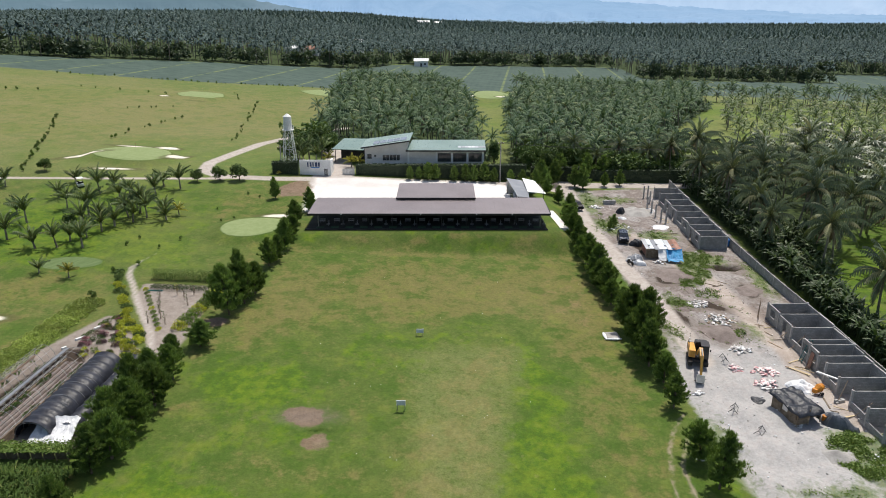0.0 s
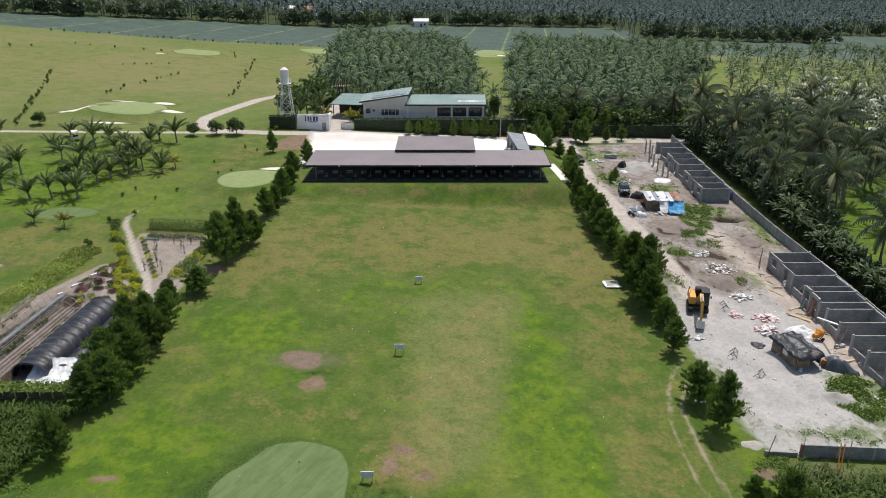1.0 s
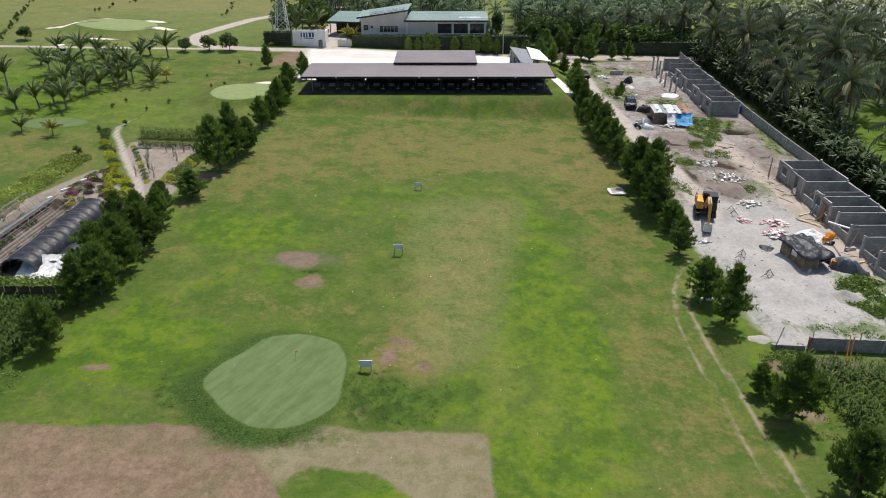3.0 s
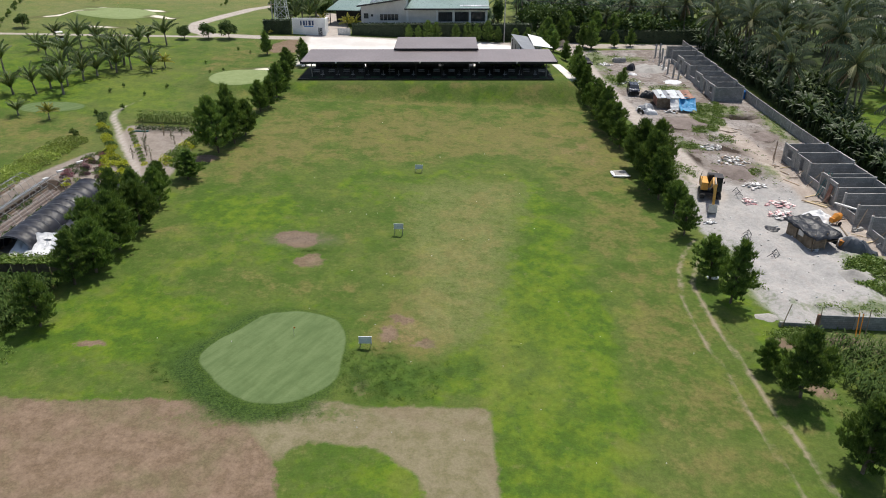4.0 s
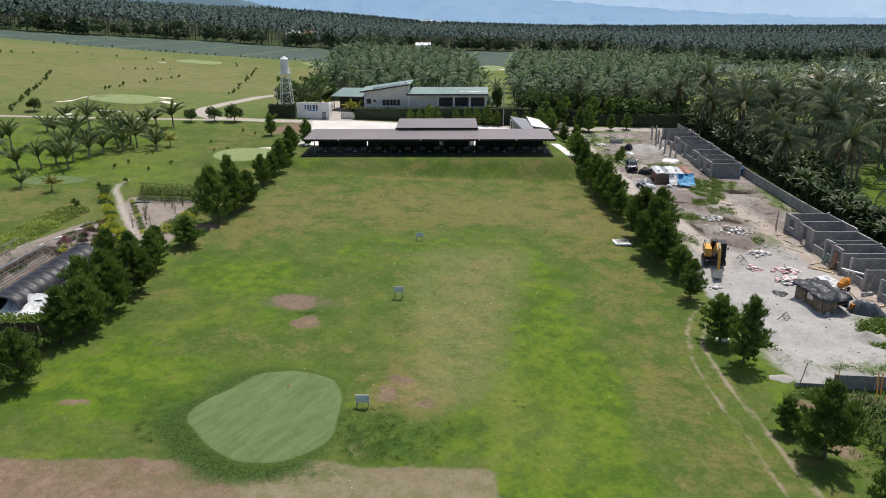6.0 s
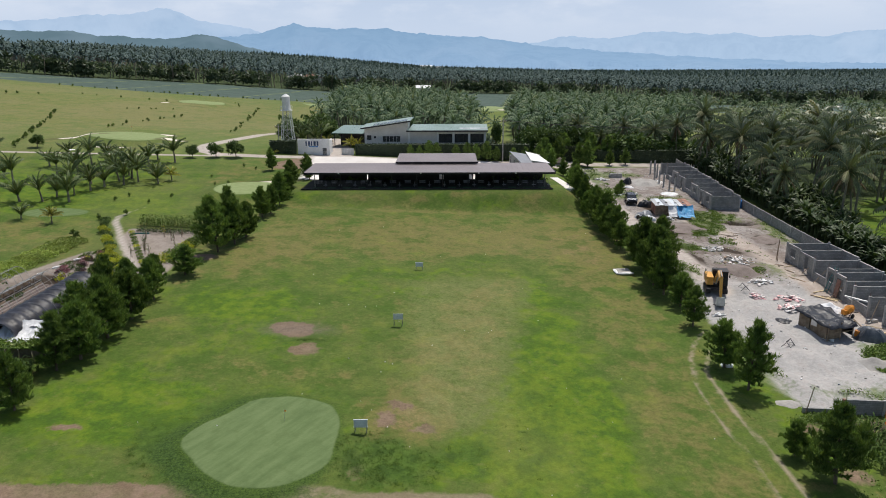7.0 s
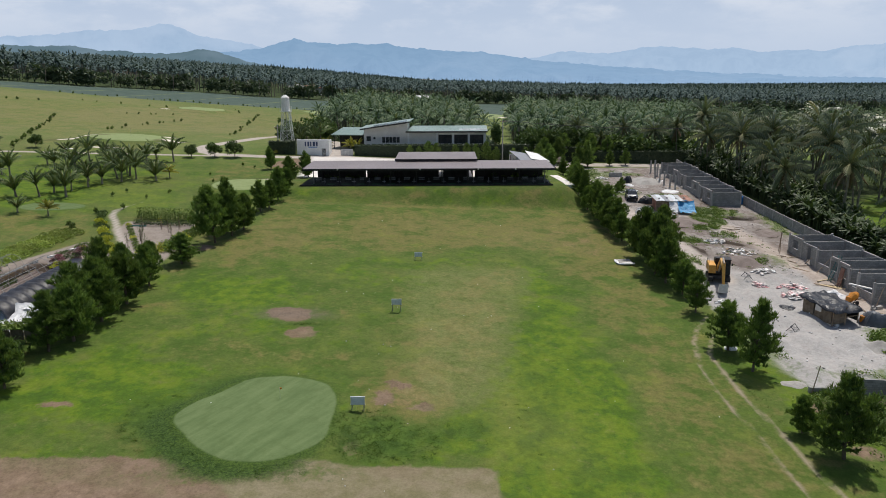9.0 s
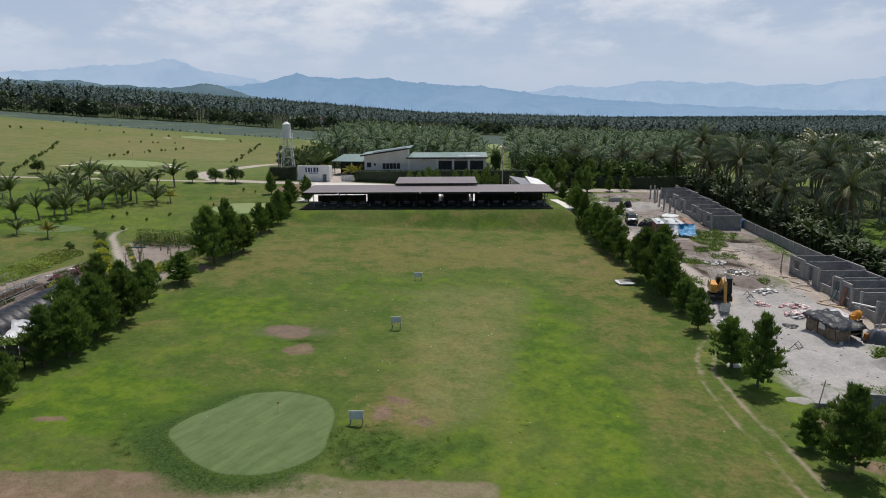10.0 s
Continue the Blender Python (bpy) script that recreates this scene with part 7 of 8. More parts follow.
def leafy_shapes(seed, hgt, lobes, leaf, n, trunk_r=0.1, squat=1.0):
    """A broad-leaved tree or bush: forked limbs, and leaves gathered round their ends."""
    rng = random.Random(seed)
    st, lf = Shape(), Shape()
    fork = Vector((0, 0, hgt * 0.2))
    st.tube((0, 0, -0.1), fork, trunk_r, trunk_r * 0.7, 7)
    for k in range(lobes):
        a, r = 2.4 * k + rng.uniform(-0.4, 0.4), hgt * rng.uniform(0.08, 0.27) * squat
        c = Vector((math.cos(a) * r, math.sin(a) * r, hgt * rng.uniform(0.32, 0.86)))
        st.tube(fork, c, trunk_r * 0.45, trunk_r * 0.15, 5, False)
        s = hgt * rng.uniform(0.13, 0.22)
        for _ in range(n // lobes):
            d = Vector((rng.gauss(0, 1), rng.gauss(0, 1), rng.gauss(0, 0.8))).normalized() * s * rng.uniform(0.45, 1.1)
            leaf_quad(lf, c + Vector((d.x * squat, d.y * squat, d.z)), leaf * rng.uniform(0.7, 1.3), rng)
    return st, lf


# pines along both sides of the range
PINE_LABELS = ["bushy dark green young pine beside the range", "upright dark green young pine beside the range"]
pines = []
for k, (hg, wd) in enumerate(((5.4, 1.9), (6.2, 1.9), (4.6, 1.7), (5.8, 2.1))):
    tr, cr = pine_shapes(10 + k, hg, wd, 2200)
    th = thing("pine_tree", pose(0, 0, -200), PINE_LABELS[k % 2], "pine tree", "pines lining the range")
    part("trunk", tr, M["bark"], th)
    part("crown", cr, M["pine"], th)
    pines.append(th)
# x, y, scale
LEFT_PINES = [(-33.6, 49.4, 0.72), (-33.7, 55.8, 0.80), (-32.7, 58.0, 1.05), (-33.9, 60.4, 1.02), (-32.3, 62.4, 1.05), (-33.5, 65.0, 0.96), (-31.9, 66.9, 1.02), (-32.9, 69.6, 0.79), (-31.7, 72.0, 0.74),
              (-31.0, 79.6, 0.58), (-33.0, 75.4, 0.7), (-29.8, 88.4, 1.06), (-28.6, 91.8, 0.95), (-30.0, 93.4, 0.95), (-27.9, 95.0, 0.85), (-28.2, 105.2, 0.78), (-27.4, 107.4, 0.7), (-27.2, 112.6, 0.78), (-26.6, 116.6, 0.75), (-27.0, 121.2, 0.7),
              (-38.5, 47.2, 0.55), (-36.8, 44.0, 0.6)]
RIGHT_PINES = [(23.8, 128.0, 0.72), (24.0, 124.2, 0.72), (23.6, 120.4, 0.75), (24.2, 117.0, 0.72), (23.9, 113.6, 0.72), (24.6, 110.4, 0.78), (24.3, 107.2, 0.82), (24.9, 104.2, 0.85), (24.6, 101.2, 0.85), (25.3, 98.4, 0.82), (25.2, 95.6, 0.72),
               (26.2, 92.6, 0.65), (26.4, 88.0, 1.3), (27.2, 85.6, 1.1), (25.8, 81.5, 1.2), (26.2, 78.6, 1.0), (27.0, 74.9, 0.75), (26.6, 69.6, 0.66), (26.5, 60.6, 0.84), (27.0, 56.4, 0.84), (26.5, 46.7, 0.55), (27.8, 43.5, 0.92), (28.7, 36.0, 0.98), (25.2, 132.5, 0.7), (26.0, 136.0, 0.7)]
rng = random.Random(5)
for i, (x, y, s) in enumerate(LEFT_PINES + RIGHT_PINES):
    src, broad = pines[i % 4], 1.55 if i == 9 else 1.0
    copy_thing(src, pose(x, y, h(x, y) - 0.03, rng.uniform(-3, 3), rng.uniform(-3, 3), rng.uniform(0, 360)) @ Matrix.Diagonal((s * broad * rng.uniform(1.0, 1.2), s * broad * rng.uniform(1.0, 1.2), s * rng.uniform(1.05, 1.3), 1)))
for p in pines:
    for o in (*p.children_recursive, p):
        bpy.data.objects.remove(o)

# ---- palms, groves and gardens ----
def scatter(name, variants, spots, mat, label, category, kind="stuff"):
    """One mesh of many plants: each spot is x, y, sink, scale, turn, tilt, and takes one of the variants."""
    packs = []
    for sh in variants:
        V = np.array(sh.v, np.float32)
        L = np.array([len(f) for f in sh.f], np.int32)
        I = np.array([i for f in sh.f for i in f], np.int32)
        packs.append((V, L, I))
    vs, ls, ids, base = [], [], [], 0
    S = np.array(spots, float)
    Z = land(S[:, 0], S[:, 1]) - S[:, 2]
    for k in range(len(S)):
        V, L, I = packs[k % len(packs)]
        s, a, tl = S[k, 3], S[k, 4], S[k, 5]
        c, d = math.cos(a), math.sin(a)
        R = np.array([[c, -d, tl], [d, c, tl * 0.6], [-tl * 0.3, 0, 1]], np.float32) * s
        vs.append(V @ R.T + np.array([S[k, 0], S[k, 1], Z[k]], np.float32))
        ls.append(L)
        ids.append(I + base)
        base += len(V)
    V, L, I = np.concatenate(vs), np.concatenate(ls), np.concatenate(ids)
    me = bpy.data.meshes.new(name)
    me.vertices.add(len(V))
    me.vertices.foreach_set("co", V.astype(np.float32).ravel())
    me.loops.add(len(I))
    me.loops.foreach_set("vertex_index", I.astype(np.int32))
    me.polygons.add(len(L))
    me.polygons.foreach_set("loop_start", np.concatenate([[0], np.cumsum(L)[:-1]]).astype(np.int32))
    me.materials.append(mat)
    me.update(calc_edges=True)
    return tagged(new(name, me), label, category, kind=kind)


def spread(x0, x1, y0, y1, step, keep, rng, jitter=0.42):
    """Uneven grid of places for which keep(x, y) holds."""
    out = []
    for j in range(int((y1 - y0) / step)):
        for i in range(int((x1 - x0) / step)):
            x, y = x0 + (i + 0.5 + rng.uniform(-jitter, jitter) + 0.5 * (j % 2)) * step, y0 + (j + 0.5 + rng.uniform(-jitter, jitter)) * step
            out.append((x, y))
    P = np.array(out)
    return P[keep(P[:, 0], P[:, 1])]


def stand(variants_n, hgt, fronds, length, leaflets, width, r, seed, sides=4):
    """Trunks and crowns of coconut palms that stand too close to count."""
    rng = random.Random(seed)
    trunks, crowns = [], []
    for _ in range(variants_n):
        H = hgt * rng.uniform(0.8, 1.12)
        top = (rng.uniform(-0.08, 0.08) * H, rng.uniform(-0.08, 0.08) * H, H)
        trunks.append(Shape().bent([(0, 0, 0), (top[0] * 0.3, top[1] * 0.3, H * 0.5), top], r * 1.3, r * 0.8, sides) if sides > 3 else Shape().tube((0, 0, 0), top, r * 1.3, r * 0.8, 3, False))
        crowns.append(lifted(palm_fronds(rng, fronds, length * rng.uniform(0.88, 1.1), rng.uniform(1.0, 1.4), leaflets, width, 1.45, -0.25)[0], top))
    return trunks, crowns


def grove(name, P, hgt, fronds, length, leaflets, width, seed, label, mat, r=0.15, sides=4, kinds=6, vary=0.18):
    rng = random.Random(seed)
    trunks, crowns = stand(kinds, hgt, fronds, length, leaflets, width, r, seed, sides)
    spots = [(x, y, 0.2, rng.uniform(1 - vary, 1 + vary), rng.uniform(0, 6.28), rng.uniform(-0.07, 0.07)) for x, y in P]
    scatter(name + "_trunks", trunks, spots, M["palm_bark"], "slender grey trunks of " + label, "palm grove")
    scatter(name + "_crowns", crowns, spots, mat, "feathery crowns of " + label, "palm grove")


def far_wood(x, y):
    return (y > np.interp(x, WOOD_X, WOOD_Y)) & (np.abs(x) < 0.66 * y + 25)


EAST = [(86, 198), (91, 216), (103, 254), (118, 290), (124, 338), (300, 330), (300, 190), (125, 182)]
rng = random.Random(11)
P = np.concatenate([spread(-45, 15, 175, 335, 5.3, lambda x, y: poly_sd(x, y, GROVE_W) < 0, rng), spread(15, 115, 163, 335, 5.3, lambda x, y: (poly_sd(x, y, GROVE_C) < 0) & (y > 172), rng),
                    spread(-45, 250, 322, 338, 5.5, lambda x, y: (y > 322) & ~((x > 8) & (x < 36)), rng)])
grove("palm_grove", P, 7.2, 15, 3.7, 6, 0.6, 12, "coconut palms round the fairways", M["palm"])
edge_band = spread(-45, 118, 172, 332, 3.6, lambda x, y: (np.abs(np.minimum(poly_sd(x, y, GROVE_W), poly_sd(x, y, GROVE_C)) + 2.5) < 2.5) & (y > 174) & ~((x > 6) & (x < 30) & (y > 185)), rng)
grove("low_palms", edge_band, 1.7, 13, 3.4, 6, 0.6, 18, "short coconut palms at the edge of the groves", M["palm"])
P = spread(82, 300, 180, 335, 7.4, lambda x, y: poly_sd(x, y, EAST) < 0, rng)
grove("young_grove", P, 4.0, 13, 3.0, 6, 0.5, 13, "younger coconut palms on open grass", M["young_palm"])
P = spread(74, 140, 112, 182, 7.0, lambda x, y: (x > 92 - 0.1 * y) & (x < 0.75 * y + 30), rng)
grove("side_grove", P, 8.8, 21, 4.8, 8, 0.72, 14, "tall coconut palms beyond the boundary wall", M["old_palm"])
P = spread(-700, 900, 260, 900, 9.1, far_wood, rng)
grove("far_grove", P, 9.5, 11, 4.4, 2, 1.0, 15, "dense coconut palms beyond the farm fields", M["hazed_palm"], 0.2, 3, 5)
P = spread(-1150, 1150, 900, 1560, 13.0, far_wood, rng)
grove("distant_grove", P, 12.5, 8, 6.2, 1, 2.0, 16, "distant coconut palms towards the mountains", M["hazed_palm"], 0.3, 3, 4)
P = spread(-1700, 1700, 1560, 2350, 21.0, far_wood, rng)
grove("skyline_grove", P, 8.5, 8, 9.0, 1, 3.4, 17, "palm forest on the skyline", M["hazed_palm"], 0.4, 3, 4)
# broad-leaved trees mixed into the edge of the far wood
bush = [leafy_shapes(60 + k, 8.0, 8, 0.8, 170, 0.2, 1.3)[1] for k in range(3)]
P = np.array([(x, float(np.interp(x, WOOD_X, WOOD_Y)) + rng.uniform(-1, 14)) for x in [rng.uniform(-330, 420) for _ in range(420)]])
scatter("wood_edge", bush, [(x, y, 0.3, rng.uniform(0.55, 1.35), rng.uniform(0, 6.28), 0) for x, y in P], M["far_leaf"], "leafy dark trees along the edge of the palm forest", "trees")
P = [(rng.uniform(20, 66), rng.uniform(163, 186)) for _ in range(60)] + [(rng.uniform(-44, -30), rng.uniform(188, 200)) for _ in range(8)]
scatter("grove_edge", bush, [(x, y, 0.2, rng.uniform(0.45, 0.95), rng.uniform(0, 6.28), 0) for x, y in P], M["broadleaf"], "leafy green trees in front of the palm grove", "trees")

# far houses between field and forest
for x, y, w, d, z, rf in ((-93.5, 500, 14, 8, 4.0, "rust"), (-103, 494, 9, 7, 4.0, "white_paint"), (-14.5, 476, 9, 6, 3.5, "white_paint"), (-66, 560, 7, 6, 9, "zinc"), (-40, 1500, 26, 14, 14, "white_paint"), (-10, 1530, 16, 12, 13, "zinc")):
    th = thing("farmhouse", pose(x, y, h(x, y)), "small far farmhouse with pale metal roof among trees", "house", "far farmhouses")
    part("wall", Shape().box(-w / 2, w / 2, -d / 2, d / 2, -0.5, z), M["white_paint"], th)
    part("roof", Shape().add([(-w / 2 - 0.5, -d / 2 - 0.5, z), (w / 2 + 0.5, -d / 2 - 0.5, z), (w / 2 + 0.5, 0, z + d * 0.28), (-w / 2 - 0.5, 0, z + d * 0.28), (w / 2 + 0.5, d / 2 + 0.5, z), (-w / 2 - 0.5, d / 2 + 0.5, z)],
                             [(0, 1, 2, 3), (3, 2, 4, 5), (0, 3, 5), (1, 4, 2), (0, 5, 4, 1)]), M[rf], th)
    part("door", Shape().box(-0.5, 0.5, -d / 2 - 0.06, -d / 2 - 0.002, 0, 2.1), M["dark_steel"], th)
    part("window", Shape().box(w * 0.2, w * 0.2 + 1.4, -d / 2 - 0.05, -d / 2 - 0.002, 1.0, 2.2), M["glass"], th)

# tall palms and bananas along the boundary wall
tall = [palm_thing("coconut_palm", 30 + k, (9.8, 8.4, 10.8, 7.6)[k], 24, 5.5, 1.35, 13, 0.78, M["old_palm"], ("tall coconut palm leaning over the boundary wall", "coconut palm with drooping crown behind the wall")[k % 2], "coconut palms by the wall", 0.15) for k in range(4)]
rng = random.Random(21)
spots = [(60.8, 66), (68, 113.6), (67.4, 122.2), (63.2, 92), (73.6, 101), (62.8, 108), (76.5, 110), (59.4, 118), (73, 121), (60.6, 126), (69, 129), (63.4, 133), (75, 133), (58.6, 138), (67.5, 140), (72.5, 146), (61.5, 146), (57.2, 151), (66, 152.5), (77, 152), (60.8, 160), (70.5, 160), (65, 167), (76, 165), (55, 165), (49, 165.5), (43, 166), (37, 165), (82, 142), (81, 128), (84, 117), (66.5, 85), (32, 168), (84, 158), (57.8, 157), (80, 147), (63, 156), (70, 153), (79, 136), (60, 131)]
for i, (x, y) in enumerate(spots):
    s = rng.uniform(0.9, 1.18) * (0.75 if y > 158 else 1.0)
    copy_thing(tall[i % 4], pose(x, y, h(x, y) - 0.1, rng.uniform(-5, 5), rng.uniform(-5, 5), rng.uniform(0, 360)) @ Matrix.Scale(s, 4))
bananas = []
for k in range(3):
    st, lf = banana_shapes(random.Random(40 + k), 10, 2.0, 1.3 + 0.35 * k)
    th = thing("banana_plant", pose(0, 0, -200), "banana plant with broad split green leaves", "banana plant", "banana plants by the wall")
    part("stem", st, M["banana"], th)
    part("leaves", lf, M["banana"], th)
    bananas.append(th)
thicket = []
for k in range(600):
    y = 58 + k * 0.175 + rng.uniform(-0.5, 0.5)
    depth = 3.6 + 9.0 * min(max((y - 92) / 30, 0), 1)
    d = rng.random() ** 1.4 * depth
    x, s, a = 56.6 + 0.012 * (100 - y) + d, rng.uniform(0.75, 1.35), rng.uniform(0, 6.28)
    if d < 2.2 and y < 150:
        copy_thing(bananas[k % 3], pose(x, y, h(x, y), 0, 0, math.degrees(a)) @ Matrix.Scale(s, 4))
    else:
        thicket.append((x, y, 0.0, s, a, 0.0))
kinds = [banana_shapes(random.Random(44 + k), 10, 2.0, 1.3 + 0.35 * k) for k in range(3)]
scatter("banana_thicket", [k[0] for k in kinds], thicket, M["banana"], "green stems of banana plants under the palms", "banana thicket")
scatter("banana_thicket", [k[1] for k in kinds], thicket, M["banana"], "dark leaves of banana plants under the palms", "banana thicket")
for k in range(26):
    x, y = rng.uniform(30, 66), rng.uniform(162.5, 166)
    copy_thing(bananas[k % 3], pose(x, y, h(x, y), 0, 0, rng.uniform(0, 360)) @ Matrix.Scale(rng.uniform(0.9, 1.3), 4))
# young palms on the course
young = [palm_thing("young_palm", 50 + k, (1.9, 2.5, 1.3)[k], 15, 3.5, 1.05, 11, 0.55, M["young_palm"], ("young coconut palm on mown grass", "bushy young coconut palm on the course", "short young coconut palm on the course")[k], "young palms on the course", 0.15, 0.85) for k in range(3)]
spots = [(-89.4, 137.9), (-77.1, 142.1), (-69.6, 136.4), (-67.6, 138.6), (-76.1, 133.1), (-71.5, 127.1), (-73.8, 111.3), (-67.5, 108.3), (-64.2, 109.0), (-60.2, 109.4), (-78.7, 123.0), (-74.8, 119.2), (-60.4, 116.9), (-59.4, 119.8), (-58.8, 124.3), (-59.0, 129.0), (-51.6, 123.9), (-55.5, 124.6),
         (-64.5, 119.1), (-59.3, 143.4), (-55.3, 142.1), (-58.9, 137.7), (-64.8, 134.7), (-62.0, 133.0), (-61.6, 113.8), (-63.5, 112.0), (-57.6, 126.8), (-57.0, 122.0), (-53.0, 127.0), (-85, 128), (-87, 117), (-81, 112), (-66, 124), (-62.5, 121.5), (-80.5, 104.5)]
for i, (x, y) in enumerate(spots):
    copy_thing(young[(i * 5) % 3], pose(x, y, h(x, y) - 0.05, rng.uniform(-5, 5), rng.uniform(-5, 5), rng.uniform(0, 360)) @ Matrix.Scale(rng.uniform(0.78, 1.12), 4))
copy_thing(young[2], pose(-61.8, 99.0, h(-61.8, 99), 0, 0, 40) @ Matrix.Scale(0.62, 4))
yel = palm_thing("yellow_palm", 57, 1.4, 15, 2.0, 1.1, 14, 0.42, M["yellow_palm"], "small yellow-leaved palm on mown grass", "yellow palms", 0.1, 0.3)
for x, y, s in ((-56.8, 98.0, 0.85), (-50.2, 126.6, 0.9), (-22.2, 165.4, 1.1), (-20.6, 166.6, 1.0), (-28.5, 169, 1.0), (-37.5, 155.3, 0.35)):
    copy_thing(yel, pose(x, y, h(x, y), 0, 0, rng.uniform(0, 360)) @ Matrix.Scale(s, 4))
for x, y, s in ((-35.2, 168, 1.1), (-33.2, 170, 1.2), (-31.0, 167.2, 1.0), (-33.8, 166.0, 0.9), (-30.5, 172, 1.2), (-37, 174, 1.1)):
    copy_thing(young[1], pose(x, y, h(x, y), 0, 0, rng.uniform(0, 360)) @ Matrix.Scale(s, 4))


def tree_kind(name, seed, hgt, lobes, leaf, n, mat, label, category, group, squat=1.0, r=0.1):
    st, lf = leafy_shapes(seed, hgt, lobes, leaf, n, r, squat)
    th = thing(name, pose(0, 0, -200), label, category, group)
    part("trunk", st, M["bark"], th)
    part("crown", lf, mat, th)
    return th


round_tree = tree_kind("round_tree", 70, 3.6, 10, 0.2, 1500, M["broadleaf"], "rounded dark green tree beside the car track", "tree", "trees beside the tracks", 1.25)
tr, cr = pine_shapes(95, 4.1, 1.25, 800)
car_tree = thing("young_pine", pose(0, 0, -200), "fresh green young pine in front of the hedge", "pine tree", "young pines along the hedge")
part("trunk", tr, M["bark"], car_tree)
part("crown", cr, M["fresh_pine"], car_tree)
dark_tree = tree_kind("dark_tree", 72, 6.5, 12, 0.32, 1900, M["broadleaf"], "dense dark green tree by the entrance", "tree", "trees round the clubhouse", 1.15, 0.16)
slim_tree = tree_kind("slim_tree", 73, 8.2, 14, 0.26, 1700, M["broadleaf"], "slim tall green tree beside the clubhouse", "tree", "", 0.5, 0.12)
sapling = tree_kind("sapling", 74, 1.7, 8, 0.15, 340, M["weeds"], "small green sapling on the golf turf", "sapling", "saplings on the course", 0.95, 0.04)
for x, y, s in ((-49.2, 149.4, 1.0), (-45.1, 150.1, 1.15), (-87.2, 149.0, 0.9), (-53.6, 147.7, 0.85), (-66.5, 118.3, 0.75)):
    copy_thing(round_tree, pose(x, y, h(x, y), 0, 0, rng.uniform(0, 360)) @ Matrix.Scale(s, 4))
for x, y, s in ((-7.6, 156.2, 0.75), (-5.6, 156.8, 0.7), (-3.4, 156.4, 1.0), (-1.6, 156.9, 0.9), (2.6, 156.5, 0.85), (5.2, 156.8, 0.95), (7.2, 156.6, 0.9), (9.6, 156.9, 1.05), (11.8, 156.6, 0.8), (15.5, 155.5, 0.8), (18, 154, 0.9), (20.5, 150, 1.0), (22.6, 146.5, 1.0), (24.5, 142, 0.9),
                (23.0, 152.5, 1.1), (31.8, 153.6, 1.35), (30.2, 154.8, 1.2), (37.2, 155.6, 0.8), (41, 156.8, 0.9), (27.5, 160.4, 1.5), (34.0, 161.2, 1.5), (25.8, 156.2, 1.4), (22.5, 155.2, 1.4), (38, 162, 1.4), (32.2, 127.6, 0.5), (33.4, 129.4, 0.6)):
    copy_thing(car_tree, pose(x, y, h(x, y), 0, 0, rng.uniform(0, 360)) @ Matrix.Scale(s, 4))
for x, y, s in ((-38.5, 169.5, 0.8), (-36.0, 172, 0.9), (-29.6, 178, 0.9), (-32.0, 182, 1.0), (-16.5, 176, 0.8), (24.5, 161.5, 1.1), (30.0, 164.5, 1.2), (36.0, 168, 1.1), (21.5, 166, 1.1)):
    copy_thing(dark_tree, pose(x, y, h(x, y), 0, 0, rng.uniform(0, 360)) @ Matrix.Scale(s, 4))
copy_thing(slim_tree, pose(12.4, 166.5, h(12.4, 166.5)))
lines = [((-91.4, 147.3), (-96.9, 162.4), 11), ((-96.9, 163), (-105.2, 184.4), 12), ((-105.5, 186), (-114.3, 207.2), 9), ((-87.6, 180), (-87, 194), 4), ((-86, 197), (-81.9, 220), 6), ((-57.6, 188.9), (-61.3, 212.5), 9), ((-61.6, 215), (-69.9, 265.5), 11), ((-104, 225), (-90, 237), 5), ((-140, 262), (-100, 262), 5),
         ((-160, 290), (-130, 303), 7), ((-128, 301), (-92, 307), 14), ((-90, 308), (-40, 328), 20), ((-84, 284), (-76, 262), 4), ((-150, 240), (-140, 246), 3)]
for (ax, ay), (bx, by), k in lines:
    for i in range(k):
        f = (i + rng.uniform(0.1, 0.9)) / k
        x, y = ax + (bx - ax) * f + rng.uniform(-0.6, 0.6), ay + (by - ay) * f
        copy_thing(sapling, pose(x, y, h(x, y), 0, 0, rng.uniform(0, 360)) @ Matrix.Scale(rng.uniform(0.35, 0.75), 4))
for x, y, s in ((-44.1, 130.6, 0.4), (-41.3, 123.6, 0.45), (-45.7, 114.6, 0.5), (-47.9, 110.6, 0.45), (-52.7, 114.4, 0.45), (-53.6, 111.2, 0.5), (-48.5, 103.5, 0.6), (-39.4, 125.3, 0.4), (-40.7, 140.6, 0.5), (-37.9, 139, 0.4), (-51.2, 100.6, 0.6), (-50.1, 91.4, 0.9)):
    copy_thing(sapling, pose(x, y, h(x, y), 0, 0, rng.uniform(0, 360)) @ Matrix.Scale(s, 4))
tr, cr = pine_shapes(90, 4.4, 1.05, 700)
cone = thing("conifer", pose(-34.6, 138.8, h(-34.6, 138.8)), "slender dark conifer near the car park", "conifer", "conifers by the car park")
part("trunk", tr, M["bark"], cone)
part("crown", cr, M["pine"], cone)
for x, y, s in ((-26.4, 131.6, 1.05), (-25.4, 129.6, 0.95), (-62.5, 147, 0.5)):
    copy_thing(cone, pose(x, y, h(x, y), 0, 0, 70) @ Matrix.Scale(s, 4))
par = thing("thatched_parasol", pose(24.6, 147.4, h(24.6, 147.4)), "small thatched garden parasol beside the cart shed", "parasol")
part("post", Shape().tube((0, 0, 0), (0, 0, 2.3), 0.07, n=6), M["timber"], par)
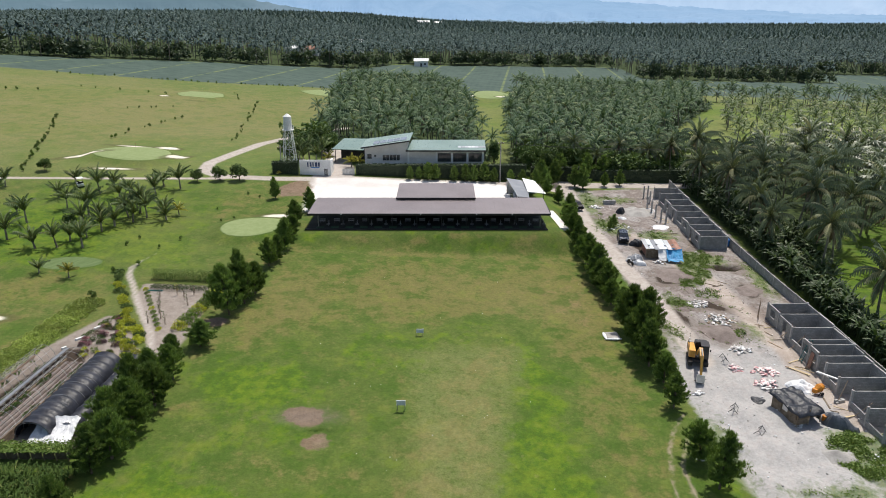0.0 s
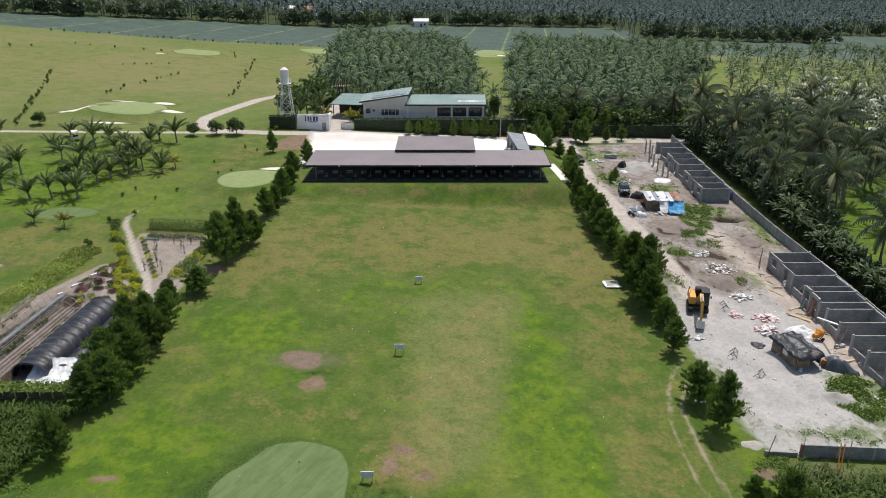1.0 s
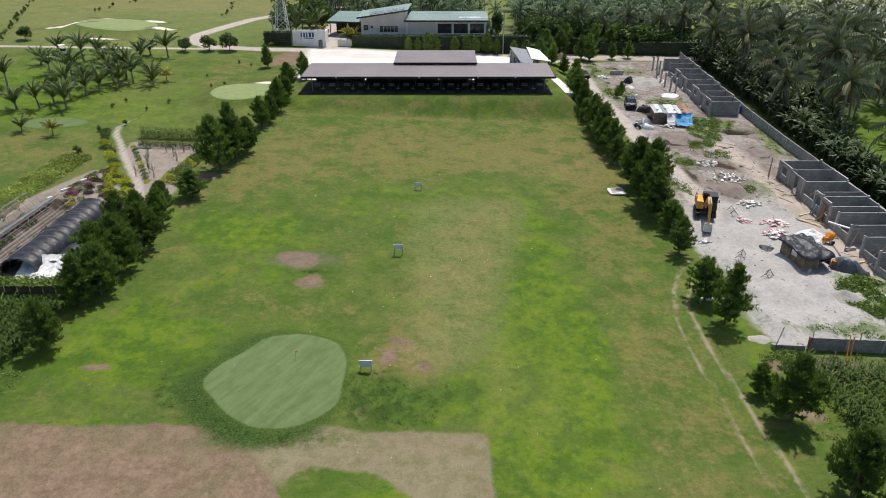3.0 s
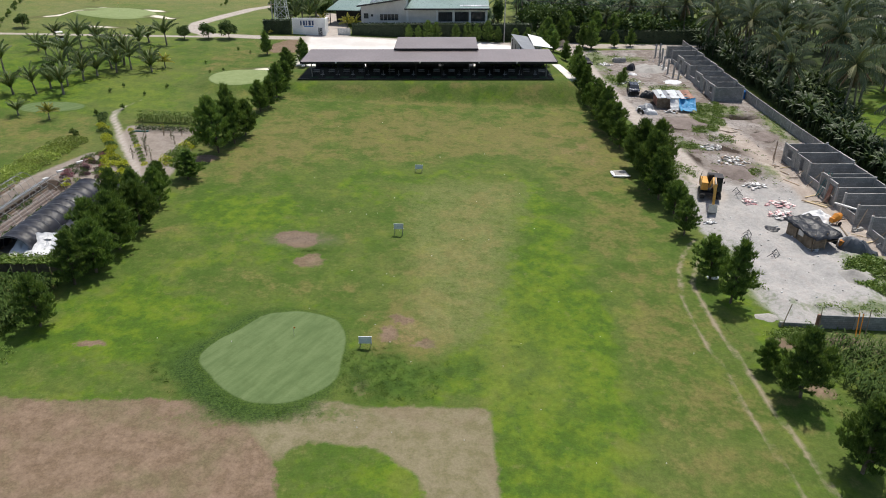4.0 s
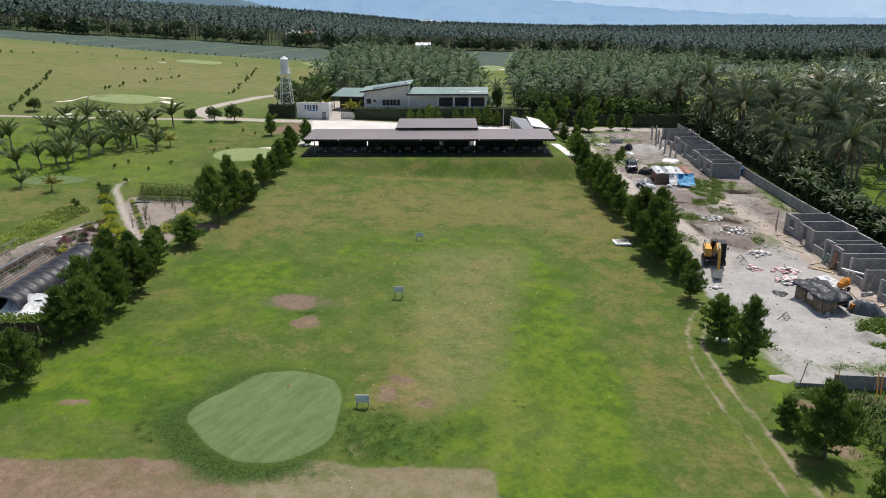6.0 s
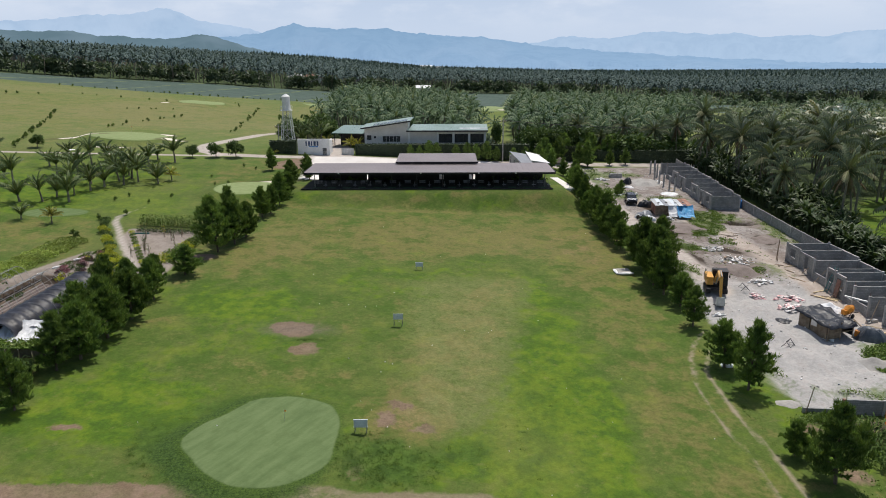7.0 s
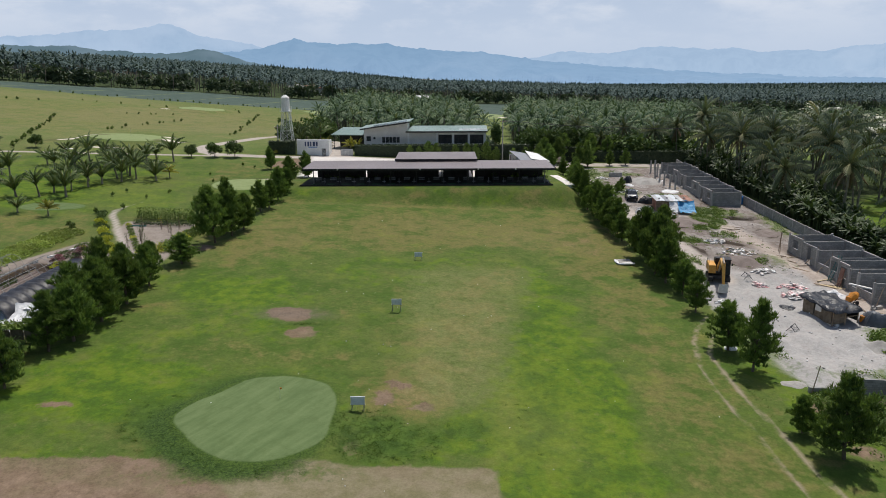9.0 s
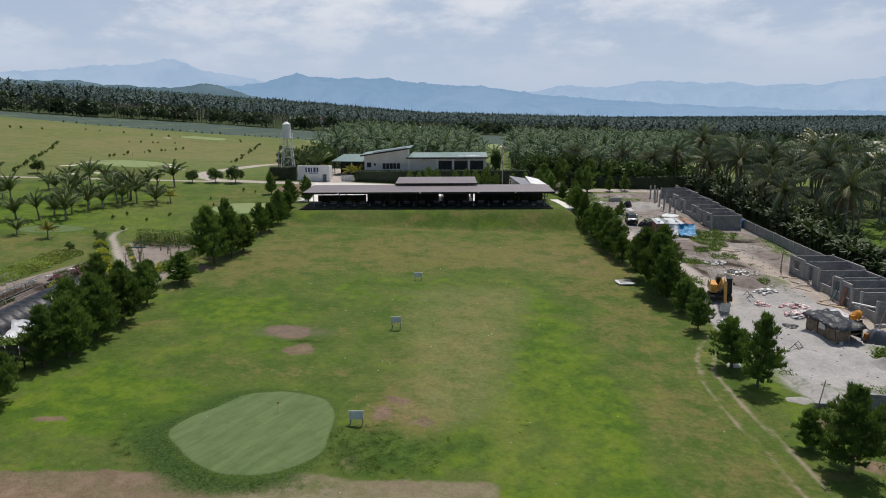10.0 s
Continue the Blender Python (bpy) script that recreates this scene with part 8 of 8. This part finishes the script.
part("canopy", Shape().tube((0, 0, 1.9), (0, 0, 2.9), 1.5, 0.08, 14), M["thatch"], par)


solo("potted_seedlings", PLANTED, M["broadleaf"], "dark green seedlings in rows under the bare hoops", "seedlings", kind="stuff")

# ---- nursery beds, maize and weeds ----
def shrub(name, x, y, rx, ry, hgt, n, leaf, mat, label, category, seed, group=""):
    rng = random.Random(seed)
    sh = Shape()
    gx, gy = slope(x, y)
    for k in range(7):
        sh.tube((rng.uniform(-rx, rx) * 0.3, rng.uniform(-ry, ry) * 0.3, -0.05), (rng.uniform(-rx, rx) * 0.8, rng.uniform(-ry, ry) * 0.8, hgt * rng.uniform(0.5, 0.9)), 0.02, 0.008, 4, False)
    for _ in range(n):
        a, r = rng.uniform(0, 6.28), math.sqrt(rng.random())
        px, py = rx * r * math.cos(a), ry * r * math.sin(a)
        top = hgt * (0.55 + 0.45 * noise.noise(Vector((px * 1.3 + seed, py * 1.3, 0)))) * (1 - 0.5 * r * r)
        leaf_quad(sh, Vector((px, py, gx * px + gy * py + max(0.05, top * rng.uniform(0.35, 1.1)))), leaf * rng.uniform(0.6, 1.3), rng)
    return solo(name, sh, mat, label, category, pose(x, y, h(x, y)), group)


PATH = [(-48.9, 101), (-46.2, 95.9), (-44.2, 92), (-41.8, 87.8), (-40.0, 85.0), (-38.4, 82.4), (-37.2, 79.3), (-36.7, 76)]
for k in range(26):
    r2 = random.Random(500 + k)
    f = k / 25 * (len(PATH) - 1)
    i = min(int(f), len(PATH) - 2)
    x, y = PATH[i][0] + (PATH[i + 1][0] - PATH[i][0]) * (f - i), PATH[i][1] + (PATH[i + 1][1] - PATH[i][1]) * (f - i)
    off, gold = r2.uniform(-2.3, -1.2), (k % 3 != 0 and k > 6) or k in (3, 4)
    shrub("yellow_shrub" if gold else "green_shrub", x + off, y - 0.4, r2.uniform(0.55, 0.9), r2.uniform(0.5, 0.8), r2.uniform(0.7, 1.2), 420, 0.085, M["yellow_leaf"] if gold else M["broadleaf"], "bright yellow garden shrub beside the path" if gold else "dark green garden shrub beside the path", "shrub", k, "shrubs along the garden path")
for k in range(11):
    f = k / 10
    x, y = -44.2 + 6.2 * f, 95.0 - 11.5 * f
    shrub("green_shrub", x + 0.2, y, 0.4, 0.6, 0.5, 240, 0.07, M["weeds"] if k % 5 else M["yellow_leaf"], "leafy border shrub beside the path", "shrub", 30 + k, "shrubs along the garden path")
NURSERY = [("purple_leaf", "purple-leaved shrub in the nursery"), ("brown_shrub", "brownish shrub in the nursery"), ("broadleaf", "dark green shrub in the nursery"), ("weeds", "fresh green shrub in the nursery"), ("pink_leaf", "pink flowering shrub in the nursery"), ("broadleaf", "dark green shrub in the nursery"), ("yellow_leaf", "small yellow shrub in the nursery")]
for k in range(58):
    r2 = random.Random(200 + k)
    y = r2.uniform(76.2, 86.5)
    x = np.interp(y, [76, 80, 87], [-45.8, -46.4, -45.0]) + r2.random() * np.interp(y, [76, 80, 87], [5.2, 6.0, 1.6])
    key, words = NURSERY[k % 7]
    shrub("nursery_shrub", float(x), y, r2.uniform(0.35, 0.65), r2.uniform(0.35, 0.6), r2.uniform(0.45, 0.95), 210, 0.075, M[key], words, "shrub", 60 + k, "nursery shrubs")
for k in range(9):
    shrub("yellow_shrub", -43.4 + 0.5 * k + 0.4 * math.sin(k * 2.7), 86.0 - 1.15 * k + 0.4 * math.cos(k * 1.9), 0.65, 0.65, 1.1, 380, 0.09, M["yellow_leaf"], "bright yellow garden shrub by the greenhouse", "shrub", 90 + k, "yellow shrubs by the greenhouse")
for k in range(10):
    shrub("border_shrub", -35.2 + 0.22 * k, 84.0 + 1.3 * k, 1.1, 1.0, 1.5, 620, 0.1, M["weeds"] if k % 4 else M["yellow_leaf"], "fresh green shrub between garden and pines", "shrub", 110 + k, "shrubs behind the pines")
for k, x in enumerate((-21.5, -19.8, -17.4, -15.9, -12.6, -10.4, 9.2, 11.4, 13.3, 15.2, 17.0, 18.6)):
    shrub("planter_shrub", x, 128.6 + 0.3 * math.sin(k * 2.1), 0.8, 0.5, 1.1 + 0.3 * math.sin(k * 3.3), 260, 0.13, M["weeds"] if k % 3 else M["broadleaf"], "leafy green shrub in the bed behind the shelter", "shrub", 160 + k, "shrubs behind the shelter")
for k in range(13):
    f = k / 12
    shrub("trellis_vine", -53.6 + 3.6 * f, 67 + 23 * f, 2.3, 1.5, 1.0, 1500, 0.11, M["vine"], "yellow-green vines on a low trellis row", "vine", 130 + k, "vine rows by the greenhouses")
stems = Shape()
r2 = random.Random(9)
for k in range(90):
    x, y = -44.3 + 10.6 * k / 89, 98.7 + r2.uniform(-0.25, 0.25)
    stems.tube((x, y, h(x, y) - 0.05), (x + r2.uniform(-0.1, 0.1), y, h(x, y) + 1.1), 0.035, 0.02, 5, False)
    z0 = h(x, y)
    for _ in range(26):
        leaf_quad(stems, Vector((x + r2.gauss(0, 0.12), y + r2.gauss(0, 0.2), z0 + r2.uniform(0.15, 1.75))), 0.11, r2)
solo("clipped_screen", stems, M["weeds"], "row of slim upright garden shrubs behind the nursery", "hedge")
low, BED_Z = Shape(), h(-39, 95.6)
for k in range(1700):
    x, y = r2.uniform(-43.4, -35.2), 95.6 + r2.uniform(-0.75, 0.75)
    leaf_quad(low, Vector((x, y, BED_Z - 0.044 * (x + 39) + r2.uniform(0.1, 0.6))), 0.1, r2)
solo("seedling_bed", low, M["banana"], "bed of green potted seedlings in the nursery", "seedling bed")
solo("bed_edging", Shape().box(-43.6, -41.4, 94.6, 94.75, h(-42.5, 94.6), h(-42.5, 94.6) + 0.16), M["teal"], "teal plastic edging at the seedling bed", "edging")
for k, (x, y) in enumerate(((-41.0, 92.5), (-40.2, 90.2), (-39.4, 88.0), (-38.6, 86.4), (-37.4, 84.8), (-38.9, 93.6), (-37.4, 92.2), (-36.4, 90.6), (-39.8, 85.0), (-36.6, 94.0))):
    th = thing("bare_sapling", pose(x, y, h(x, y)), "thin bare sapling staked in the garden bed", "sapling", "staked saplings in the garden")
    part("stem", Shape().tube((0, 0, -0.1), (0.05, 0, 1.9), 0.05, 0.02, 5), M["bark"], th)
    part("stake", Shape().tube((0.15, 0, -0.1), (0.15, 0, 1.2), 0.03, n=5), M["timber"], th)
    lf = Shape()
    for _ in range(26):
        leaf_quad(lf, Vector((r2.gauss(0, 0.16), r2.gauss(0, 0.16), r2.uniform(0.5, 2.0))), 0.1, r2)
    part("leaves", lf, M["yellow_leaf"] if k == 5 else M["broadleaf"], th)


def maize(rng):
    sh = Shape().tube((0, 0, -0.05), (0, 0, 1.35), 0.02, 0.01, 4, False)
    for k in range(8):
        a, z = 2.7 * k + rng.uniform(-0.4, 0.4), 0.25 + 0.14 * k
        d, s = Vector((math.cos(a), math.sin(a), 0)), Vector((-math.sin(a), math.cos(a), 0)) * 0.055
        p, q, e = Vector((0, 0, z)), Vector((0, 0, z + 0.3)) + d * 0.3, Vector((0, 0, z + 0.12)) + d * 0.68
        sh.add([p - s, p + s, q + s, q - s, e], [(0, 1, 2, 3), (3, 2, 4)])
    return sh


kinds = [maize(random.Random(300 + k)) for k in range(5)]
P = spread(-50, -34.6, 45.5, 55.6, 0.42, lambda x, y: (x < -35.0 - 0.12 * (55 - y)), r2)
scatter("maize_plot", kinds, [(x, y, 0.0, r2.uniform(0.7, 1.1), r2.uniform(0, 6.28), 0.1) for x, y in P], M["maize"], "plot of green maize plants below the greenhouses", "maize")
P = spread(31.2, 48, 33, 51.2, 0.5, lambda x, y: (x > 31.4 + 0.10 * (50 - y)) & (line_sd(x, y, [(33.5, 51.5), (45, 51)], 2.4) > 0), r2)
P = P[[r2.random() < 0.72 for _ in P]]
scatter("maize_plot", kinds, [(x, y, 0.0, r2.uniform(0.75, 1.2), r2.uniform(0, 6.28), 0.1) for x, y in P], M["maize"], "ragged plot of maize plants below the block wall", "maize")


def weed(rng, s):
    sh = Shape()
    for _ in range(12):
        leaf_quad(sh, Vector((rng.gauss(0, 0.16), rng.gauss(0, 0.16), rng.uniform(0.02, 0.24))) * s, 0.1 * s, rng)
    return sh


kinds = [weed(random.Random(400 + k), 1.0) for k in range(5)]
WEEDS = [(44.1, 113.2, 3.0, 2.2, 300), (40.2, 103.4, 1.8, 1.0, 200), (36.1, 96.4, 1.8, 1.6, 160), (32.2, 88, 1.0, 3.0, 160), (41.5, 87.2, 0.7, 1.4, 70), (31.5, 146, 2.5, 5, 160), (32.4, 133, 1.8, 4, 160), (45.6, 114.6, 3.4, 2.6, 600), (42.6, 110.0, 2.2, 3.6, 600), (40.8, 104.6, 2.0, 1.0, 200), (33.0, 129, 3.2, 5, 320), (41, 125, 3.6, 2.8, 240), (45.3, 61.6, 3.6, 3.2, 2300), (36.5, 146, 4.2, 2.8, 220), (41.0, 100.5, 2.4, 1.8, 180), (35.5, 97, 1.8, 2.6, 90), (52, 106, 1.4, 6, 160), (40.5, 55.4, 5, 0.8, 160),
         (30.2, 51.6, 1.6, 1.2, 160), (-37, 46.5, 2.6, 3.5, 260), (31.0, 62, 0.7, 4, 60), (35, 44, 6, 8, 500), (43.2, 50.2, 4, 1.2, 160), (39.6, 94, 5, 12, 120)]
sp = []
for cx, cy, rx, ry, k in WEEDS:
    for _ in range(k):
        a, r = r2.uniform(0, 6.28), math.sqrt(r2.random()) * 1.25
        if noise.noise(Vector((cx + rx * r * math.cos(a), cy + ry * r * math.sin(a), 3)) * 0.8) < 0.25 * r * r - 0.2:
            continue
        big = 1.25 if cx > 45 and cy < 66 else 1.0
        sp.append((cx + rx * r * math.cos(a), cy + ry * r * math.sin(a), 0.02, r2.uniform(0.5, 1.3) * big, r2.uniform(0, 6.28), 0))
scatter("weed_patches", kinds, sp, M["weeds"], "low green weeds on the rough ground", "weeds")
# rank grass and broad weeds round the near green
RANK = [(-20.6, 45.6, 2.4, 3.2, 130), (-17.6, 42.4, 2.4, 1.2, 70), (-12.8, 40.3, 3.4, 0.8, 80), (-5.6, 45.0, 2.2, 3.0, 330), (-3.2, 44.0, 2.6, 2.2, 260), (0.6, 45.4, 2.6, 1.4, 60), (-13.4, 63.6, 1.4, 0.25, 40), (6, 45, 2.5, 8, 60), (9.5, 56, 2.5, 8, 60), (25.6, 57, 0.5, 8, 60)]
sp = []
for cx, cy, rx, ry, k in RANK:
    for _ in range(k):
        a, r = r2.uniform(0, 6.28), math.sqrt(r2.random()) * 1.2
        x, y = cx + rx * r * math.cos(a), cy + ry * r * math.sin(a)
        if float(rim_sd(np.array(x), np.array(y), *NEAR_GREEN)) > 0.15:
            sp.append((x, y, 0.02, r2.uniform(0.25, 0.7), r2.uniform(0, 6.28), 0))
flat = [Shape().add([(x, y, z * 0.45) for x, y, z in k.v], k.f) for k in kinds]
scatter("rank_grass", flat, sp, M["rank_grass"], "dark green clumps of rank grass round the green", "grass")
balls = [Shape().lump((0, 0, 0.03), 0.034, 0.034, 0.034, 0, 8, 5, 0.0)]
sp = [(r2.gauss(-2, 11), r2.uniform(36, 105), 0.0, r2.uniform(0.9, 1.3), 0, 0) for _ in range(45)]
scatter("golf_balls", balls, sp, M["white_paint"], "white golf balls lying about on the range turf", "golf balls")
# stones and scraps strewn over the site
stone = [Shape().lump((0, 0, 0.03), 0.13, 0.10, 0.06, k, 6, 3, 1.1) for k in range(5)]
sp = [(r2.uniform(30, 52), r2.uniform(55, 150), 0.02, r2.uniform(0.3, 1.05) ** 2, r2.uniform(0, 6.28), 0) for _ in range(700)]
scatter("rubble", stone, sp, M["sand_heap"], "stones and rubble strewn over the building site", "rubble")
sp = [(r2.uniform(31, 50), r2.uniform(82, 150), 0.02, r2.uniform(0.3, 0.95) ** 2, r2.uniform(0, 6.28), 0) for _ in range(1000)]
scatter("rubble", stone, sp, M["earth"], "broken brown clods and rubble on bare earth", "rubble")
sp = [(r2.uniform(31, 47), r2.uniform(56, 148), 0.0, r2.uniform(0.4, 1.2), r2.uniform(0, 6.28), 0) for _ in range(150)]
scatter("litter", stone, sp, M["tarp_white"], "pale scraps and litter on the building site", "litter")
for th in (*tall, *bananas, *young, yel, round_tree, car_tree, dark_tree, slim_tree, sapling):
    for o in (*th.children_recursive, th):
        bpy.data.objects.remove(o)
